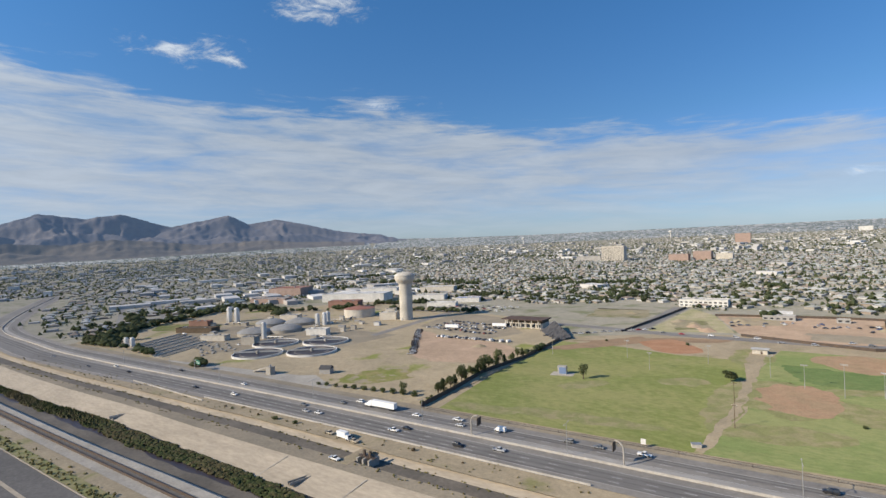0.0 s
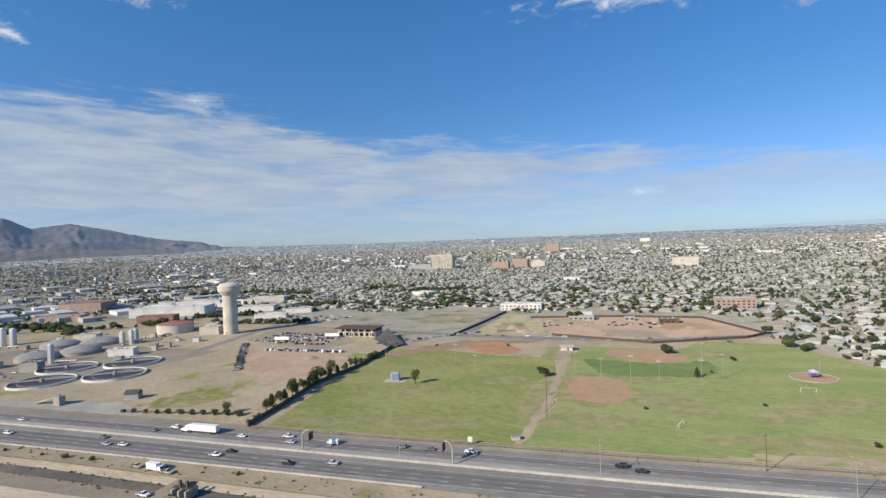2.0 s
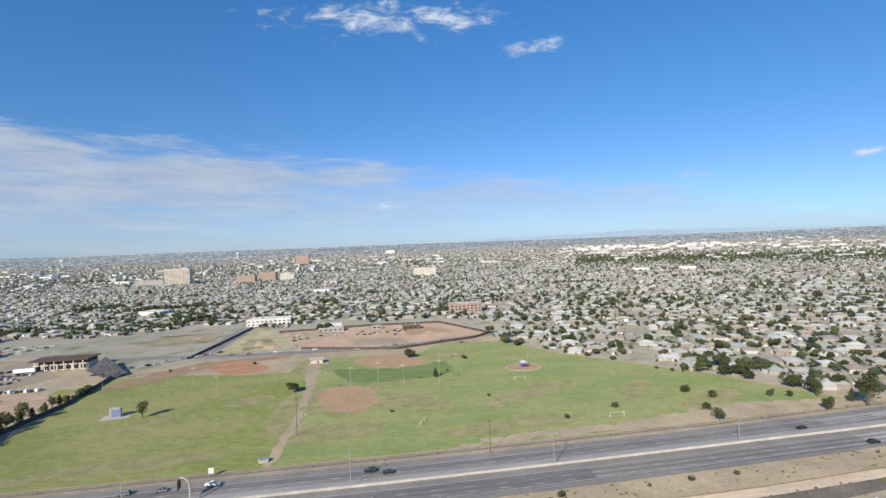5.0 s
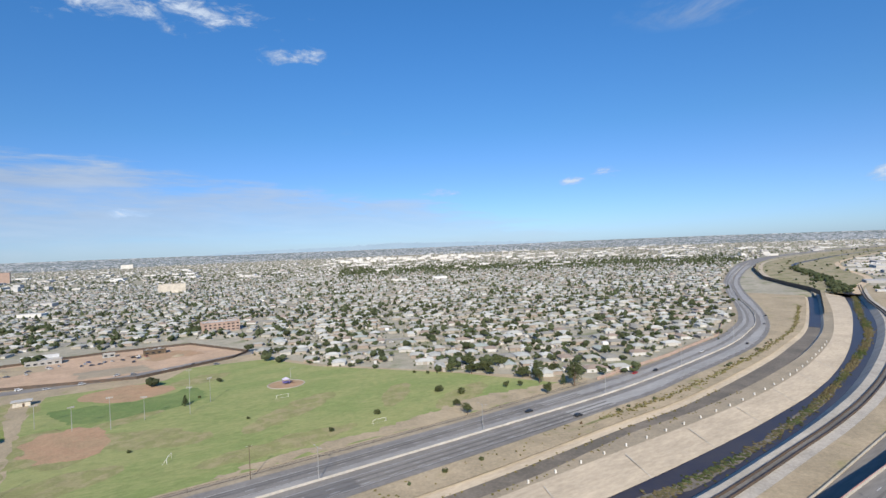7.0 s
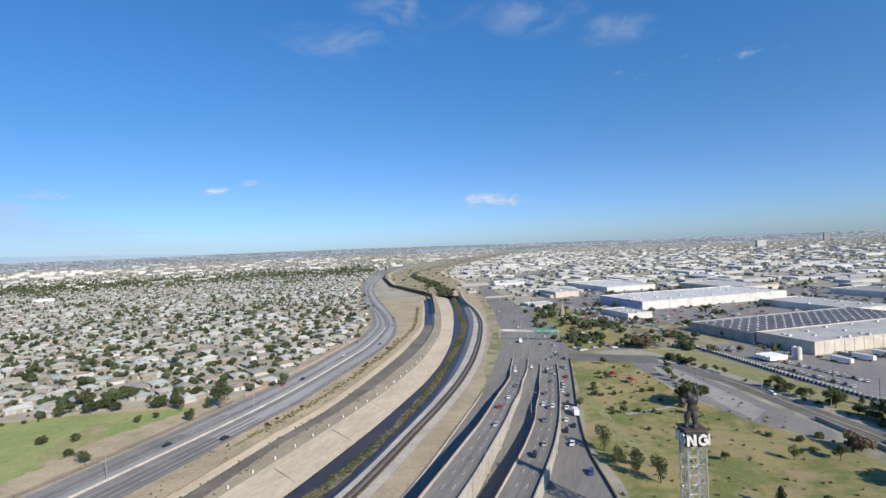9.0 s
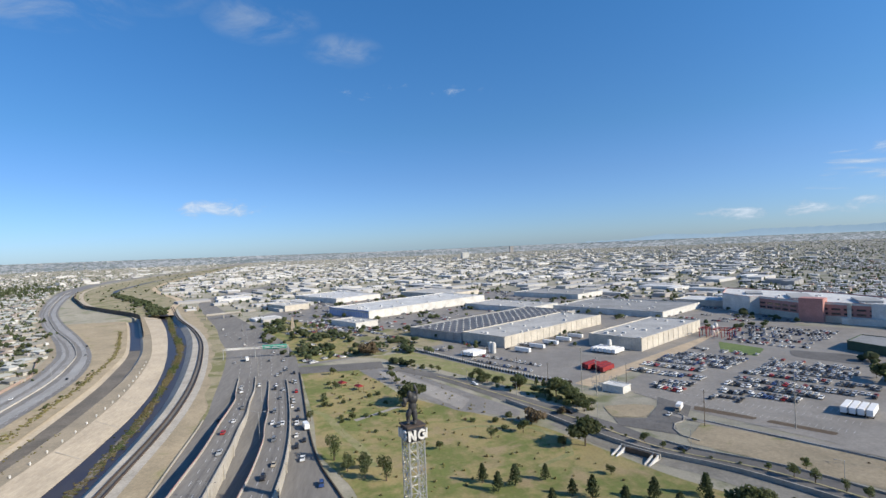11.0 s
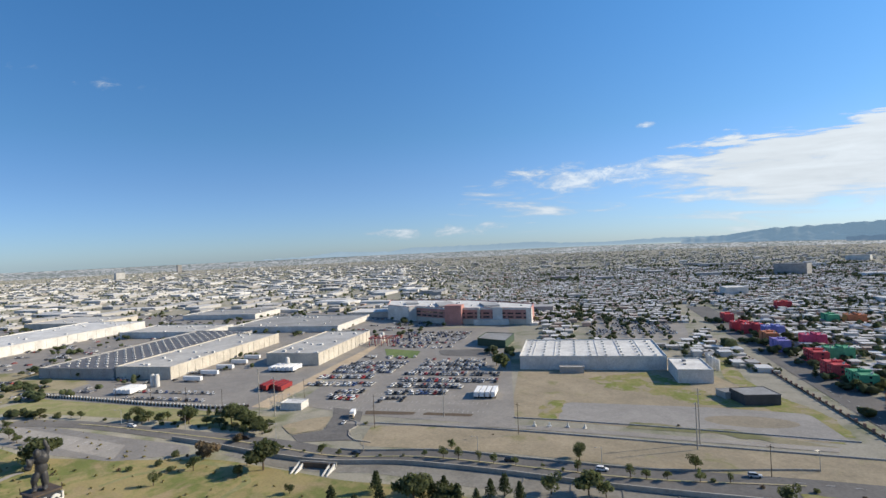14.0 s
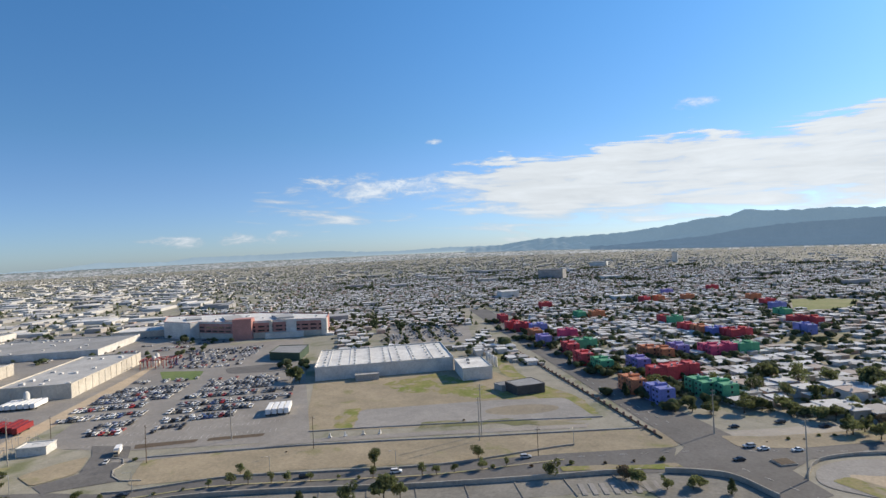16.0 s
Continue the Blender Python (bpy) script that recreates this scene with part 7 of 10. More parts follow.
# ---- motorway things ----
for x, y in ((-133, 200), (-65, 200)):
    t = thing("cantilever_sign", "curved grey sign arm with a dark sign panel", "road sign", x, y, 0.3)
    pts = [(0, 0, 0), (0, 0, 6.2), (0.4, 0, 7.8), (1.6, 0, 8.9), (3.4, 0, 9.3)]
    mb = MB()
    for a, b in zip(pts, pts[1:]):
        mb.rod((a[0] * (-1 if x > -100 else 1), 0, a[2]), (b[0] * (-1 if x > -100 else 1), 0, b[2]), 0.34, seg=10)
    part("arm", mb, M["concrete"], t)
    part("sign_panel", MB().box(-3.6 if x > -100 else 4.2, 0, 5.2, 0.2, 3.4, 3.4, bottom=True), M["dark_steel"], t)
for u in (-460, -391, -330, -238, -160, -87, -9, 69, 150, 240, 330, 430, 540):
    lamp_post(u, hwy_m(u), 13.0, (1.57, -1.57), 0.3, 0.1, "tall slim motorway lamp with two arms")
for x, y in ((-391, 216),):
    t = thing("motorway_sign", "green motorway sign on a steel cantilever", "road sign", x, y, 0.2)
    part("post", MB().cyl(0, 0, 0, 7.5, 0.25, 0.2, 8), M["steel"], t)
    part("beam", MB().rod((0, 0, 7.2), (9, -1, 7.2), 0.18), M["steel"], t)
    part("panel", MB().box(6.5, -0.9, 4.8, 6.5, 0.2, 3.0, -0.1, bottom=True), mat("sign_green", (0.02, 0.15, 0.10), None, 0.5, 2, 0.5), t)
    for q in range(2):
        part("writing_bar", MB().box(6.5, -1.05, 5.5 + q * 1.1, 4.6, 0.05, 0.4, -0.1, bottom=True), M["white_wall"], t)
utility_pole(48, 219, 14.0)


def semi():
    t = thing("semi_truck", "white semi-trailer truck driving on the motorway", "lorry", -197, 210, 0.34, math.pi)
    part("trailer_box", MB().box(-2.4, 0, 1.15, 16.0, 2.6, 2.9, bottom=True), M["cargo_white"], t)
    part("cab", hull([(6.1, 0.7), (10.6, 0.7), (10.7, 1.7), (8.8, 2.0), (8.0, 3.3), (6.1, 3.6)], 2.4, 0.12), M["cargo_white"], t)
    part("windscreen", hull([(8.1, 2.15), (8.95, 2.05), (8.25, 3.15), (7.9, 3.2)], 2.1, 0.06), M["glass"], t)
    part("underframe", MB().box(0.5, 0, 0.8, 20, 1.0, 0.3, bottom=True), M["dark_steel"], t)
    add_wheels(t, (-8.8, -7.5, 5.2, 6.5, 9.7), 2.5, 1.5)


semi()
for i, (x, y, k, c) in enumerate(((-223, 207, "sedan", "grey"), (-172, 209, "sedan", "white"), (-149, 213, "pickup", "white"), (-144, 207, "sedan", "silver"), (-124, 210, "van", "white"), (-92, 212, "suv", "grey"),
                                  (-79, 212, "sedan", "grey"), (-61, 213, "pickup", "white"), (-2, 211, "suv", "black"), (5, 208, "sedan", "black"), (-314, 206, "sedan", "white"), (-215, 213, "suv", "white"),
                                  (-396, 208, "sedan", "black"), (186, 211, "sedan", "black"), (291, 226, "sedan", "red"), (307, 222, "sedan", "black"), (382, 235, "sedan", "white"))):
    car(x, y, math.pi + (0.0 if x < 250 else 0.2), k, c, 0.34, "cars on the motorway")
for i, (x, y, k, c) in enumerate(((-168, 187, "pickup", "white"), (-164, 192, "sedan", "black"), (-131, 186, "suv", "black"), (-113, 190, "pickup", "silver"), (-221, 188, "sedan", "white"), (-297, 188, "suv", "white"),
                                  (-337, 186, "sedan", "black"), (-230, 187, "sedan", "silver"), (-240, 194, "sedan", "grey"), (-432, 187, "sedan", "black"), (-489, 181, "sedan", "grey"), (-573, 185, "sedan", "silver"),
                                  (-465, 192, "sedan", "white"), (200, 190, "suv", "black"), (433, 228, "sedan", "black"), (537, 266, "sedan", "grey"), (593, 292, "sedan", "black"))):
    car(x, y, 0.0 if x < 250 else 0.35, k, c, 0.34, "cars on the motorway")
structure("guard_rail", wall_along(off(hwy_s, 0.4), -310, -70, 0.24, 0.8, 0.35), M["barrier"], "pale barrier beside the hard shoulder", "barrier")
structure("guard_rail_west", wall_along(line((-400, 176), (-350, 174), (-305, 172)), -400, -305, 0.2, 0.8, 0.35), M["barrier"], "short pale barrier by the slip track", "barrier")


def gate_works():
    t = thing("canal_gate", "steel sluice gate across the canal", "sluice gate", -156, 157, 0.1)
    for s in (-3.2, 0, 3.2):
        part("pier", MB().box(s, 0, -2.0, 0.8, 6, 3.2), M["concrete"], t)
    part("walkway", MB().box(0, 0, 1.2, 9, 2.2, 0.2, bottom=True), M["dark_steel"], t)
    for s in (-1.0, 1.0):
        part("handrail", MB().box(0, s, 2.2, 9, 0.08, 0.08, bottom=True), M["dark_steel"], t)
    for q in (-1.6, 1.6):
        part("hoist", MB().box(q, 0, 1.4, 0.9, 0.9, 2.4), M["dark_steel"], t)
        part("gate_leaf", MB().box(q, 0.4, -1.9, 2.2, 0.2, 2.6), M["dark_steel"], t)
    structure("canal_crossing", MB().box(-163, 157, -2, 7, 16, 2.2), M["soil"], "earth crossing over the canal", "track")


gate_works()
for x, y, k, c in ((-193, 170, "pickup", "tan"), (-182, 169, "truck", "white"), (-175, 168, "pickup", "tan"), (-168, 150, "pickup", "white")):
    car(x, y, -0.1, k, c, 0.2)
for i in range(40):
    u = rng.uniform(-310, 500)
    tree(u, hwy_s(u) - 5.5 + rng.uniform(-1.2, 1.2), rng.uniform(0.5, 1.0), rng.choice(("bush", "twig")))
for i in range(26):
    u = 130 + i * 14
    t = put(KITS, "marker", lambda: part("marker_post", MB().box(0, 0, 0, 0.5, 0.5, 1.3), M["white_wall"]), at(u, bank_t(u) + 1.6, 0.1))
    tagged(t, "short white concrete marker post on the levee", "post", "levee posts")
# joints and drain slots of the concrete bank
for i in range(24):
    u = -560 + i * 46.0
    o = put(KITS, "joint", lambda: part("bank_joint", MB().add([(-0.25, 0, 0), (0.25, 0, 0), (0.25, 14.0, 4.1), (-0.25, 14.0, 4.1)], [(0, 1, 2, 3)]), M["concrete"]),
            at(u, bank_b(u) + 0.3, -3.88, -0.2))
    tagged(o, "grey filled joint in the concrete bank", "joint", "bank joints", "structure")
for u in (-330, -170, -115):
    t = thing("drain_outlet", "dark drain slot with concrete wings in the bank", "drain", u, bank_b(u) + 4.5, -2.7, -0.25)
    part("slot", MB().box(0, 0, 0, 1.1, 9, 0.6, 0), M["dark_steel"], t)
    for s in (-1, 1):
        part("wing", MB().box(s * 0.9, 0, 0, 0.4, 9, 1.1), M["concrete"], t)

# reeds and sandbars in the river
structure("mud_flat", ribbon(off(river_s, -0.5), lambda u: river_s(u) + (bank_b(u) - river_s(u)) * (0.36 + 0.05 * math.sin(u * 0.06) + 0.03 * math.sin(u * 0.23)), -640, -70, -4.0, -4.08, 4.0), M["mud"], "dark damp mud beside the reeds", "mud")
reeds = MB()
r_ = random.Random(8)
for i in range(14000):
    u = r_.uniform(-640, 960) if i < 9200 else r_.uniform(-640, -100)
    lo, hi = river_s(u), bank_b(u)
    w = hi - lo
    if u < -100:
        k = 0.44 + 0.54 * r_.random() ** 0.8 + 0.07 * math.sin(u * 0.05) + 0.03 * math.sin(u * 0.21)
        s = r_.uniform(0.35, 0.95)
        tall = 1.5
    else:
        k = 0.46 + 0.13 * math.sin(u * 0.02) + r_.gauss(0, 0.10)
        if 0.5 + 0.5 * math.sin(u * 0.045) + r_.uniform(-.5, .5) < 0.1:
            continue
        s = r_.uniform(0.3, 0.85)
        tall = 0.7
    v = lo + w * min(0.98, max(0.03, k))
    if -330 < u < 330:
        clump(reeds, u, v, -4.2, s * 1.3, s * tall, r_)
    else:
        far_tree(reeds, u, v, -4.2, s * 1.5, r_, 1)
structure("river_reeds", reeds, M["reeds"], "green and brown reeds along the shallow river", "reeds", "stuff")


def bar_edge(side):
    """One ragged edge of the long mud bar that winds down the river bed."""
    def edge(u):
        w = bank_b(u) - river_s(u)
        wide = 0.135 + 0.06 * math.sin(u * 0.047 + side) + 0.03 * math.sin(u * 0.19 + 2 * side) + 0.02 * math.sin(u * 0.53 - side)
        return river_s(u) + w * (0.45 + 0.13 * math.sin(u * 0.02) + side * max(0.012, wide))
    return edge


structure("sandbars", ribbon(bar_edge(-1), bar_edge(1), -130, 950, -4.09, -4.09, 4.0), M["mud"], "brown mud bars in the river bed", "sandbar", "stuff")
lev_hi = line((860, 352), (953, 433), (1066, 525), (1336, 681), (1716, 850), (2046, 915), (2454, 930), (3400, 800))


def on_plain(f, up):
    return lambda u: up + max(0, terrain(u, f(u)))


structure("levee_field", ribbon(levee_edge, lev_hi, 860, 3400, on_plain(levee_edge, 0.3), on_plain(lev_hi, 0.3)), M["levee"], "green-brown levee fields", "grass")
stream = line((845, 306), (922, 344), (1180, 483), (1400, 612), (1560, 690), (1713, 728), (2125, 790), (2700, 800))
structure("far_river", ribbon(off(stream, -6), off(stream, 6), 850, 2600, on_plain(stream, 0.45), on_plain(stream, 0.45)), M["water"], "narrow stream winding through the levee fields", "water")
structure("far_track", ribbon(off(levee_edge, 3), off(levee_edge, 15), 860, 3000, on_plain(levee_edge, 0.42), on_plain(levee_edge, 0.42)), M["tan_track"], "pale track along the levee's edge", "track")
wall_track = off(lev_hi, -16)
structure("far_track", ribbon(off(wall_track, -5), off(wall_track, 5), 960, 3000, on_plain(wall_track, 0.42), on_plain(wall_track, 0.42)), M["bank"], "pale track below the border fence", "track")
for i in range(170):
    k = rng.random() ** 0.9
    u = 850 + 560 * k
    far_tree(more_trees, u + rng.uniform(-8, 8), stream(u) + rng.gauss(4, 7), 0.3, rng.uniform(3.0, 5.6), rng, 4)
for i in range(110):
    u = rng.uniform(900, 3200)
    v = levee_edge(u) + (lev_hi(u) - levee_edge(u)) * rng.random()
    far_tree(more_trees, u, v, max(0, terrain(u, v)), rng.uniform(1.5, 4), rng, 2)
fence("border_wall", [(640, 256), (745, 300), (830, 336), (874, 366), (953, 434), (1066, 526), (1336, 682), (1500, 758)], 6.5, "tall dark border fence of steel posts", "dark_steel", 6.0)
fence("sound_wall", [(262, 232), (355, 244), (454, 264), (560, 318), (646, 372)], 2.0, "pinkish masonry wall beside the motorway", "sound_wall", 4.0)

# ---- weeds beside the canal and the river road ----
weeds = MB()
r_ = random.Random(19)
for i in range(900):
    u = r_.uniform(-600, 300)
    y = r_.choice((canal_n(u) + r_.uniform(1, 14), canal_s(u) - r_.uniform(1, 4), canal_n(u) - r_.uniform(2, 5)))
    z = 0.15 if y > canal_n(u) + 0.5 or y < canal_s(u) else -1.95
    clump(weeds, u, y, z, r_.uniform(0.25, 0.7), r_.uniform(0.3, 0.8), r_)
for i in range(700):
    u = r_.uniform(-560, 60)
    clump(weeds, u, mex_n(u) + 0.8 + abs(r_.gauss(0, 3.2)), 0.2, r_.uniform(0.3, 0.9), r_.uniform(0.4, 1.3), r_)
for i in range(620):
    u = r_.uniform(205, 700)
    clump(weeds, u, canal_n(u) + 8.0 + r_.gauss(0, 1.3), 0.15, r_.uniform(0.4, 1.1), r_.uniform(0.4, 1.0), r_)
structure("ditch", ribbon(off(canal_n, 7.2), off(canal_n, 9.0), 180, 700, 0.26, 0.26), M["levee"], "narrow weedy ditch beside the motorway", "ditch")
structure("roadside_weeds", weeds, M["weeds"], "dry olive weeds along the canal and the road", "weeds", "stuff")
structure("river_road_kerb", wall_along(off(mex_n, 0.25), -900, 80, 0.2, 0.22, 0.5), M["bank"], "tan kerb of the river road", "kerb")
structure("river_road_median", ribbon(off(mex_n, -13.4), off(mex_n, -11.8), -900, 120, 0.30, 0.30), M["bank"], "narrow tan median of the river road", "median")
structure("river_road_grass", ribbon(off(mex_n, 0.6), off(mex_n, 6.5), -900, 150, 0.235, 0.245), M["worn_turf"], "patchy dry grass beside the river road", "grass")

for x, y, k, kd in ((230.5, 250.4, 0.95, "tall"), (218, 230.2, 0.8, "round"), (241, 231, 1.5, "tall"), (238.8, 238, 1.0, "pine"), (209, 257, 0.55, "round"), (216.7, 252.5, 0.5, "round"), (160, 229.4, 0.8, "round"), (163.6, 244.3, 0.6, "round"),
                    (224, 317, 1.4, "wide"), (226.5, 300, 1.3, "wide"), (243, 304, 1.3, "wide"), (255, 264, 1.1, "wide")):
    tree(x, y, k, kd)
for x, y, r in ((-102, 522, 7.0), (-87, 503, 8.0), (-94, 512, 4.0)):
    t = thing("dirt_mound", "loose mound of pale excavated dirt", "mound", x, y)
    rnd = random.Random(int(r * 10))
    vs = [(0, 0, r * 0.32)] + [(math.cos(a) * r * q * rnd.uniform(0.85, 1.15), math.sin(a) * r * q * rnd.uniform(0.85, 1.15), r * h * rnd.uniform(0.85, 1.15)) for q, h in ((0.35, 0.26), (0.7, 0.1), (1.0, -0.02)) for a in [2 * math.pi * i / 12 for i in range(12)]]
    fs = [(0, 1 + i, 1 + (i + 1) % 12) for i in range(12)] + [(1 + 12 * j + i, 13 + 12 * j + i, 13 + 12 * j + (i + 1) % 12, 1 + 12 * j + (i + 1) % 12) for j in range(2) for i in range(12)]
    part("dirt", MB().add(vs, fs), M["soil_pink"], t, smooth=True)
t = thing("shade_tent", "low white workshop tent in the compound", "tent", -44, 606, 0, 0.05)
part("canopy", MB().add([(-14, -6, 3), (14, -6, 3), (14, 6, 3), (-14, 6, 3), (-14, 0, 5.4), (14, 0, 5.4)], [(0, 1, 5, 4), (2, 3, 4, 5), (0, 4, 3), (1, 2, 5)]), M["white_roof"], t)
for sx in (-13, 0, 13):
    for sy in (-5.5, 5.5):
        part("post", MB().cyl(sx, sy, 0, 3.1, 0.12, 0.12, 6), M["steel"], t)

# ---- south bank: park with the statue tower ----
patch("river_park", rounded([(238, 27), (284, 33), (405, 55), (402, 14), (316, -16), (278, -47), (246, -78), (206, -96), (186, -104), (150, -128), (110, -128), (120, -40), (150, 0), (200, 10)], 10), 0.05,
      M["grass_dry"], "dry yellow-green park lawn with bare soil", "grass")
patch("paved_lot", rounded([(402, 15), (404, 2), (372, -26), (309, -56), (274, -74), (263, -71), (280, -43), (312, -24), (373, 5)], 5), 0.07, M["asphalt_pale"], "empty grey asphalt lot with a faded edge", "pavement")
patch("lot_slab", [(392, -1), (383, -14), (300, -52), (283, -44), (322, -27), (371, -4)], 0.10, M["pad"], "paler worn concrete slab of the empty lot", "pavement")
lot_lines = MB()
for q in range(13):
    lot_lines.box(300 + q * 6.6, -46.5 + q * 3.1, 0.105, 0.16, 5.0, 0.02, 0.42)
structure("lot_lines", lot_lines, M["paint_line"], "faded white bay lines on the empty lot", "road marking", "stuff")
dirt = line((218, 3), (239, 8), (264, 18), (290, 27), (302, 35))
structure("dirt_track", ribbon(off(dirt, -2.2), off(dirt, 2.2), 218, 302, 0.085, 0.085, 3.0), M["worn_turf"], "worn dirt track across the lawn", "path")
patch("park_path", rounded([(281, 13), (287, 4), (297, -8), (297, -13), (295, -13), (294, -9), (285, 2), (278, 11)], 1), 0.09, M["pad"], "narrow pale footpath across the lawn", "path")
patch("park_path", rounded([(254, -34), (257, -45), (253, -60), (247, -74), (227, -83), (211, -79), (202, -62), (204, -61), (213, -76), (227, -80), (245, -71), (250, -59), (254, -45), (252, -34)], 1), 0.09, M["worn_turf"], "worn footpath winding over the lawn", "path")
side_n = line((22, -215.5), (42, -206.5), (55, -198.5), (105, -170), (146, -150), (181, -130), (205, -109), (236, -93), (278, -76), (345, -43), (372, -24), (398, -2))
side_s = line((22, -242), (54, -236), (101, -195), (148, -168), (181, -150), (210, -124), (240, -112), (272, -96), (311, -74), (361, -46), (417, -4))


structure("canal_avenue", ribbon(side_s, side_n, 20, 398, 0.12, 0.12, 6.0), M["asphalt_dark"], "grey avenue beside the concrete channel", "road")
structure("avenue_median", ribbon(lambda u: side_s(u) * 0.52 + side_n(u) * 0.48 - 0.6, lambda u: side_s(u) * 0.52 + side_n(u) * 0.48 + 0.6, 60, 360, 0.3, 0.3, 6.0), M["verge"],
          "narrow planted strip along the avenue's middle", "verge")
structure("avenue_link", ribbon(line((396, -6), (420, -4), (440, -6)), line((396, 60), (420, 64), (440, 66)), 396, 420, 0.13, 0.13), M["asphalt_dark"], "asphalt link road to the ramps", "road")
structure("avenue_wall", wall_along(side_n, 30, 290, -0.1, 1.9, 0.7, 6.0), M["concrete"], "low concrete wall between the avenue and the channel", "wall")
structure("avenue_kerb", wall_along(off(side_s, 0.2), 60, 215, 0.1, 0.75, 0.5, 6.0), M["concrete"], "low concrete wall along the dirt strip", "wall")
structure("channel_floor", ribbon(lambda u: side_n(u) + 0.4, lambda u: side_n(u) + (16 if u < 150 else max(5.0, 16 - (u - 150) * 0.1)), 24, 250, 0.075, 0.075, 6.0), M["channel_concrete"],
          "dry concrete floor of the drainage channel", "channel")
for i in range(7):
    u = 40 + i * 16
    o = put(KITS, "chan_joint", lambda: part("channel_rib", MB().box(0, 7.5, 0, 0.5, 15, 0.25), M["channel_concrete"]), at(u, side_n(u) + 0.6, 0.07, 0.6))
    tagged(o, "raised concrete rib across the channel floor", "rib", "channel ribs", "structure")
t = thing("culvert", "concrete culvert with white wing walls under the avenue", "culvert", 203, -104, 0, 0.6)
for s in (-7, 7):
    for q in (0, 2.0):
        part("wing_wall", MB().add([(s + q, -1, 0), (s + q + 0.5, -1, 0), (s + q + 0.5, 7, 0), (s + q, 7, 0), (s + q, -1, 2.4), (s + q + 0.5, -1, 2.4), (s + q + 0.5, 7, 0.3), (s + q, 7, 0.3)],
                                   [(4, 5, 6, 7), (0, 1, 5, 4), (2, 3, 7, 6), (3, 0, 4, 7), (1, 2, 6, 5)]), M["white_wall"], t)
# solid dark box stands in for the shaded inside of the culvert
part("mouth", MB().box(1, 0, 0, 14, 0.6, 2.2), M["dark_steel"], t)
part("parapet", MB().box(1, -0.8, 0.6, 17, 0.5, 2.0), M["concrete"], t)


def lattice_tower(x, y, h, w):
    t = thing("sign_tower", "square white steel lattice tower with a dark sign box", "tower", x, y, 0, 0.35)
    corners = [(-1, -1), (1, -1), (1, 1), (-1, 1)]
    for a, b in corners:
        part("leg", MB().rod((a * w / 2, b * w / 2, 0), (a * w / 2, b * w / 2, h - 4), 0.24, seg=8), M["steel"], t)
        part("foot", MB().box(a * w / 2, b * w / 2, 0, 1.4, 1.4, 0.6), M["concrete"], t)
    n = 12
    for k in range(4):
        (a, b), (e, f) = corners[k], corners[(k + 1) % 4]
        mx, my = (a + e) / 2, (b + f) / 2
        part("mullion", MB().rod((mx * w / 2, my * w / 2, 0), (mx * w / 2, my * w / 2, h - 4), 0.13, seg=6), M["steel"], t)
        for i in range(n):
            z0, z1 = i * (h - 4) / n, (i + 1) * (h - 4) / n
            for p, q in (((a, b), (mx, my)), ((e, f), (mx, my))):
                u, v = (p, q) if i % 2 else (q, p)
                part("brace", MB().rod((u[0] * w / 2, u[1] * w / 2, z0), (v[0] * w / 2, v[1] * w / 2, z1), 0.11, seg=5), M["steel"], t)
            part("girt", MB().rod((a * w / 2, b * w / 2, z1), (e * w / 2, f * w / 2, z1), 0.10, seg=5), M["steel"], t)
    part("platform", MB().box(0, 0, h - 0.2, w + 1.2, w + 1.2, 0.4, bottom=True), M["dark_steel"], t)
    for a, b in corners:
        part("rail_post", MB().cyl(a * (w / 2 + 0.5), b * (w / 2 + 0.5), h + 0.2, h + 1.3, 0.07, 0.07, 5), M["dark_steel"], t)
    box = part("sign_box", MB().box(0, 0, h - 4.4, w + 0.5, w + 0.5, 4.2, bottom=True), M["sign_dark"], t, "dark square sign box")
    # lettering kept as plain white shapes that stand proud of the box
    d = w / 2 + 0.55
    z = h - 2.35
    for k in range(4):
        c, s = math.cos(k * math.pi / 2), math.sin(k * math.pi / 2)

        def turn(px, py, pz):
            return (c * px - s * py, s * px + c * py, pz)

        for q, lean in ((-2.55, 0.0), (-0.75, 0.0), (-1.65, -0.62)):
            half = 1.5
            pts = [turn(q + lean * sg * 1.25 + e * 0.36, -d - g, z + sg * half) for sg in (-1, 1) for e in (-1, 1) for g in (0.0, 0.4)]
            part("white_bar", MB().add(pts, [(1, 3, 7, 5), (0, 1, 5, 4), (3, 2, 6, 7), (5, 7, 6, 4), (1, 0, 2, 3)]), M["white_wall"], box)
        ring, pts, steps = MB(), [], 18
        for i in range(steps + 1):
            a = 2 * math.pi * (i + 2) / 20
            pts += [turn(1.5 + r * math.cos(a) * 0.9, -d - e, z + r * math.sin(a)) for r in (0.85, 1.55) for e in (0.0, 0.4)]
        quads = [(4 * i + p, 4 * i + q, 4 * i + 4 + q, 4 * i + 4 + p) for i in range(steps) for p, q in ((1, 3), (3, 2), (2, 0), (0, 1))]
        ring.add(pts, quads + [(0, 1, 3, 2), (4 * steps + 2, 4 * steps + 3, 4 * steps + 1, 4 * steps)])
        part("white_ring", ring, M["white_wall"], box)
        p = turn(2.2, -d - 0.2, 0)
        part("white_tab", MB().box(p[0], p[1], z - 0.3, 1.1, 0.4, 0.6, k * math.pi / 2, bottom=True), M["white_wall"], box)
    return t


M["sign_dark"] = mat("dark_sign_paint", (0.028, 0.03, 0.038), (0.045, 0.046, 0.055), 0.4, 3.0, 0.6)
lattice_tower(160, -10, 35.2, 5.0)


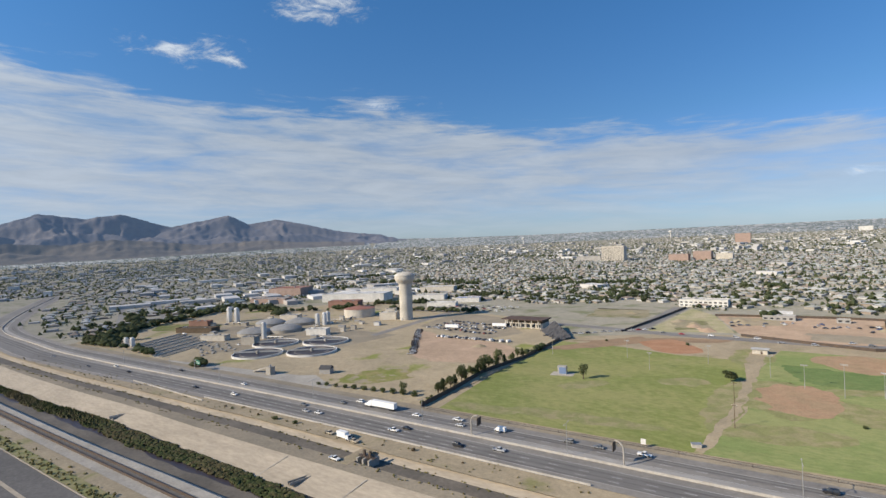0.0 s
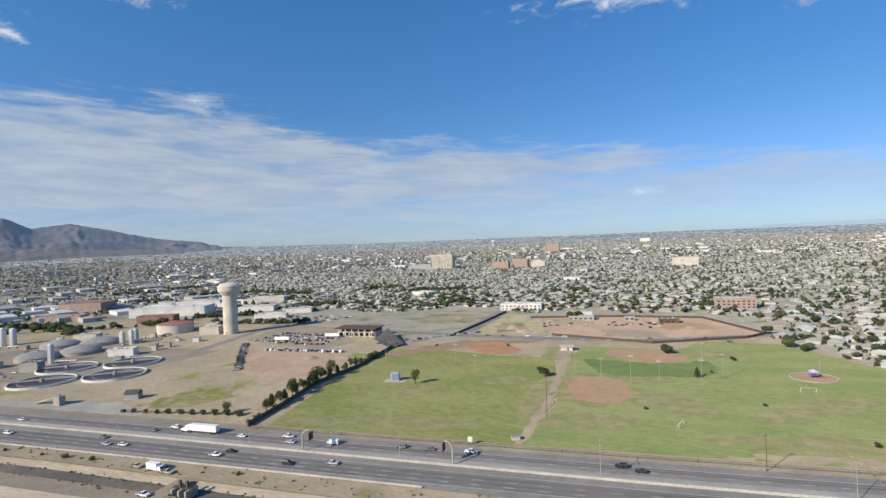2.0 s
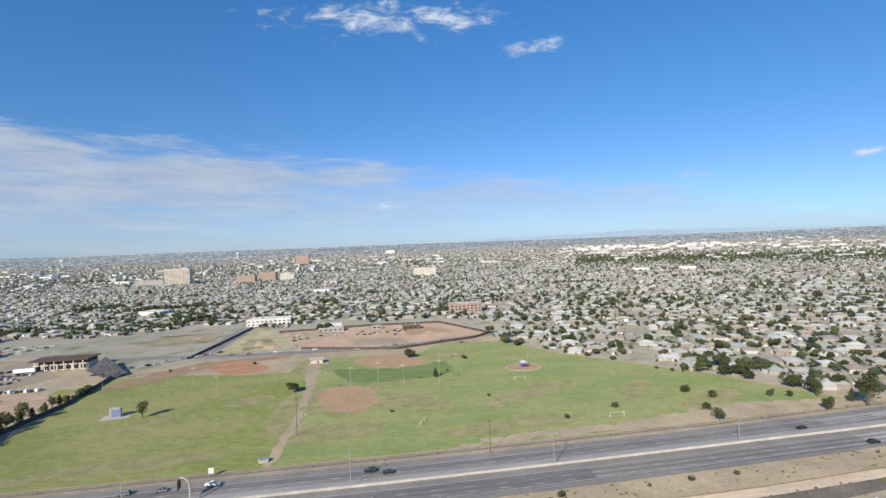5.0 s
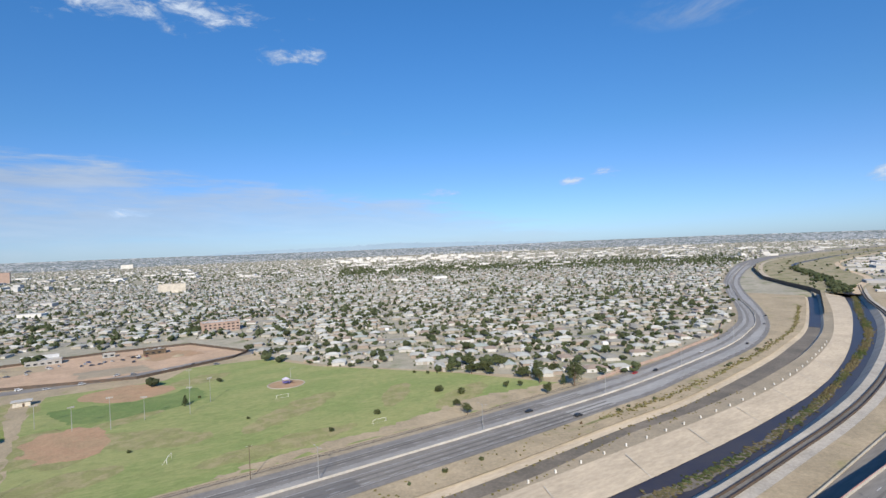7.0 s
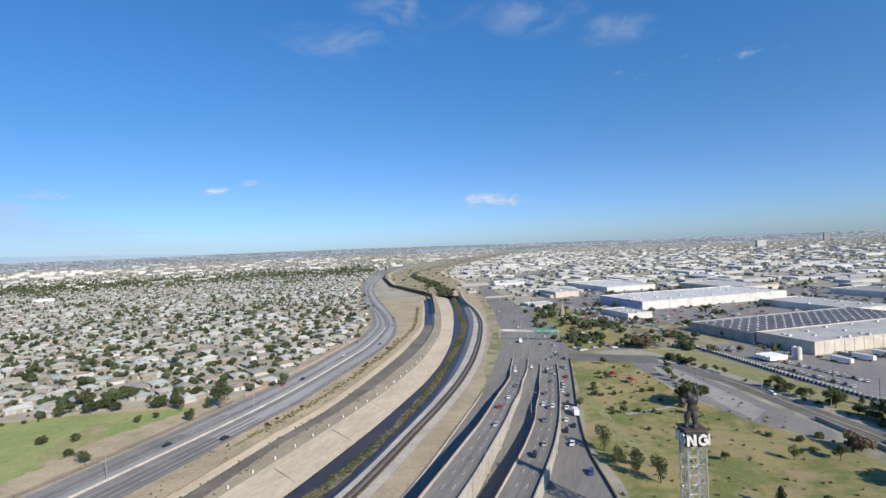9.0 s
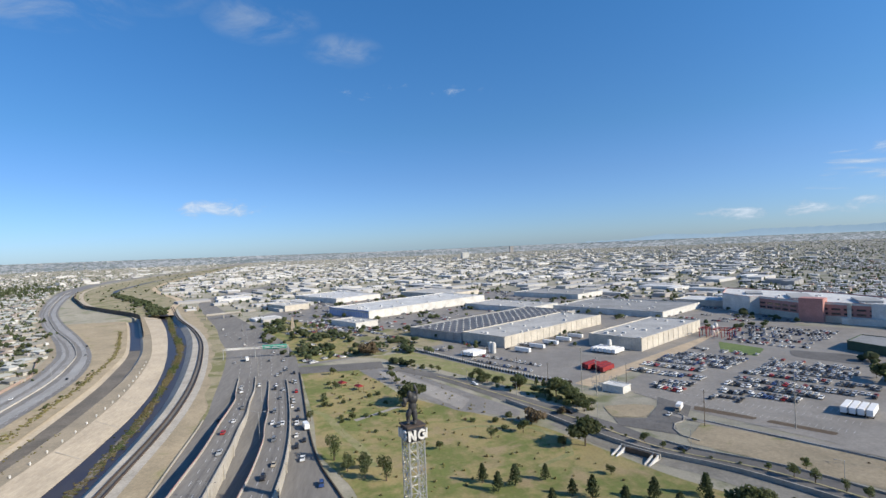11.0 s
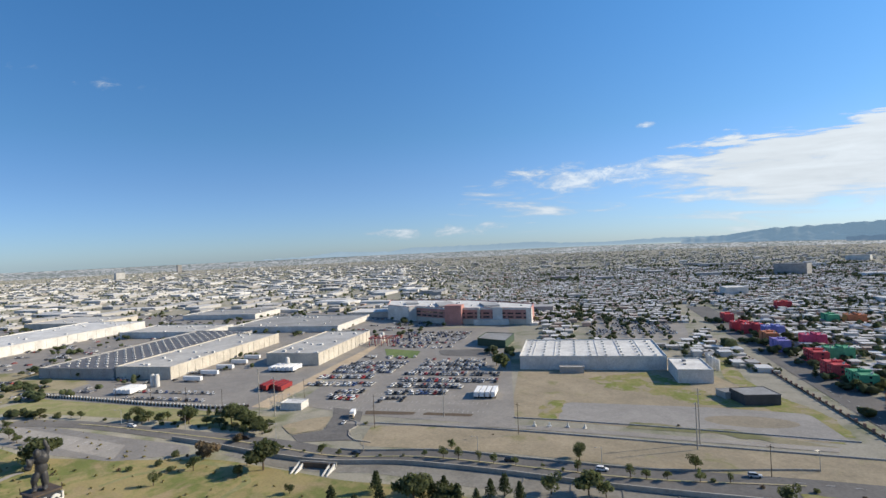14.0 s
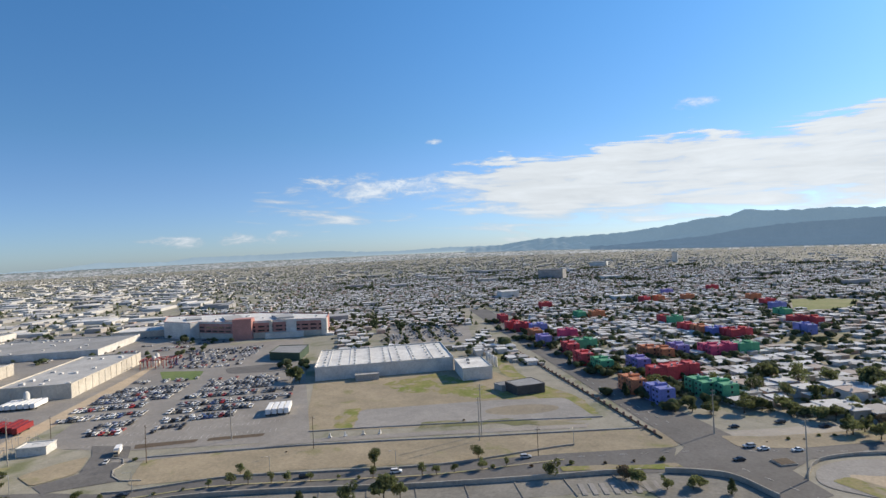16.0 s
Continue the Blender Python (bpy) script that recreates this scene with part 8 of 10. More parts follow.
def statue(x, y, z):
    """A plain dark standing figure, one mesh."""
    bm = bmesh.new()
    for (cx, cy, cz, rx, ry, rz, tilt) in ((0.25, 0.1, 5.0, 1.55, 1.25, 1.9, 0.12), (0.35, 0, 6.9, 1.95, 1.35, 1.55, 0.0), (-0.55, -0.5, 8.3, 0.95, 1.0, 1.05, 0.0), (0.9, 0.3, 8.0, 1.2, 1.1, 0.8, 0.2),
                                           (-1.15, -0.3, 2.9, 0.95, 1.1, 1.7, 0.55), (-1.5, 0, 1.2, 0.7, 0.8, 1.35, -0.2), (0.95, 0, 2.5, 1.0, 1.05, 2.3, -0.08), (1.0, 0, 0.9, 0.75, 0.85, 1.2, 0.0),
                                           (-1.9, -0.4, 6.7, 0.75, 0.75, 1.5, 0.75), (-2.7, -0.9, 5.6, 0.95, 0.7, 0.75, 0.3), (-2.3, -1.2, 6.6, 0.6, 0.6, 1.1, -0.5), (1.75, 0.1, 8.2, 0.65, 0.65, 1.5, 0.35),
                                           (1.55, 0.0, 9.9, 0.5, 0.5, 1.3, -0.35), (-1.45, -0.7, 0.4, 0.75, 1.2, 0.45, 0), (1.0, -0.6, 0.4, 0.75, 1.2, 0.45, 0)):
        m = Matrix.Translation((cx, cy, cz)) @ Matrix.Rotation(tilt, 4, "Y") @ Matrix.Diagonal((rx, ry, rz, 1))
        bmesh.ops.create_icosphere(bm, subdivisions=3, radius=1.0, matrix=m)
    for v in bm.verts:
        v.co += v.co.normalized() * noise.noise(v.co * 2.2) * 0.16
    me = bpy.data.meshes.new("statue")
    bm.to_mesh(me)
    bm.free()
    me.materials.append(mat("dark_bronze_coat", (0.03, 0.031, 0.034), (0.055, 0.053, 0.052), 0.5, 3.0, 0.5, bump=0.4, bump_scale=3))
    me.shade_smooth()
    o = new("statue", me)
    mod = o.modifiers.new("skin", "REMESH")
    mod.mode, mod.voxel_size, mod.use_smooth_shade = "VOXEL", 0.16, True
    skin = bpy.data.meshes.new_from_object(o.evaluated_get(bpy.context.evaluated_depsgraph_get()))
    o.modifiers.clear()
    o.data = skin
    o.matrix_basis = at(x, y, z, -1.75, 1.0) @ Matrix.Diagonal((0.82, 0.9, 1.06, 1))
    tagged(o, "plain dark standing figure on top of the tower", "statue")


statue(160, -10, 35.4)
for x, y, s, kd in ((301, -19, 1.5, "wide"), (219, -87, 1.25, "wide"), (220, -77, 0.9, "round"), (237, -50, 0.8, "tall"), (265, -43, 0.9, "twig"), (241, -66, 0.8, "round"), (229, 19, 1.0, "tall"), (216, 13, 0.8, "round"),
                    (208, 6, 1.0, "tall"), (204, -2, 0.9, "tall"), (194, -37, 0.9, "pine"), (186, -41, 0.9, "pine"), (189, -48, 1.0, "pine"), (191, -60, 0.9, "pine"), (177, -65, 0.9, "pine"), (174, -71, 1.0, "pine"),
                    (168, -90, 1.0, "pine"), (167, -108, 1.0, "pine"), (159, -104, 1.0, "pine"), (285, 35, 0.8, "tall"), (285, -1, 0.9, "bush"), (285, 19, 0.9, "bush"), (320, 31, 1.2, "bush"), (296, 13, 0.9, "bush"),
                    (172, -56, 0.9, "pine"), (164, -78, 1.0, "pine"), (156, -92, 1.0, "pine"), (150, -112, 1.1, "wide"), (142, -120, 1.1, "wide"), (154, -119, 1.0, "wide"), (35, -205, 0.75, "brown"), (20, -201, 0.6, "round"),
                    (308, -17, 1.1, "round"), (252, -76, 1.25, "brown"), (221, 13, 0.8, "tall"), (217, 6, 0.8, "round"), (221, -78, 0.55, "pine"), (150, -115, 1.0, "pine"), (147, -118, 0.9, "pine"), (145, -122, 1.0, "pine"),
                    (138, -122, 0.95, "pine"), (133, -126, 0.9, "pine"), (133, -133, 1.05, "pine"), (131, -138, 1.0, "pine"), (124, -138, 0.9, "pine"), (110, -158, 0.9, "wide"), (105, -161, 0.8, "round"), (129, -180, 0.75, "tall"),
                    (309, -106, 0.9, "round"), (281, -103, 0.9, "wide"), (274, -106, 0.8, "wide"), (316, -84, 0.7, "brown"), (289, -96, 0.6, "round"), (190, -85, 0.5, "round"), (184, -87, 0.5, "twig"),
                    (10, -207, 0.7, "wide"), (0, -205, 0.7, "pine"), (12, -204, 0.6, "round"), (120, -150, 1.0, "round"), (60, -196, 0.9, "round")):
    tree(x, y, s, kd)
r_ = random.Random(12)
for x, y in ((358, 31), (376, 23), (317, 16), (319, 9), (321, 5), (324, 0), (284, 6), (283, -4), (305, -4), (262, -46), (258, -57), (245, -54), (264, -65), (260, -69), (248, -59), (332, 32), (309, 26), (309, 30), (359, 23), (340, 2)):
    tree(x, y, r_.uniform(0.8, 1.15), r_.choice(("bush", "bush", "bush", "twig")))
for i in range(46):
    x, y = r_.uniform(215, 405), r_.uniform(-55, 52)
    if y < 40 - (405 - x) * 0.12 and y > -50 + (x - 225) * 0.24 and (x - 160) ** 2 + (y + 10) ** 2 > 900:
        tree(x, y, r_.uniform(0.5, 1.0), r_.choice(("bush", "bush", "bush", "round", "twig")))
tufts = MB()        # low tufts of dry weeds on the lawn
for i in range(420):
    x, y = r_.uniform(190, 400), r_.uniform(-95, 45)
    if y < 36 - (405 - x) * 0.12 and y > -78 + (x - 225) * 0.30:
        far_tree(tufts, x, y, 0.0, r_.uniform(0.3, 0.9), r_, 2)
structure("lawn_tufts", tufts, M["weeds"], "low tufts of dry weeds on the park lawn", "weeds", "stuff")
for x, y in ((340, 11), (352, 22)):
    t = thing("shade_shelter", "small red-roofed picnic shelter", "shelter", x, y, 0, 0.5)
    for a, b in ((-2.6, -1.8), (2.6, -1.8), (2.6, 1.8), (-2.6, 1.8)):
        part("post", MB().cyl(a, b, 0, 2.5, 0.1, 0.1, 6), M["dark_steel"], t)
    part("roof", MB().add([(-3.2, -2.3, 2.5), (3.2, -2.3, 2.5), (3.2, 2.3, 2.5), (-3.2, 2.3, 2.5), (-1.4, 0, 3.7), (1.4, 0, 3.7)], [(0, 1, 5, 4), (1, 2, 5), (2, 3, 4, 5), (3, 0, 4)]), M["cargo_red"], t)

# ---- lanes, gantries and traffic of the river avenue ----
marks = MB()
for d in (0.22, 0.36, 0.5, 0.64, 0.78):
    g_ = (lambda u, d=d: mex_s(u) + (mex_n(u) - mex_s(u)) * d)
    u = 400.0
    while u < 640:
        ribbon(off(g_, -0.14), off(g_, 0.14), u, u + 4, 0.26, 0.26, 4.0, marks)
        u += 12
structure("avenue_dashes", marks, M["paint_line"], "white dashed lane lines on the avenue", "road marking", "stuff")
structure("avenue_edge_wall", wall_along(off(mex_s, -0.3), 160, 400, 0.1, 0.9, 0.5), M["dark_steel"], "dark guard rail on the avenue's park side", "guard rail")
structure("avenue_edge_wall_north", wall_along(off(mex_n, 0.4), 80, 300, 0.1, 0.8, 0.45), M["concrete"], "concrete kerb wall beside the avenue", "barrier")
for g_name, xs, col in (("gantry", ((469, 126), (467, 73)), "sign_teal"),):
    (x0, y0), (x1, y1) = xs
    t = thing("sign_gantry", "long steel sign gantry with a green sign over the avenue", "sign gantry")
    for x, y in xs + ((468, 100),):
        part("column", MB().cyl(x, y, 0, 9.0, 0.35, 0.28, 8), M["steel"], t)
    for z in (8.2, 9.6):
        part("chord", MB().rod((x0, y0, z), (x1, y1, z), 0.2), M["white_wall"], t)
    for i in range(14):
        k = i / 13
        part("lattice_bar", MB().rod((x0, y0 + (y1 - y0) * k, 8.2), (x0, y0 + (y1 - y0) * min(1, k + 0.07), 9.6), 0.1), M["white_wall"], t)
    M["sign_teal"] = mat("green_sign_face", (0.02, 0.30, 0.22), (0.03, 0.34, 0.25), 0.5, 2.0, 0.4)
    part("sign_panel", MB().box(x0 - 0.6, 84, 7.2, 0.25, 20, 3.4, bottom=True), M["sign_teal"], t, "green sign face")
    for q in (78, 84, 90):
        part("writing_bar", MB().box(x0 - 0.78, q, 8.4, 0.06, 3.6, 0.6, bottom=True), M["white_wall"], t)
    part("plain_panel", MB().box(x0 - 0.5, 110, 8.0, 0.25, 26, 1.6, bottom=True), M["white_wall"], t, "pale blank panel")
t = thing("footbridge", "concrete footbridge over the far avenue", "bridge", 0, 0)
part("deck", MB().rod((767, 226, 6.5), (790, 186, 6.5), 1.6, seg=6), M["concrete"], t)
for k in (0.0, 0.5, 1.0):
    part("pier", MB().cyl(767 + 23 * k, 226 - 40 * k, 0, 6.5, 0.7, 0.7, 8), M["concrete"], t)
for u, v in ((263, 56), (330, 68), (400, 84), (520, 118), (600, 140), (186, 57)):
    lamp_post(u, v, 13.0, (1.2, -1.9), 0.2, 0.0, "tall double-armed lamp on the avenue", 3.0)


def deck_height(x, y):
    if 80 < x < 395 and r1_s(x) < y < r1_n(x):
        return ramp_z(x)
    if 80 < x < 380 and r2_s(x) < y < r2_n(x):
        return ramp_z2(x)
    return 0.24


r_ = random.Random(31)
for x, y in ((299, 84), (293, 75), (366, 88), (453, 113), (452, 86), (369, 77), (285, 54), (280, 50), (357, 65), (353, 59), (330, 50), (313, 48), (289, 42), (263, 39), (248, 37), (396, 70), (403, 69), (412, 66),
             (419, 68), (370, 54), (449, 74), (489, 89), (578, 138), (581, 118), (520, 110), (540, 125), (610, 160), (640, 150), (660, 176), (700, 200)):
    s = 1.0 - deck_height(x, y) / 88
    z = deck_height(x * s, y * s)
    random_car(x * s, y * s, math.atan2(mex_n(x + 10) - mex_n(x - 10), 20) + (0 if y > 66 else math.pi), r_, z, "cars on the avenue")
r_ = random.Random(33)
for fn, fs, zf, rows, turn in ((r1_n, r1_s, ramp_z, ((232, .3), (262, .6), (310, .3), (352, .7)), 0.0), (r2_n, r2_s, ramp_z2, ((205, .55), (218, .35), (250, .6), (275, .3), (300, .7), (330, .4), (365, .6)), math.pi),
                              (lambda u: mex_s(u) + 8, lambda u: mex_s(u) + 1, lambda u: 0.24, ((205, .4), (232, .7), (255, .3), (281, .6), (305, .4), (322, .7), (345, .4), (372, .6), (398, .4)), math.pi)):
    for u, d in rows:
        random_car(u, fs(u) + (fn(u) - fs(u)) * d, math.atan2(mex_n(u + 10) - mex_n(u - 10), 20) + turn, r_, zf(u) + 0.02, "cars on the avenue")
for x, y, c in ((460, 105, "white"), (274, 36, "white")):
    s = 1.0 - deck_height(x, y) / 88
    car(x * s, y * s, 0.3, "truck", c, deck_height(x * s, y * s), "lorries on the avenue")

# ---- industrial estate ----
patch("estate_ground", [(420, 66), (560, 110), (760, 170), (1000, 60), (1060, -160), (800, -360), (620, -480), (470, -470), (440, -320), (312, -122), (330, -78), (456, -20)], 0.04, M["asphalt_pale"],
      "grey ground between the factories", "ground")
patch("factory_yard", [(450, -34), (314, -104), (310, -122), (394, -240), (470, -200), (560, -60)], 0.07, M["asphalt_pale"], "concrete yard in front of the factories", "pavement")
patch("grass_strip", [(440, 4), (450, -30), (330, -98), (284, -122), (272, -100), (329, -76), (400, -30)], 0.08, M["worn_turf"], "dry grass strip along the wall", "grass")
patch("wooded_lawn", rounded([(430, 66), (500, 96), (640, 130), (730, 120), (640, 60), (520, 20), (450, 6)], 16), 0.09, M["grass_dry"], "dry lawn with scattered trees", "grass")
patch("tan_road", [(306, -126), (316, -120), (462, -330), (452, -338)], 0.10, M["tan_track"], "pale tan access road between the lots", "road")
YARD = [(462, -28), (422, -51), (371, -78), (329, -104), (317, -119)]
yard = thing("yard_wall", "low brown wall with white posts along the yard", "fence")
post_mesh = MB().box(0, 0, 0, 0.9, 0.6, 2.3).mesh("post", M["white_wall"])
for (xa, ya), (xb, yb) in zip(YARD, YARD[1:]):
    d = Vector((xb - xa, yb - ya))
    part("panel", MB().box((xa + xb) / 2, (ya + yb) / 2, 0, d.length, 0.3, 1.5, math.atan2(d.y, d.x)), M["bark"], yard)
    for i in range(int(d.length / 2.7)):
        o = part("post", post_mesh, None, yard)
        o.matrix_basis = at(xa + d.x * i * 2.7 / d.length, ya + d.y * i * 2.7 / d.length, 0, math.atan2(d.y, d.x))


HALLS = []
estate_trees = MB()
patch("open_dirt", ragged([(446, 64), (506, 84), (544, 62), (570, 34), (592, 2), (578, -32), (523, -50), (476, -62), (456, -30), (444, 8)], 4.0), 0.082, M["levee"], "open dirt lot with dry weeds before the halls", "ground")
for x, y in ((533, 57), (549, 48), (560, 40), (621, 105), (658, 128), (456, 6), (462, 20), (515, -20), (485, -30), (500, -26), (516, -62), (575, -38), (561, -52), (470, 50), (490, 62)):
    for _ in range(6):
        far_tree(estate_trees, x + rng.gauss(0, 7), y + rng.gauss(0, 6), 0.0, rng.uniform(1.8, 4.2), rng, 4)
for i in range(10):
    for j in range(22):
        q, w = 572 + i * 6.5 - j * 0.4, 62 - j * 3.6 + i * 1.5
        if inside([(640, 78), (612, 30), (598, -18), (575, -10), (570, 30), (592, 62)], q, w) and rng.random() < 0.85:
            plain_car(q, w, 0.1, 0.25)


def factory(x, y, la, ld, h, wall, roof, label, units, seed, panels=9.0):
    HALLS.append((x, y, la, ld))
    return building("factory", label, "factory", rect(x, y, la, ld), h, wall, roof, 0.8, 0.0, units, seed, "white_roof", panels)


factory(389, -203, 46, 114, 9.3, "cream_wall", "pale_roof", "long cream factory hall with a flat pale roof", 14, 3)
factory(437, -107, 49, 154, 9.0, "cream_wall", "pale_roof", "cream factory hall with loading docks", 16, 4)
factory(477.5, -77, 71, 186, 7.5, "grey_wall", "grey_roof", "dark-roofed hall dotted with white skylights", 0, 5)
M["dark_roof"] = mat("dark_slate_roof", (0.085, 0.09, 0.105), (0.12, 0.125, 0.135), 0.05, 0.6, 0.8)
t = thing("skylight_roof", "dark roof sheet with rows of white skylights", "roof")
part("roof_sheet", MB().prism(rect(479, -79, 67, 182), 7.46, 7.62), M["dark_roof"], t)
for i in range(7):
    for j in range(19):
        p = Vector((479, -79)) + E1 * (6 + i * 9.2) + E2 * (6 + j * 9.5)
        o = part("skylight", KITS.setdefault("skylight", MB().box(0, 0, 0, 2.4, 1.2, 0.7, ANG).mesh("skylight", M["white_wall"])), None, t)
        o.matrix_basis = at(p.x, p.y, 7.6)
factory(538, -306, 140, 100, 6.2, "white_wall", "grey_roof", "wide low factory with a grey roof", 20, 6, 0)
hall = factory(677, 6, 92, 215, 9.5, "white_wall", "white_roof", "huge white distribution hall", 26, 7, 12.0)
factory(640, -190, 110, 60, 6.5, "white_wall", "pale_roof", "white flat-roofed factory warehouse", 10, 8, 0)
factory(600, 20, 50, 30, 6.0, "white_wall", "pale_roof", "small white flat-roofed office block", 5, 9, 0)
factory(900, 60, 140, 90, 7.5, "white_wall", "white_roof", "white warehouse far along the avenue", 10, 10, 0)
factory(820, 130, 60, 40, 8.0, "cream_wall", "pale_roof", "cream warehouse by the avenue", 4, 11, 0)
factory(880, -120, 120, 80, 7, "cream_wall", "pale_roof", "cream flat-roofed factory warehouse", 8, 12, 0)
factory(760, -300, 120, 70, 6.5, "white_wall", "grey_roof", "white and grey warehouse", 8, 13, 0)
factory(560, -440, 100, 50, 6.5, "cream_wall", "white_roof", "cream warehouse behind the mall", 8, 14, 0)
hc = hall.matrix_basis.translation.xy
for i in range(16):
    p = Vector((677, 6)) + E1 * (4 + i * 5.6) - E2 * 0.35 - hc
    part("loading_door", MB().box(p.x, p.y, 0.2, 4.4, 0.4, 7.0, ANG), M["lilac_panel"], hall, "pale lilac-blue loading door")
p = Vector((677, 6)) - E2 * 0.5 + E1 * 46 - hc
part("fascia", MB().box(p.x, p.y, 9.0, 92, 0.3, 1.4, ANG, bottom=True), M["blue_roof"], hall, "blue fascia band")
for i in range(5):
    trailer(*(Vector((410, -104)) + E2 * (14 + i * 19) - E1 * 2), math.atan2(-0.586, -0.81), "cargo_white", "white box trailer backed against the hall")
for i in range(6):
    trailer(*(Vector((395, -196)) - E2 * 14 + E1 * (2 + i * 3.6)), math.atan2(E2.y, E2.x), "cargo_white", "white box trailer parked in a row")
for i in range(4):
    trailer(*(Vector((418, -92)) - E2 * 12 + E1 * (4 + i * 3.6)), math.atan2(E2.y, E2.x), "cargo_white", "white box trailer parked in a row")
for i in range(5):
    trailer(*(Vector((345, -154)) + E1 * (-4 + i * 3.9) + E2 * (-6 + (i * 7 % 5) * 1.3)), math.atan2(E2.y, E2.x), "cargo_red", "red flat-sided trailer parked in the yard", 0.07)
r_ = random.Random(41)
for i in range(30):
    p = (Vector((418, -79)) + Vector((-55, -38)) * ((i % 15) / 15) if i < 15 else Vector((402, -72)) + Vector((-52, -34)) * ((i % 15) / 15)) + E1 * r_.uniform(-1, 1)
    random_car(p.x, p.y, math.atan2(E2.y, E2.x) + 0.6, r_, 0.08, "cars in the yard")
for i in range(90):
    p = Vector((610, 30)) + E1 * (i % 18) * 5.2 + E2 * (-26 + (i // 18) * 9) * -1
    if r_.random() < 0.85:
        random_car(p.x, p.y, ANG + 1.57, r_, 0.08, far=True)
for x, y in ((421, -94), (424, -92), (400, -182), (396, -206), (430, -290), (440, -300)):
    silo(x, y, 1.7, 8.0, "white vertical tank beside the hall")
for i in range(60):
    x, y = r_.uniform(440, 740), r_.uniform(5, 125)
    if inside([(430, 66), (500, 96), (640, 130), (730, 120), (640, 60), (520, 20), (450, 6)], x, y):
        tree(x, y, r_.uniform(0.8, 1.3), r_.choice(("wide", "round", "pine", "round")))
for x, y, s, kd in ((446, 5, 1.5, "brown"), (452, -26, 1.1, "wide"), (444, -28, 1.0, "wide"), (319, -97, 0.6, "pine"), (315, -100, 0.65, "pine"), (312, -103, 0.6, "pine"), (308, -106, 0.62, "pine"), (305, -109, 0.66, "pine"), (302, -112, 0.6, "pine"), (293, -94, 0.6, "wide"), (278, -104, 0.65, "wide"), (269, -111, 0.5, "wide"), (256, -74, 0.9, "brown"), (301, -90, 0.5, "wide"),
                    (311, -84, 1.0, "wide"), (329, -78, 0.8, "round"), (292, -100, 1.1, "wide"), (284, -104, 0.9, "wide"), (440, -190, 1.2, "wide"), (436, -186, 1.2, "pine"), (262, -92, 0.5, "brown"), (270, -98, 0.9, "round")):
    tree(x, y, s, kd)
r_ = random.Random(77)
for i in range(900):
    x, y = r_.uniform(430, 1000), r_.uniform(-460, 120)
    if corridor(x, y) or not inside([(420, 66), (560, 110), (760, 170), (1000, 60), (1060, -160), (800, -360), (620, -480), (470, -470), (440, -320), (400, -240)], x, y):
        continue
    if any(inside(rect(*q), x, y) for q in HALLS):
        continue
    if r_.random() < 0.35:
        for _ in range(r_.choice((1, 1, 2, 4))):
            far_tree(estate_trees, x + r_.uniform(-9, 9), y + r_.uniform(-9, 9), 0.2, r_.uniform(1.8, 4.0), r_, 3)
    else:
        for q in range(r_.choice((1, 2, 4, 6))):
            random_car(x + E1.x * q * 2.8, y + E1.y * q * 2.8, math.atan2(E2.y, E2.x), r_, 0.05, "", True)
for i in range(80):
    x, y = r_.uniform(430, 700), r_.uniform(20, 125)
    if inside([(430, 66), (500, 96), (640, 130), (730, 120), (640, 60), (520, 20), (450, 6)], x, y):
        far_tree(estate_trees, x, y, 0.1, r_.uniform(2.2, 4.2), r_, 4)
for i in range(46):
    x = r_.uniform(262, 412)
    tree(x, side_s(x) - r_.uniform(2, 9), r_.uniform(0.5, 1.0), r_.choice(("bush", "round", "round", "bush", "wide" if i % 3 == 0 else "bush")))
t = thing("obelisk", "small sandstone obelisk among the trees", "monument", 601, 88)
part("base", MB().box(0, 0, 0, 7, 7, 3), M["bank"], t)
part("shaft", MB().box(0, 0, 3, 4.2, 4.2, 14, taper=0.3), M["bank"], t)

# ---- big car park and the mall ----
patch("car_park", [tuple(p) for p in (Vector((177, -196)), Vector((253, -154)), Vector((300, -140)), Vector((480, -350)), Vector((400, -440)), Vector((300, -330)))], 0.11, M["asphalt_pale"],
      "large grey asphalt car park", "pavement")
structure("lot_verge", ribbon(line((60, -262), (180, -196), (235, -152), (246, -146)), line((60, -256), (180, -190), (235, -147), (246, -142)), 60, 246, 0.16, 0.16), M["asphalt_pale"], "narrow service road", "road")
COUNT = [0]
r_ = random.Random(51)


def car_row(x0, y0, x1, y1, fill):
    d = Vector((x1 - x0, y1 - y0))
    n = int(d.length / 2.75)
    for i in range(n):
        if r_.random() < fill:
            p = Vector((x0, y0)) + d * (i + 0.5) / n
            random_car(p.x, p.y, math.atan2(E2.y, E2.x) + (math.pi if r_.random() < 0.5 else 0) + r_.uniform(-.03, .03), r_, 0.115, "cars in the car park", COUNT[0] >= 110)
            COUNT[0] += 1
        if r_.random() < fill * 0.93:
            p = Vector((x0, y0)) + d * (i + 0.5) / n + E2 * 5.3
            random_car(p.x, p.y, math.atan2(E2.y, E2.x) + r_.uniform(-.03, .03), r_, 0.115, "", True)


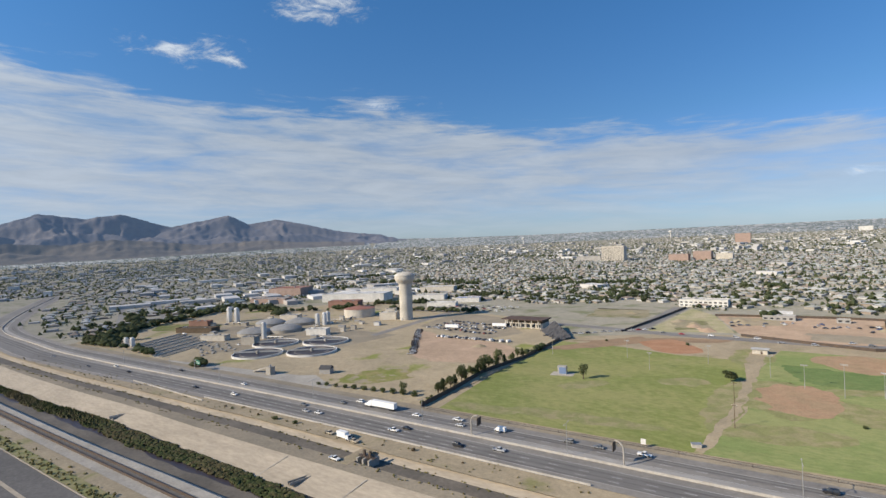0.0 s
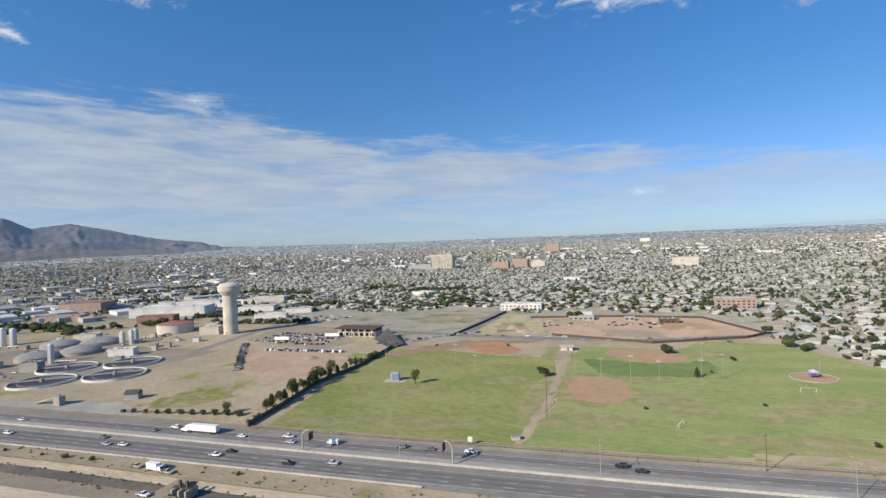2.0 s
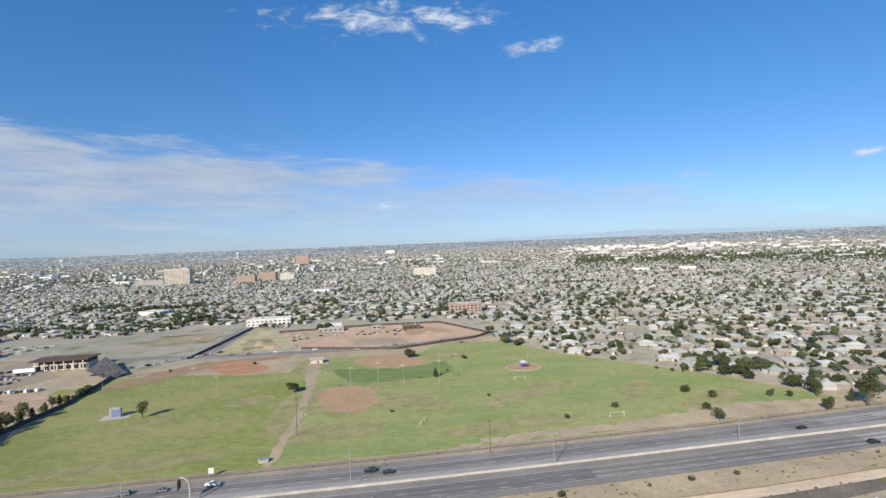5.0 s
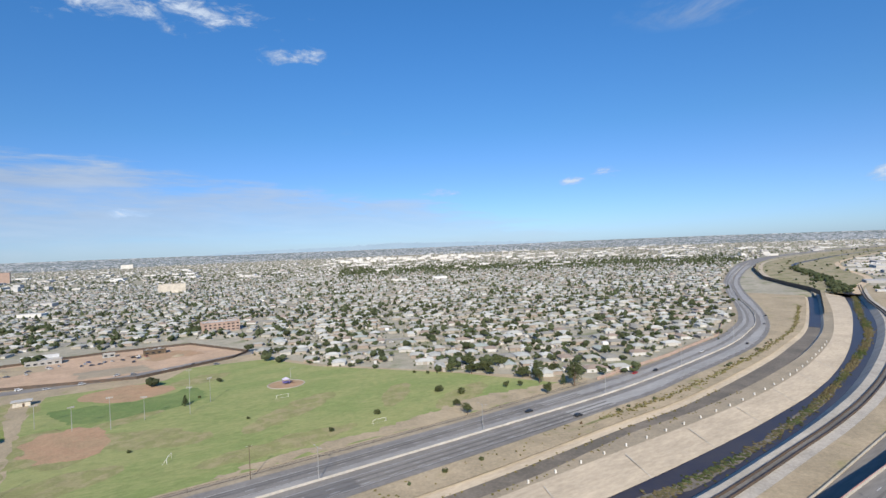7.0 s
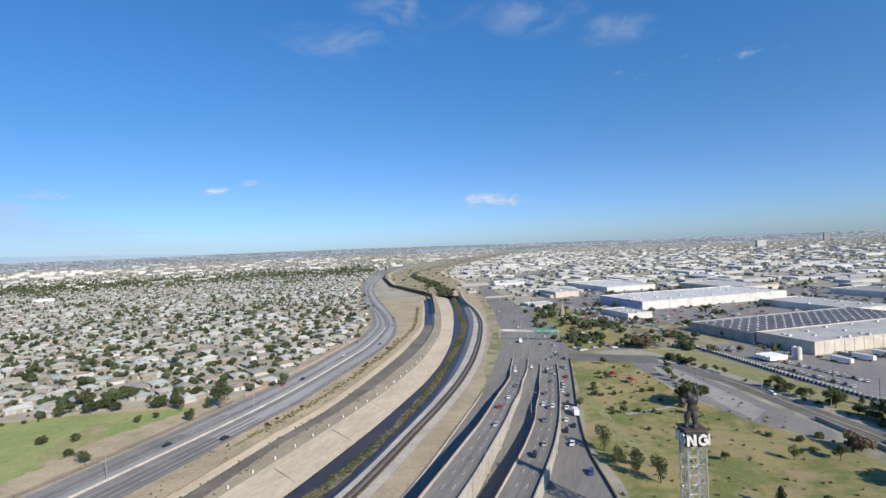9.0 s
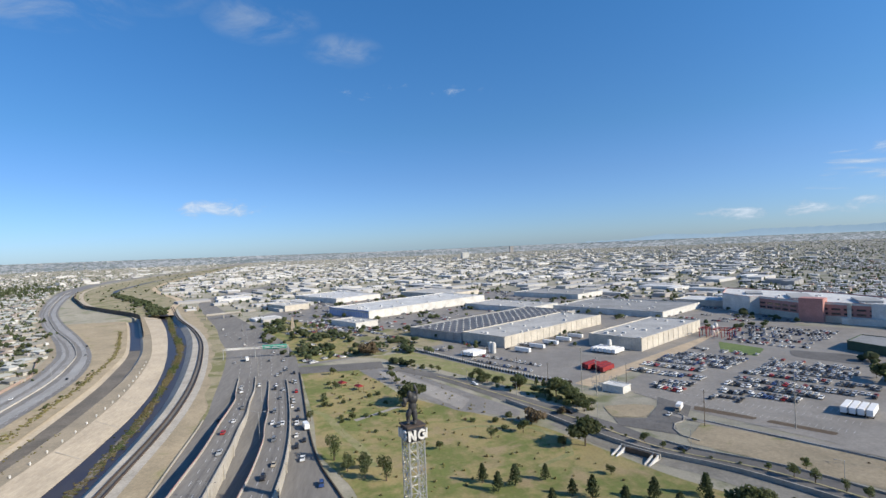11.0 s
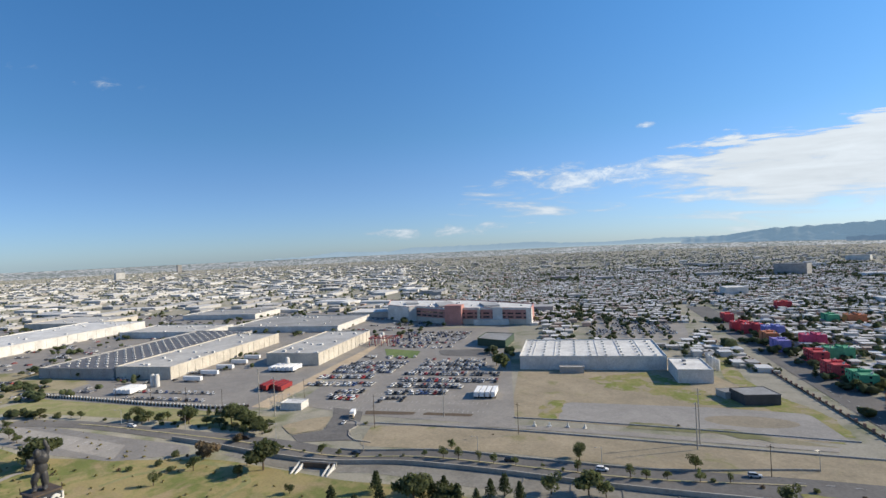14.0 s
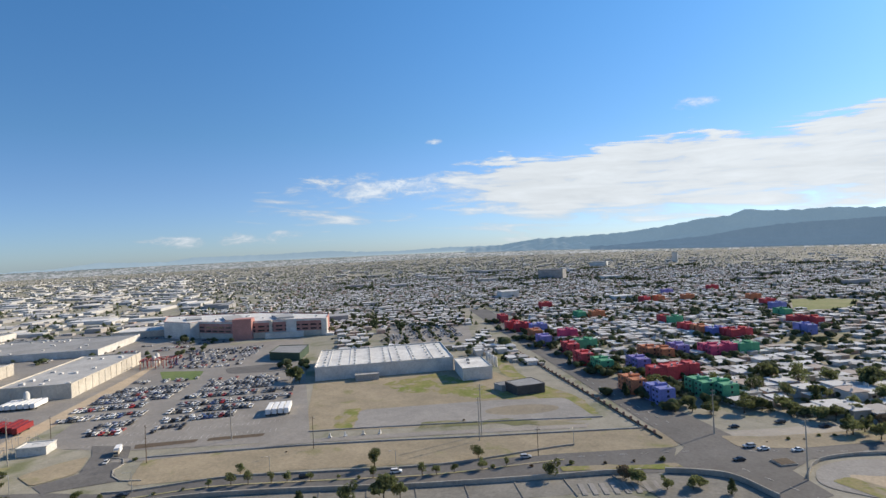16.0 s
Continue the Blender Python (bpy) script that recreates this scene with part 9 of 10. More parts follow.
for seg, fill in sorted((((384, -240, 347, -267), 0.6), ((372, -222, 335, -250), 0.95), ((367, -208, 328, -239), 0.95), ((357, -197, 320, -226), 0.95), ((349, -182, 318, -207), 0.93), ((337, -167, 300, -195), 0.8),
                  ((302, -167, 290, -182), 0.9), ((298, -159, 280, -169), 0.93), ((333, -265, 293, -294), 0.7), ((323, -254, 283, -284), 0.95), ((314, -242, 276, -271), 0.93), ((309, -228, 253, -267), 0.85),
                  ((297, -213, 242, -253), 0.9), ((289, -201, 249, -229), 0.9), ((277, -188, 247, -213), 0.9), ((266, -175, 255, -187), 0.6), ((407, -285, 355, -315), 0.6), ((420, -296, 368, -330), 0.6)), key=lambda s: math.hypot(s[0][0], s[0][1])):
    car_row(*seg, fill)
rest = far_cars
for i in range(150):
    row, k = i // 25, i % 25
    p = Vector((432, -306)) + Vector((-0.78, -0.62)) * k * 2.9 + E2 * row * 9.5
    if r_.random() < 0.7:
        plain_car(p.x, p.y, 0.1, math.atan2(E2.y, E2.x))
for i in range(260):
    row, k = i // 26, i % 26
    p = Vector((300, -440)) + E1 * -k * 3.2 + E2 * row * 11
    if r_.random() < 0.75 and inside([(300, -430), (200, -470), (230, -560), (330, -560)], p.x, p.y):
        plain_car(p.x, p.y, 0.1, math.atan2(E2.y, E2.x))
bays = MB()
for i in range(34):
    p = Vector((203, -196)) + E1 * (i * 2.75 - 2)
    for k in range(3):
        q = p + E2 * (6 + k * 15)
        if inside([(177, -196), (253, -154), (300, -140), (330, -262), (290, -300)], q.x, q.y):
            bays.box(q.x, q.y, 0.112, 5.0, 0.14, 0.02, math.atan2(E2.y, E2.x))
structure("bay_lines", bays, M["paint_line"], "white parking bay lines", "road marking", "stuff")
patch("car_park_island", rounded([(256, -161), (232, -178), (230, -174), (251, -157)], 1.5), 0.18, M["bark"], "low brown planted island", "island")
patch("car_park_island", rounded([(228, -181), (206, -196), (204, -192), (226, -177)], 1.5), 0.18, M["bark"], "low brown planted island", "island")
patch("entrance_road", [(221, -131), (239, -112), (250, -114), (245, -129), (262, -144), (276, -152), (256, -159), (240, -147), (234, -137)], 0.145, M["asphalt_dark"], "asphalt entrance road to the car park", "road")
patch("entrance_island", rounded([(268, -117), (267, -133), (262, -143), (246, -129), (251, -114)], 3), 0.26, M["soil"], "dirt island beside the entrance", "island")
kerb = MB()
bend = [(250, -146), (243, -147), (236.5, -143), (234, -137), (228, -133), (220, -131.5), (212, -135)]
for (xa, ya), (xb, yb) in zip(bend, bend[1:]):
    kerb.box((xa + xb) / 2, (ya + yb) / 2, 0.1, math.hypot(xb - xa, yb - ya) + 0.3, 0.4, 0.4, math.atan2(yb - ya, xb - xa))
structure("entrance_kerb", kerb, M["concrete"], "curved pale kerb at the entrance", "kerb")
patch("car_park_lawn", rounded([(404, -277), (368, -290), (347, -267), (372, -257)], 4), 0.2, M["grass_green"], "green lawn in the car park", "grass")
patch("car_park_plaza", rounded([(359, -302), (328, -330), (303, -308), (338, -287)], 8), 0.2, M["asphalt_dark"], "dark paved oval forecourt", "pavement")
for i in range(4):
    q = Vector((230, -223)) + Vector((-0.78, -0.6)) * i * 3.35
    trailer(q.x, q.y, math.atan2(E2.y, E2.x), "cargo_white", "white box trailer in the car park", 0.11)


def mall():
    poly = [(577, -404), (530, -402), (528, -412), (470, -416), (421, -447), (386, -461), (411, -497), (520, -496), (630, -446)]
    t = building("shopping_mall", "large brick-red and white shopping mall", "shopping mall", poly, 18.0, "mall_brick", "white_roof", 1.0, 0, 16, 17, "white_roof")
    loc = t.matrix_basis.translation.xy
    f = [Vector(p) - loc for p in poly]
    for k, (a, b) in enumerate(zip(f[:5], f[1:6])):
        d = b - a
        nrm = Vector((-d.y, d.x)).normalized()
        if nrm.dot(-(a + loc)) < 0:
            nrm = -nrm
        ang = math.atan2(d.y, d.x)
        c = (a + b) / 2 + nrm * 0.3
        if k in (0, 1):         # plain white wing
            part("white_wall", MB().box(c.x, c.y, 0, d.length, 0.6, 18.6, ang), M["white_wall"], t)
            continue
        part("white_band", MB().box(c.x, c.y, 16.6, d.length, 0.5, 1.9, ang, bottom=True), M["white_wall"], t)
        part("plinth", MB().box(c.x, c.y, 0, d.length, 0.7, 6.0, ang), M["cream_wall"], t)
        n = max(2, int(d.length / 9))
        for q in range(n):
            w = a + d * (q + 0.5) / n + nrm * 0.45
            for z in (7.4, 11.6):
                part("window", MB().box(w.x, w.y, z, d.length / n * 0.72, 0.3, 1.7, ang, bottom=True), M["glass"], t)
    for at_k, edge_k, wide, tall, skin in ((0.10, 3, 20, 22.5, "mall_brick"), (0.98, 3, 11, 19.4, "white_wall"), (0.96, 4, 6, 19.0, "white_wall"), (0.6, 3, 3, 18.8, "cream_wall")):
        q = f[edge_k] + (f[edge_k + 1] - f[edge_k]) * at_k
        d = f[edge_k + 1] - f[edge_k]
        nrm = Vector((-d.y, d.x)).normalized()
        if nrm.dot(-(f[edge_k] + loc)) < 0:
            nrm = -nrm
        q = q + nrm * 0.6
        part("tower" if wide > 15 else "pier", MB().box(q.x, q.y, 0, wide, 4.0 if wide < 15 else 14.0, tall, math.atan2(d.y, d.x)), M[skin], t)
    for x, y, lx, ly, h in ((505, -440, 46, 20, 2.2), (450, -462, 34, 18, 2.4), (560, -430, 24, 16, 2.0)):
        part("roof_block", MB().box(x - loc.x, y - loc.y, 17.9, lx, ly, h, -0.6), M["pale_roof"], t)
    return t


M["mall_brick"] = mat("brick_red_cladding", (0.46, 0.235, 0.21), (0.40, 0.205, 0.18), 0.2, 2.0, 0.85)
mall()
patch("rear_car_park", [(277, -416), (355, -525), (272, -579), (211, -462)], 0.07, M["asphalt_pale"], "tree-lined car park behind the warehouse", "pavement")
for i in range(60):
    a_, b_ = (i % 12) / 12, (i // 12) / 5
    far_tree(estate_trees, 277 + 74 * a_ - 62 * b_ + r_.uniform(-3, 3), -420 - 105 * a_ - 48 * b_ + r_.uniform(-3, 3), 0.1, r_.uniform(1.8, 3.0), r_, 3)
building("service_building", "long low white service building", "building", rect(407, -448, 40, 9), 5.5, "white_wall", "white_roof", 0.4)
t = thing("steel_frame", "red steel frame of an unfinished canopy", "steel frame", 424, -290, 0, ANG)
for i in range(5):
    for j in range(3):
        part("column", MB().box(i * 6 - 12, j * 7 - 7, 0, 0.4, 0.4, 7.0), M["cargo_red"], t)
for j in range(3):
    part("beam", MB().box(0, j * 7 - 7, 6.8, 25, 0.4, 0.5, bottom=True), M["cargo_red"], t)
for i in range(5):
    part("purlin", MB().box(i * 6 - 12, 0, 7.2, 0.35, 15, 0.35, bottom=True), M["cargo_red"], t)
building("green_hall", "dark green-clad hall beside the car park", "building", [(346, -338), (316, -342), (336, -376), (362, -366)], 6.5, "green_wall", "grey_roof", 0.5)
building("guard_house", "small white flat-roofed gatehouse", "gatehouse", rect(286, -137, 13, 9), 3.8, "white_wall", "white_roof", 0.4)
for i in range(14):
    x, y = r_.uniform(292, 316), r_.uniform(-146, -126)
    t = thing("substation_frame", "steel frame of the electrical substation", "substation", x, y, 0, ANG)
    part("mast", MB().cyl(0, 0, 0, r_.uniform(4, 7), 0.12, 0.1, 6), M["steel"], t)
    part("bar", MB().box(0, 0, 4.0, 3.0, 0.15, 0.15, bottom=True), M["steel"], t)
    part("insulator", MB().cyl(1.2, 0, 2.6, 4.0, 0.14, 0.1, 6), M["white_wall"], t)

structure("estate_shrubs", estate_trees, M["tree_far"], "dusty trees between the factories", "trees", "stuff")

# ---- white warehouse and its lot ----
patch("warehouse_lot", [(188, -204), (256, -290), (215, -405), (120, -330), (92, -312), (60, -268)], 0.06, M["soil"], "bare tan lot in front of the warehouse", "ground")
patch("lot_weeds", ragged([(204, -298), (183, -334), (152, -322), (120, -300), (113, -289), (140, -284), (158, -290), (178, -282)], 3.0), 0.09, M["weed_green"], "yellow-green weeds on the lot", "grass")
patch("lot_weeds", ragged([(129, -309), (102, -326), (76, -306), (58, -279), (64, -276), (80, -296), (113, -289)], 1.5), 0.095, M["weed_green"], "yellow-green weeds beside the shed", "grass")
patch("lot_weeds", ragged([(176, -213), (168, -216), (184, -247), (194, -242), (186, -226)], 1.5), 0.115, M["weed_green"], "strip of green weeds", "grass")
patch("asphalt_pad", rounded([(167, -216), (183, -244), (120, -284), (82, -302), (58, -271), (110, -246)], 6), 0.11, M["pad"], "empty grey asphalt pad", "pavement")
patch("oval_track", ellipse(98, -273, 20, 8.5, math.atan2(0.5, 0.86)), 0.13, M["soil_grey"], "worn oval of gravel", "ground")
patch("boulevard_verge", [(60, -268), (84, -300), (128, -352), (172, -430), (180, -430), (140, -350), (98, -302), (66, -266)], 0.10, M["weed_green"], "weedy verge beside the boulevard", "verge")
patch("dirt_strip", rounded([(213, -129), (234, -151), (176, -188), (100, -229), (30, -266), (18, -245), (60, -222), (100, -197), (160, -166)], 5), 0.13, M["soil"], "bare pale dirt strip beside the avenue", "ground")
structure("strip_kerb", wall_along(line((34, -264), (100, -229), (176, -189), (234, -152)), 34, 234, 0.0, 0.7, 0.5), M["grey_wall"], "low dark wall along the dirt strip", "wall")
structure("pad_wall", wall_along(line((56, -274), (110, -247), (168, -216), (186, -205)), 56, 186, 0.0, 0.6, 0.5), M["grey_wall"], "low dark wall along the asphalt pad", "wall")
b = factory(175, -347, 98, 66, 9.0, "panel_white", "white_roof", "large white warehouse with ribbed walls and roof vents", 0, 21, 9.0)
ctr = b.matrix_basis.translation
for i in range(9):
    for j in range(6):
        p = Vector((175, -347)) + E1 * (6 + i * 10.8) + E2 * (6 + j * 10.5) - ctr.xy
        v = part("roof_vent", KITS.setdefault("vent", MB().box(0, 0, 0, 1.6, 1.6, 0.9, ANG).mesh("roof_vent", M["white_wall"])), None, b)
        v.matrix_basis = at(p.x, p.y, 8.95)
for i in range(6):
    p = Vector((175, -347)) + E1 * (14 + i * 15) + E2 * 33 - ctr.xy
    part("roof_rib", MB().box(p.x, p.y, 8.95, 66, 0.5, 0.35, ANG + 1.571), M["white_wall"], b)
building("warehouse_annex", "white annex at the end of the warehouse", "building", rect(174.6, -347.3, 20, 34, -E1, -E2), 8.0, "panel_white", "white_roof", 0.6, 0, 2, 5)
building("loading_office", "small grey office box against the warehouse", "building", rect(213, -307, 16, 6), 4.0, "grey_wall", "pale_roof", 0.3)
for i in range(4):
    silo(150 + i * 4.0, -366 - i * 4.5, 1.3, 6.5, "grey process tank beside the annex")
building("dark_shed", "dark grey steel shed with a pale roof", "shed", [(120, -306), (109, -297), (96, -309), (108, -320)], 5.6, "dark_clad", "grey_roof", 0.2)
building("shed_annex", "low grey lean-to beside the shed", "shed", [(128, -308), (121, -303), (116, -309), (123, -314)], 3.6, "grey_wall", "grey_roof", 0.2)
for x, y in ((170, -202), (164, -206), (157, -211), (150, -215)):
    t = thing("concrete_figure_base", "white concrete block standing beside the track", "block", x, y, 0.1, rng.uniform(0, 3))
    part("base", MB().box(0, 0, 0, 1.8, 1.2, 0.6), M["white_wall"], t)
    part("upright", MB().box(0, 0, 0.6, 0.8, 0.7, 1.6, taper=0.6), M["white_wall"], t)
for x, y, s, kd in ((178, -155, 0.75, "round"), (132, -184, 0.9, "tall"), (93, -203, 0.75, "round"), (177, -180, 0.6, "twig"), (120, -246, 0.9, "twig"), (268, -285, 1.1, "wide"), (276, -288, 1.1, "round"), (262, -282, 0.9, "tall"),
                    (312, -321, 1.2, "wide"), (304, -316, 1.0, "pine"), (300, -328, 1.0, "wide"), (290, -318, 1.1, "wide"), (172, -440, 1.6, "wide"), (236, -148, 0.8, "bush")):
    tree(x, y, s, kd)
for i in range(26):
    x = 80 + i * 7.2 + rng.uniform(-2, 2)
    tree(x, side_s(x) * 0.52 + side_n(x) * 0.48, rng.uniform(0.35, 0.6), rng.choice(("round", "tall", "bush")), None, 0.3)
for x, y, h in ((234, -152, 15.0), (168, -188, 15.0), (71, -215, 12.0), (228, -148, 12.0), (330, -108, 11.0), (352, -94, 11.0), (376, -80, 11.0), (400, -65, 11.0), (308, -150, 12.0)):
    utility_pole(x, y, h)
for x, y, h in ((215, -183, 24.0), (101, -223, 20.0), (103, -230, 24.0), (296, -117, 26.0), (-24, -226, 22.0), (6, -266, 20.0), (287, -122, 22.0)):
    utility_pole(x, y, h, 0.6, False, 2)
for x in (60, 120, 165, 205, 250, 300, 340):
    lamp_post(x, side_s(x) + 1.0, 8.0, (1.2,))
r_ = random.Random(61)
for x in (75, 118, 150, 262, 330, 205):
    random_car(x, side_s(x) * 0.75 + side_n(x) * 0.25, 0.55 + math.pi, r_, 0.13, "cars on the side avenue")
car(252, -150, 2.4, "truck", "tan", 0.12)
random_car(246, -141, 2.3, r_, 0.12)

# ---- boulevard, crossing and the painted flats ----
BL = [(17, -244), (200, -508)]
patch("boulevard", [(17, -245), (199, -509), (320, -690), (296, -700), (142, -470), (80, -372), (-4, -262), (-30, -216), (-16, -200), (24, -216)], 0.14, M["asphalt_dark"], "wide grey boulevard running away between the flats", "road")
patch("cross_street", [(2, -270), (-70, -312), (-140, -352), (-136, -338), (-66, -300), (-4, -262)], 0.15, M["asphalt_pale"], "side street crossing the boulevard", "road")
patch("south_avenue", [(-4, -256), (-60, -288), (-140, -330), (-146, -312), (-62, -270), (-28, -248), (-16, -226)], 0.16, M["asphalt_dark"], "avenue on the far side of the crossing", "road")
patch("traffic_island", rounded([(4, -264), (-3, -252), (-24, -258), (-60, -280), (-62, -296), (-12, -268)], 3), 0.22, M["soil"], "bare dirt traffic island", "island")
patch("corner_park", rounded([(-26, -222), (-28, -240), (-40, -252), (-70, -262), (-90, -240), (-60, -215)], 8), 0.2, M["pad"], "pale concrete floor of a shallow basin", "pavement")
patch("corner_pavement", rounded([(-36, -236), (-48, -238), (-60, -248), (-70, -240), (-56, -228), (-42, -226)], 4), 0.26, M["tan_track"], "pale tan paved square", "pavement")
patch("grass_wedge", rounded([(-31, -228), (-37, -234), (-50, -226), (-46, -216)], 2), 0.28, M["weed_green"], "green wedge of grass in the basin", "grass")
corner = line((-14, -206), (-9, -211), (-4, -216), (2, -219), (13, -218), (22, -215.5))
structure("channel_wall", wall_along(corner, -14, 22, 0.1, 2.0, 0.8, 2.0), M["concrete"], "curved concrete retaining wall at the channel's end", "wall")
patch("channel_end", [(-14, -205.4), (-9, -210.4), (-4, -215.3), (2, -218.3), (13, -217.3), (24, -213), (32, -204), (16, -188), (-6, -192)], 0.2, M["channel_concrete"], "mottled concrete floor at the channel's end", "channel")
stalls = MB()
for q in range(8):
    stalls.box(50 - 3.4 * q - 2.9, -196.5 - 1.7 * q + 5.8, 0.21, 9.0, 1.9, 0.03, math.atan2(0.894, -0.447))
structure("stall_slabs", stalls, M["pad"], "pale slanting concrete slabs on the channel floor", "slabs", "stuff")
structure("corner_wall", wall_along(line((-70, -268), (-54, -263), (-38, -254), (-28, -243), (-24, -228)), -70, -24, 0.1, 1.2, 0.6, 3.0), M["concrete"], "curved concrete wall around the corner park", "wall")
t = thing("planter", "low brick-edged planter with red-brown shrubs", "planter", -18, -240, 0.16, 0.6)
part("edge", MB().box(0, 0, 0, 7, 6, 0.6), M["concrete"], t)
part("soil_bed", MB().box(0, 0, 0.5, 6.2, 5.2, 0.25), M["bark"], t)
for x, y, k, c in ((-7, -253, "suv", "silver"), (-12, -252, "sedan", "white"), (-24, -255, "sedan", "white"), (-3, -237, "sedan", "black"), (-2, -277, "sedan", "black"), (-21, -290, "suv", "black"), (-38, -290, "sedan", "black")):
    car(x, y, 0.5, k, c, 0.18)

# ---- markings, shrubs and trees at the crossing ----
def stripes(x0, y0, x1, y1, gap, wide, long, along=False):
    """White paint bars in a row on the asphalt, across the row or along it."""
    mb = MB()
    dx, dy = x1 - x0, y1 - y0
    n = int(math.hypot(dx, dy) / gap)
    rot = math.atan2(dy, dx)
    for q in range(n + 1):
        mb.box(x0 + dx * q / n, y0 + dy * q / n, 0.20, *((long, wide) if along else (wide, long)), 0.06, rot)
    return mb


for line_ends in ((16, -240, 62, -216), (-8, -249, -56, -266.5), (-5, -228, -26, -211), (26, -275, 84, -350), (31, -271, 90, -347)):
    structure("lane_marking", stripes(*line_ends, 8.0, 0.22, 3.0, True), M["paint_line"], "broken white lane line", "lane marking", "stuff")
r_ = random.Random(44)
for x, y, s, kd in ((-45, -284, 1.1, "round"), (-52, -288, 0.9, "round"), (-63, -296, 0.9, "brown"), (-7, -302, 1.2, "round"), (-15, -309, 1.1, "wide"), (-24, -313, 1.0, "round"), (-15, -341, 1.4, "tall"),
                    (-28, -334, 1.1, "round"), (-40, -328, 1.2, "pine"), (-43, -338, 1.3, "wide"), (-55, -326, 0.9, "round"), (-70, -338, 1.2, "round"), (16, -296, 0.9, "pine"), (24, -292, 0.8, "round"),
                    (38, -314, 0.8, "round"), (-36, -360, 1.4, "tall"), (-52, -372, 1.3, "round"), (-22, -372, 1.2, "wide"), (-70, -366, 1.3, "wide"), (0, -352, 1.2, "round"), (30, -203, 0.8, "wide"),
                    (-34, -277, 0.5, "bush"), (-22, -268, 0.6, "bush"), (-40, -279, 0.6, "bush"), (-14, -262, 0.5, "twig"), (-28, -270, 0.5, "twig"), (34, -222, 0.7, "twig"), (24, -227, 0.8, "bush"),
                    (44, -216, 0.8, "twig"), (56, -211, 0.8, "bush"), (70, -203, 0.8, "twig"), (84, -197, 0.7, "bush")):
    tree(x, y, s, kd)
patch("verge_weeds", ragged([(60, -207), (40, -216), (18, -226), (16, -223), (38, -212), (58, -203)], 1.0), 0.27, M["weed_green"], "weedy strip of dirt beside the avenue", "verge")
patch("verge_weeds", ragged([(140, -236), (96, -258), (60, -262), (64, -254), (100, -248), (136, -228)], 2.0), 0.12, M["levee"], "patchy weeds on the dirt lot", "grass")


def make_bollard():
    t = thing("wall_pier", "dark brown fence pier with a low wall panel", "fence", group="boulevard fence")
    part("pier", MB().box(0, 0, 0, 0.9, 0.9, 1.9), M["brick"], t)
    part("panel", MB().box(-3.4, 0, 0, 5.8, 0.3, 0.8), M["bark"], t)
    return t


for i in range(34):
    k = i / 33
    p = Vector((30, -257)) + (Vector((168, -440)) - Vector((30, -257))) * k
    t = put(KITS, "bollard", make_bollard, at(p.x, p.y, 0.12, -0.925))


PAINT = {"green": (0.09, 0.36, 0.20), "red": (0.56, 0.075, 0.085), "purple": (0.26, 0.22, 0.50), "orange": (0.54, 0.20, 0.10), "crimson": (0.56, 0.075, 0.16), "blue": (0.20, 0.23, 0.52)}
for key, c in PAINT.items():
    M["flat_" + key] = mat("painted_flats_" + key, c, tuple(v * 0.8 for v in c), 0.3, 2.0, 0.8)


def make_flats(paint, far=False):
    def make():
        t = thing("apartment_block", paint + " painted three-storey apartment block", "apartment block")
        m = M["flat_" + paint]
        for k, (x, y, w, d, h) in enumerate(((-4.6, 0, 7.2, 9.5, 8.6), (4.6, 0, 7.2, 9.5, 8.6), (0, 1.5, 2.6, 6.0, 9.8))):
            part("wing" if k < 2 else "stair_tower", MB().box(x, y, -0.2, w, d, h), m, t)
            part("roof", MB().box(x, y, h - 0.19, w - 0.5, d - 0.5, 0.16), m, t)
            part("parapet", MB().box(x, y - d / 2 + 0.12, h - 0.2, w, 0.24, 0.7), m, t)
        for x in (() if far else (-6.4, -2.8, 2.8, 6.4)):
            for fl in range(3):
                for y in (-4.8,):
                    w = part("window", KITS.setdefault("flat_window", MB().box(0, 0, 0, 1.3, 0.16, 1.2, bottom=True).mesh("window", M["glass"])), None, t)
                    w.matrix_basis = at(x, y, 1.1 + fl * 2.75)
        for x in (() if far else (-8.25, 8.25)):
            for fl in range(3):
                w = part("window", KITS["flat_window"], None, t)
                w.matrix_basis = at(x, 0.5, 1.1 + fl * 2.75, math.pi / 2)
        for x in (-5.6, 5.6):
            part("water_tank", MB().cyl(x, 2.4, 8.4, 9.8, 0.7, 0.6, 10), M["white_wall"], t)
        return t
    return make


FLATS = [("green", 75, -373), ("blue", 33, -311), ("orange", 49, -327), ("red", 36, -359), ("purple", 53, -383), ("green", 13, -331), ("green", 3, -329), ("red", 92, -392), ("red", 110, -426), ("green", 102, -445),
         ("crimson", 129, -492), ("purple", 141, -457), ("orange", 158, -486), ("blue", 166, -521), ("red", 197, -534), ("red", 184, -525), ("red", 228, -584), ("orange", 130, -629), ("green", 148, -622), ("orange", 51, -423),
         ("orange", 41, -421), ("purple", 32, -438), ("crimson", 10, -440), ("crimson", 1, -446), ("red", -4, -518), ("red", -12, -523), ("blue", 6, -525), ("orange", 20, -534), ("red", 31, -545), ("green", 46, -593),
         ("red", 54, -596), ("green", -13, -454), ("red", 24, -371), ("red", -74, -604), ("blue", -62, -556), ("red", -62, -609), ("green", -55, -665), ("blue", -55, -724), ("red", -48, -763), ("orange", -36, -827),
         ("orange", 44, -819), ("purple", 77, -900), ("orange", 80, -804), ("red", 97, -789), ("red", 15, -974), ("red", 216, -715)]
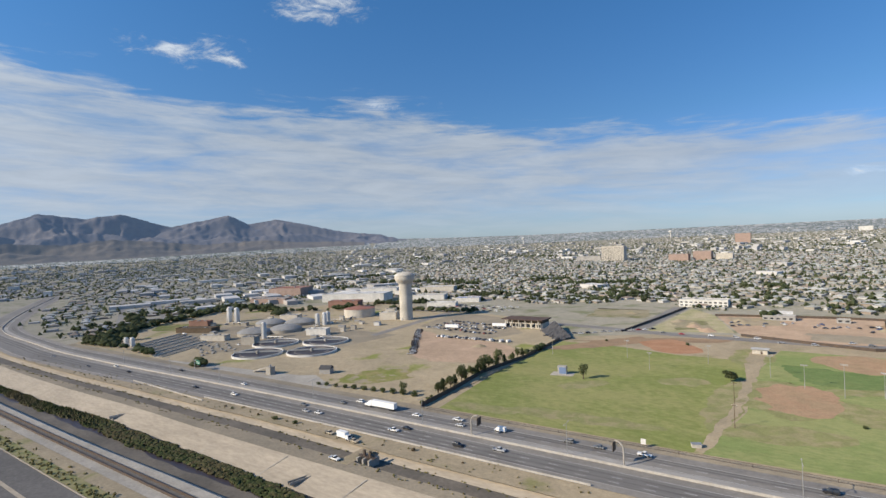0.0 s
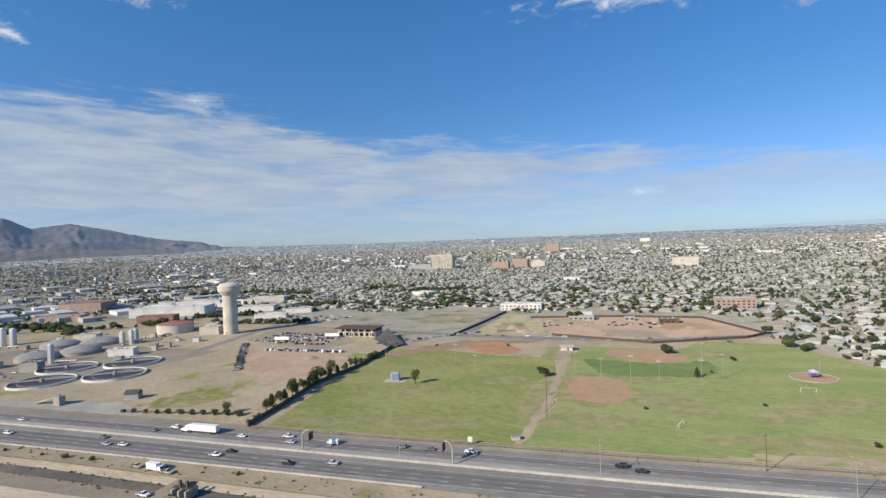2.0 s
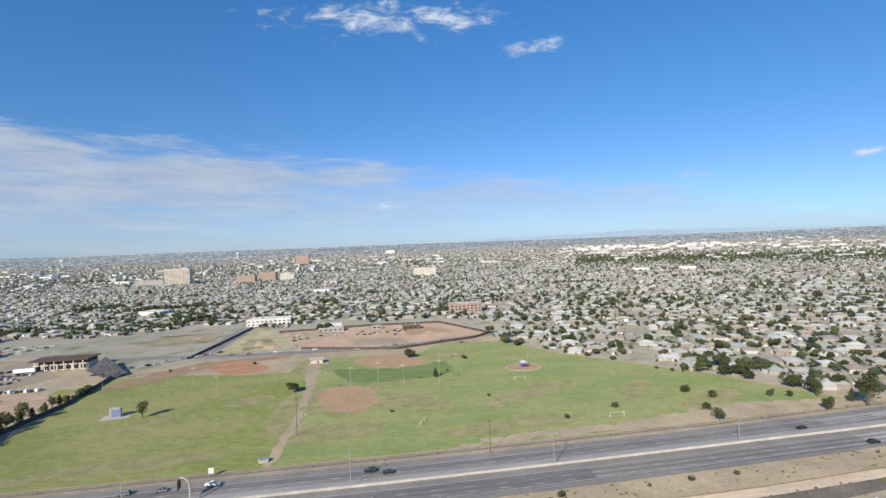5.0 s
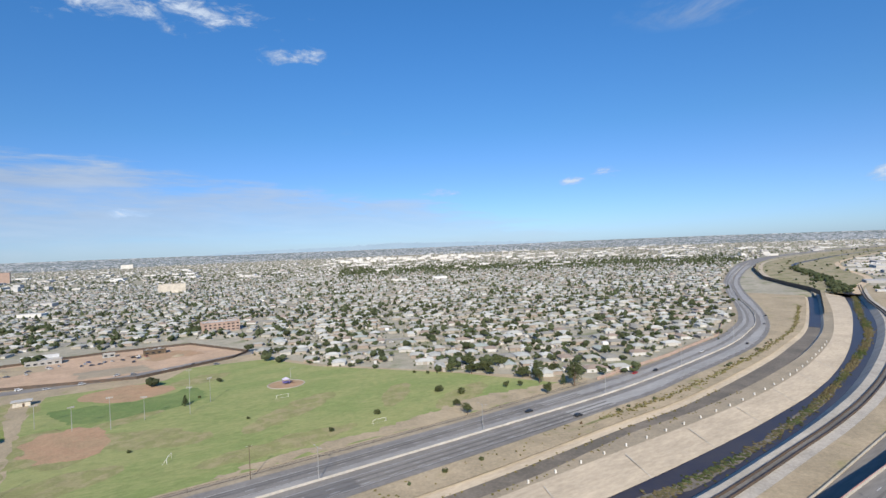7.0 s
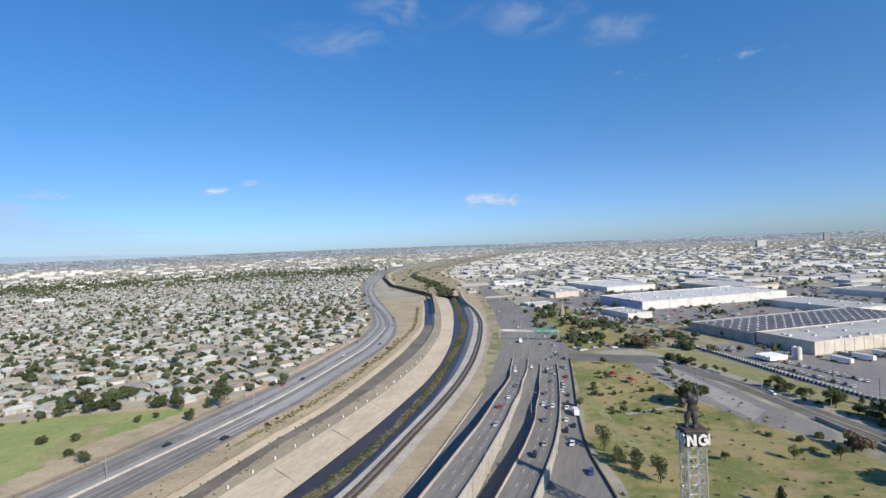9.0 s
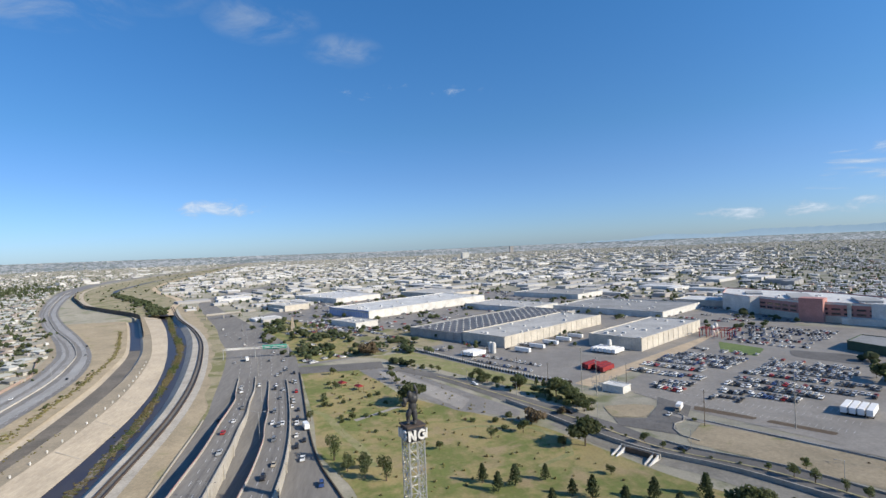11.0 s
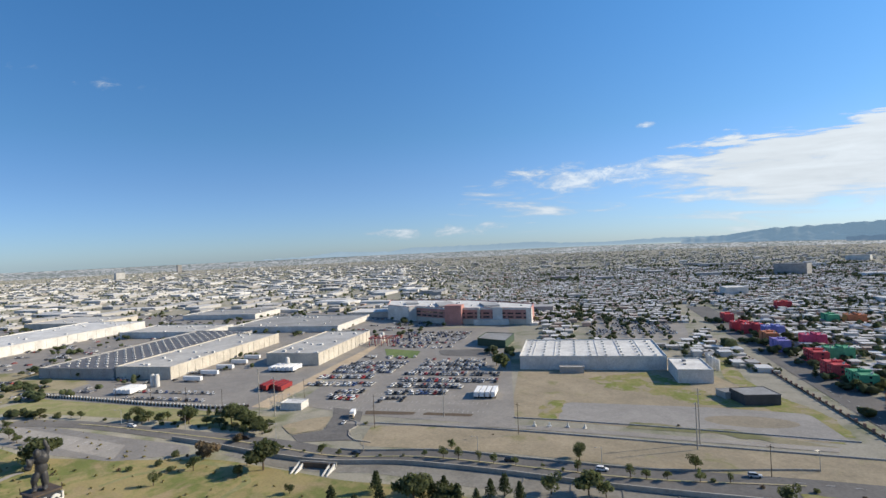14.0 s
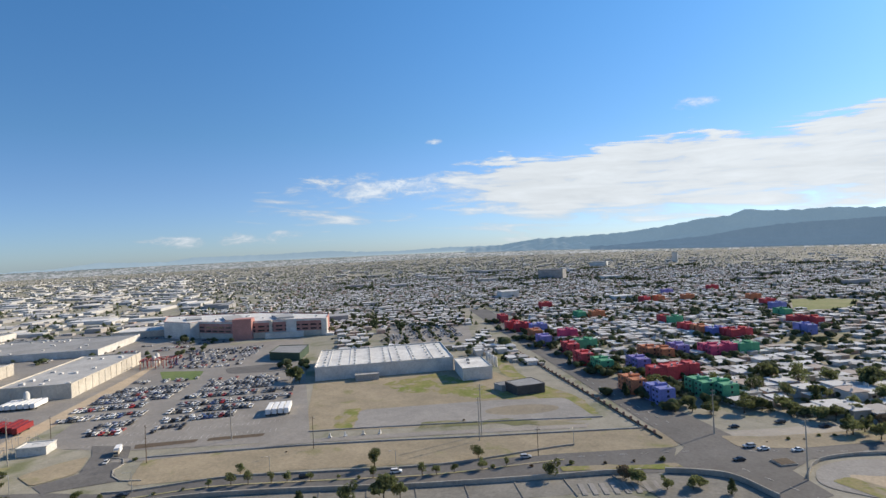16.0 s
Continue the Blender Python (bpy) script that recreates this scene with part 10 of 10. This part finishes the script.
for paint, x, y in FLATS:
    far = math.hypot(x, y) > 450
    put(KITS, ("flats", paint, far), make_flats(paint, far), at(x, y, max(0.0, terrain(x, y)), ANG + (0.0 if (x + y) % 2 else math.pi / 2), 1.0), "", "painted apartment blocks")
for paint, x, y in FLATS[:28]:
    for _ in range(7):
        far_tree(more_trees, x + rng.uniform(-18, 18), y + rng.choice((-1, 1)) * rng.uniform(9, 17), 0.0, rng.uniform(2.0, 4.2), rng, 5)
for i in range(70):
    paint, x, y = FLATS[i % 24]
    tree(x + rng.uniform(-15, 15), y + rng.choice((-1, 1)) * rng.uniform(10, 15), rng.uniform(0.5, 0.95), rng.choice(("wide", "round", "tall", "pine")))
for i in range(44):
    k = i / 43
    tree(8 + 150 * k + rng.uniform(-4, 4), -292 - 190 * k + rng.uniform(-5, 5), rng.uniform(0.5, 0.9), rng.choice(("wide", "round", "tall")))
for i in range(16):
    tree(rng.uniform(-70, 10), -300 - rng.uniform(0, 12), rng.uniform(0.45, 0.85), rng.choice(("wide", "round", "pine")))
for x, y in ((-44, -302), (-47, -283), (-56, -280)):
    tree(x, y, 1.0, "round")
patch("yellow_field", rounded([(-79, -838), (-152, -838), (-127, -745), (-70, -713)], 14), 0.2, M["grass"], "open dry yellow field", "grass")
patch("scrub", ragged([(-36, -498), (-84, -502), (-96, -554), (-50, -562)], 3.0), 0.1, M["levee"], "open dirt lot with scrub among the flats", "ground")
for _ in range(40):
    far_tree(more_trees, rng.uniform(-100, -30), rng.uniform(-580, -490), 0.0, rng.uniform(2.0, 4.6), rng, 4)
building("white_church", "white modern church with a curved gable", "church", rect(300, -850, 30, 36), 12, "white_wall", "white_roof", 0.6)

# ---- nearest houses ----
def make_house(i, hip):
    def make():
        rnd = random.Random(900 + i)
        t = thing("house", "small one-storey stucco house with a " + ("low hipped roof" if hip else "flat white roof"), "house")
        w, r = MB(), MB()
        lx, ly, h = (13.5, 9.5, 2.5) if hip else (8.6, 10.5, 3.0 if i % 2 else 4.6)
        small_house(w, r, 0, 0, 0, lx, ly, h, 0, hip)
        if hip:
            w2, r2 = MB(), MB()
            small_house(w2, r2, -3.4, -5.4, 0, 6.4, 5.4, 2.4, 0, True)
            part("front_wing", w2, M["house_wall_o"], t)
            part("wing_roof", r2, M["house_roof_o"], t)
        part("wall", w, M["house_wall_o" if hip else "painted_wall_o"], t)
        part("roof", r, M["house_roof_o"] if hip else M["flat_roof_o"], t)
        for x in (() if hip else (-2.6,)):
            part("window", MB().box(x, -ly / 2 - 0.05, 1.0, 1.6, 0.14, 1.2, bottom=True), M["glass"], t)
        part("door", MB().box(0.0, -ly / 2 - 0.05, 0, 1.0, 0.14, 2.1), M["bark"], t)
        if not hip:
            part("water_tank", MB().cyl(2.5, 3, h + 0.2, h + 1.6, 0.6, 0.55, 10), M["white_wall"], t)
        return t
    return make


near_houses.sort(key=lambda p: math.hypot(p[0], p[1]))
extra_w, extra_r, flat_w, flat_r = MB(), MB(), MB(), MB()
blocked = [(x, y) for _, x, y in FLATS]
k = 0
for (x, y, z, lx, ly, rot, q, hip) in near_houses:
    if any(abs(x - a) < 13 and abs(y - b_) < 13 for a, b_ in blocked):
        continue
    if k < 112:
        put(KITS, ("house", int(q * 4), hip), make_house(int(q * 4), hip), at(x, y, z, rot, (0.98 if hip else 0.84) + 0.3 * q), "", "houses of the neighbourhood")
        k += 1
    else:
        small_house(*((extra_w, extra_r) if hip else (flat_w, flat_r)), x, y, z, lx, ly, 2.5 if hip else 2.8, rot, hip)
r_ = random.Random(87)
for (x, y, z, lx, ly, rot, q, hip) in near_houses:
    for _ in range(2 if not hip else 1):
        far_tree(more_trees, x + r_.uniform(-8, 8), y + r_.uniform(-9, 9), z, r_.uniform(1.3, 3.2), r_, 4)
yards = MB()
r_ = random.Random(88)
for (x, y, z, lx, ly, rot, q, hip) in near_houses:
    for _ in range(3 if hip else 2):        # sheds, carports and yard walls
        yards.box(x + r_.uniform(-9, 9), y + r_.uniform(-9, 9), z - 0.2, r_.uniform(1.6, 5.0), r_.uniform(1.4, 3.6), r_.uniform(1.2, 2.4), rot)
    if hip:
        yards.box(x - math.sin(rot) * 8.5, y + math.cos(rot) * 8.5, z - 0.2, 15, 0.25, 1.7, rot)
    if r_.random() < 0.55 and math.hypot(x, y) < 560:
        plain_car(x + r_.uniform(-9, 9), y + r_.uniform(-9, 9), z + 0.05, rot + r_.choice((0, 1.57)))
structure("yard_sheds", yards, M["house_wall"], "small sheds and yard walls between the houses", "sheds", "stuff")
structure("more_house_walls", extra_w, M["house_wall"], "stucco walls of more small houses", "houses", "stuff")
structure("more_block_walls", flat_w, M["painted_wall"], "painted walls of more small block houses", "houses", "stuff")
structure("more_flat_roofs", flat_r, M["flat_roofs"], "pale flat roofs of more small block houses", "roofs", "stuff")
structure("more_house_roofs", extra_r, M["house_roof"], "pale roofs of more small houses", "roofs", "stuff")
structure("more_trees", more_trees, M["tree_far"], "dusty green trees standing in loose rows", "trees", "stuff")
structure("far_car_windows", far_glass, M["glass"], "dark windows of the parked cars", "car windows", "stuff")
structure("far_parked_cars", rest, palette_mat("far_car_paint", [(0.7, 0.7, 0.69), (0.05, 0.05, 0.055), (0.3, 0.3, 0.31), (0.03, 0.03, 0.035), (0.5, 0.5, 0.51), (0.62, 0.62, 0.61), (0.08, 0.09, 0.11), (0.2, 0.2, 0.21), (0.05, 0.08, 0.18), (0.02, 0.02, 0.022), (0.45, 0.44, 0.42), (0.36, 0.36, 0.37), (0.6, 0.6, 0.6), (0.10, 0.10, 0.105), (0.28, 0.05, 0.04)], 0.35, 1.5, False, 0.5),
          "rows of parked cars in front of the mall", "cars", "stuff")
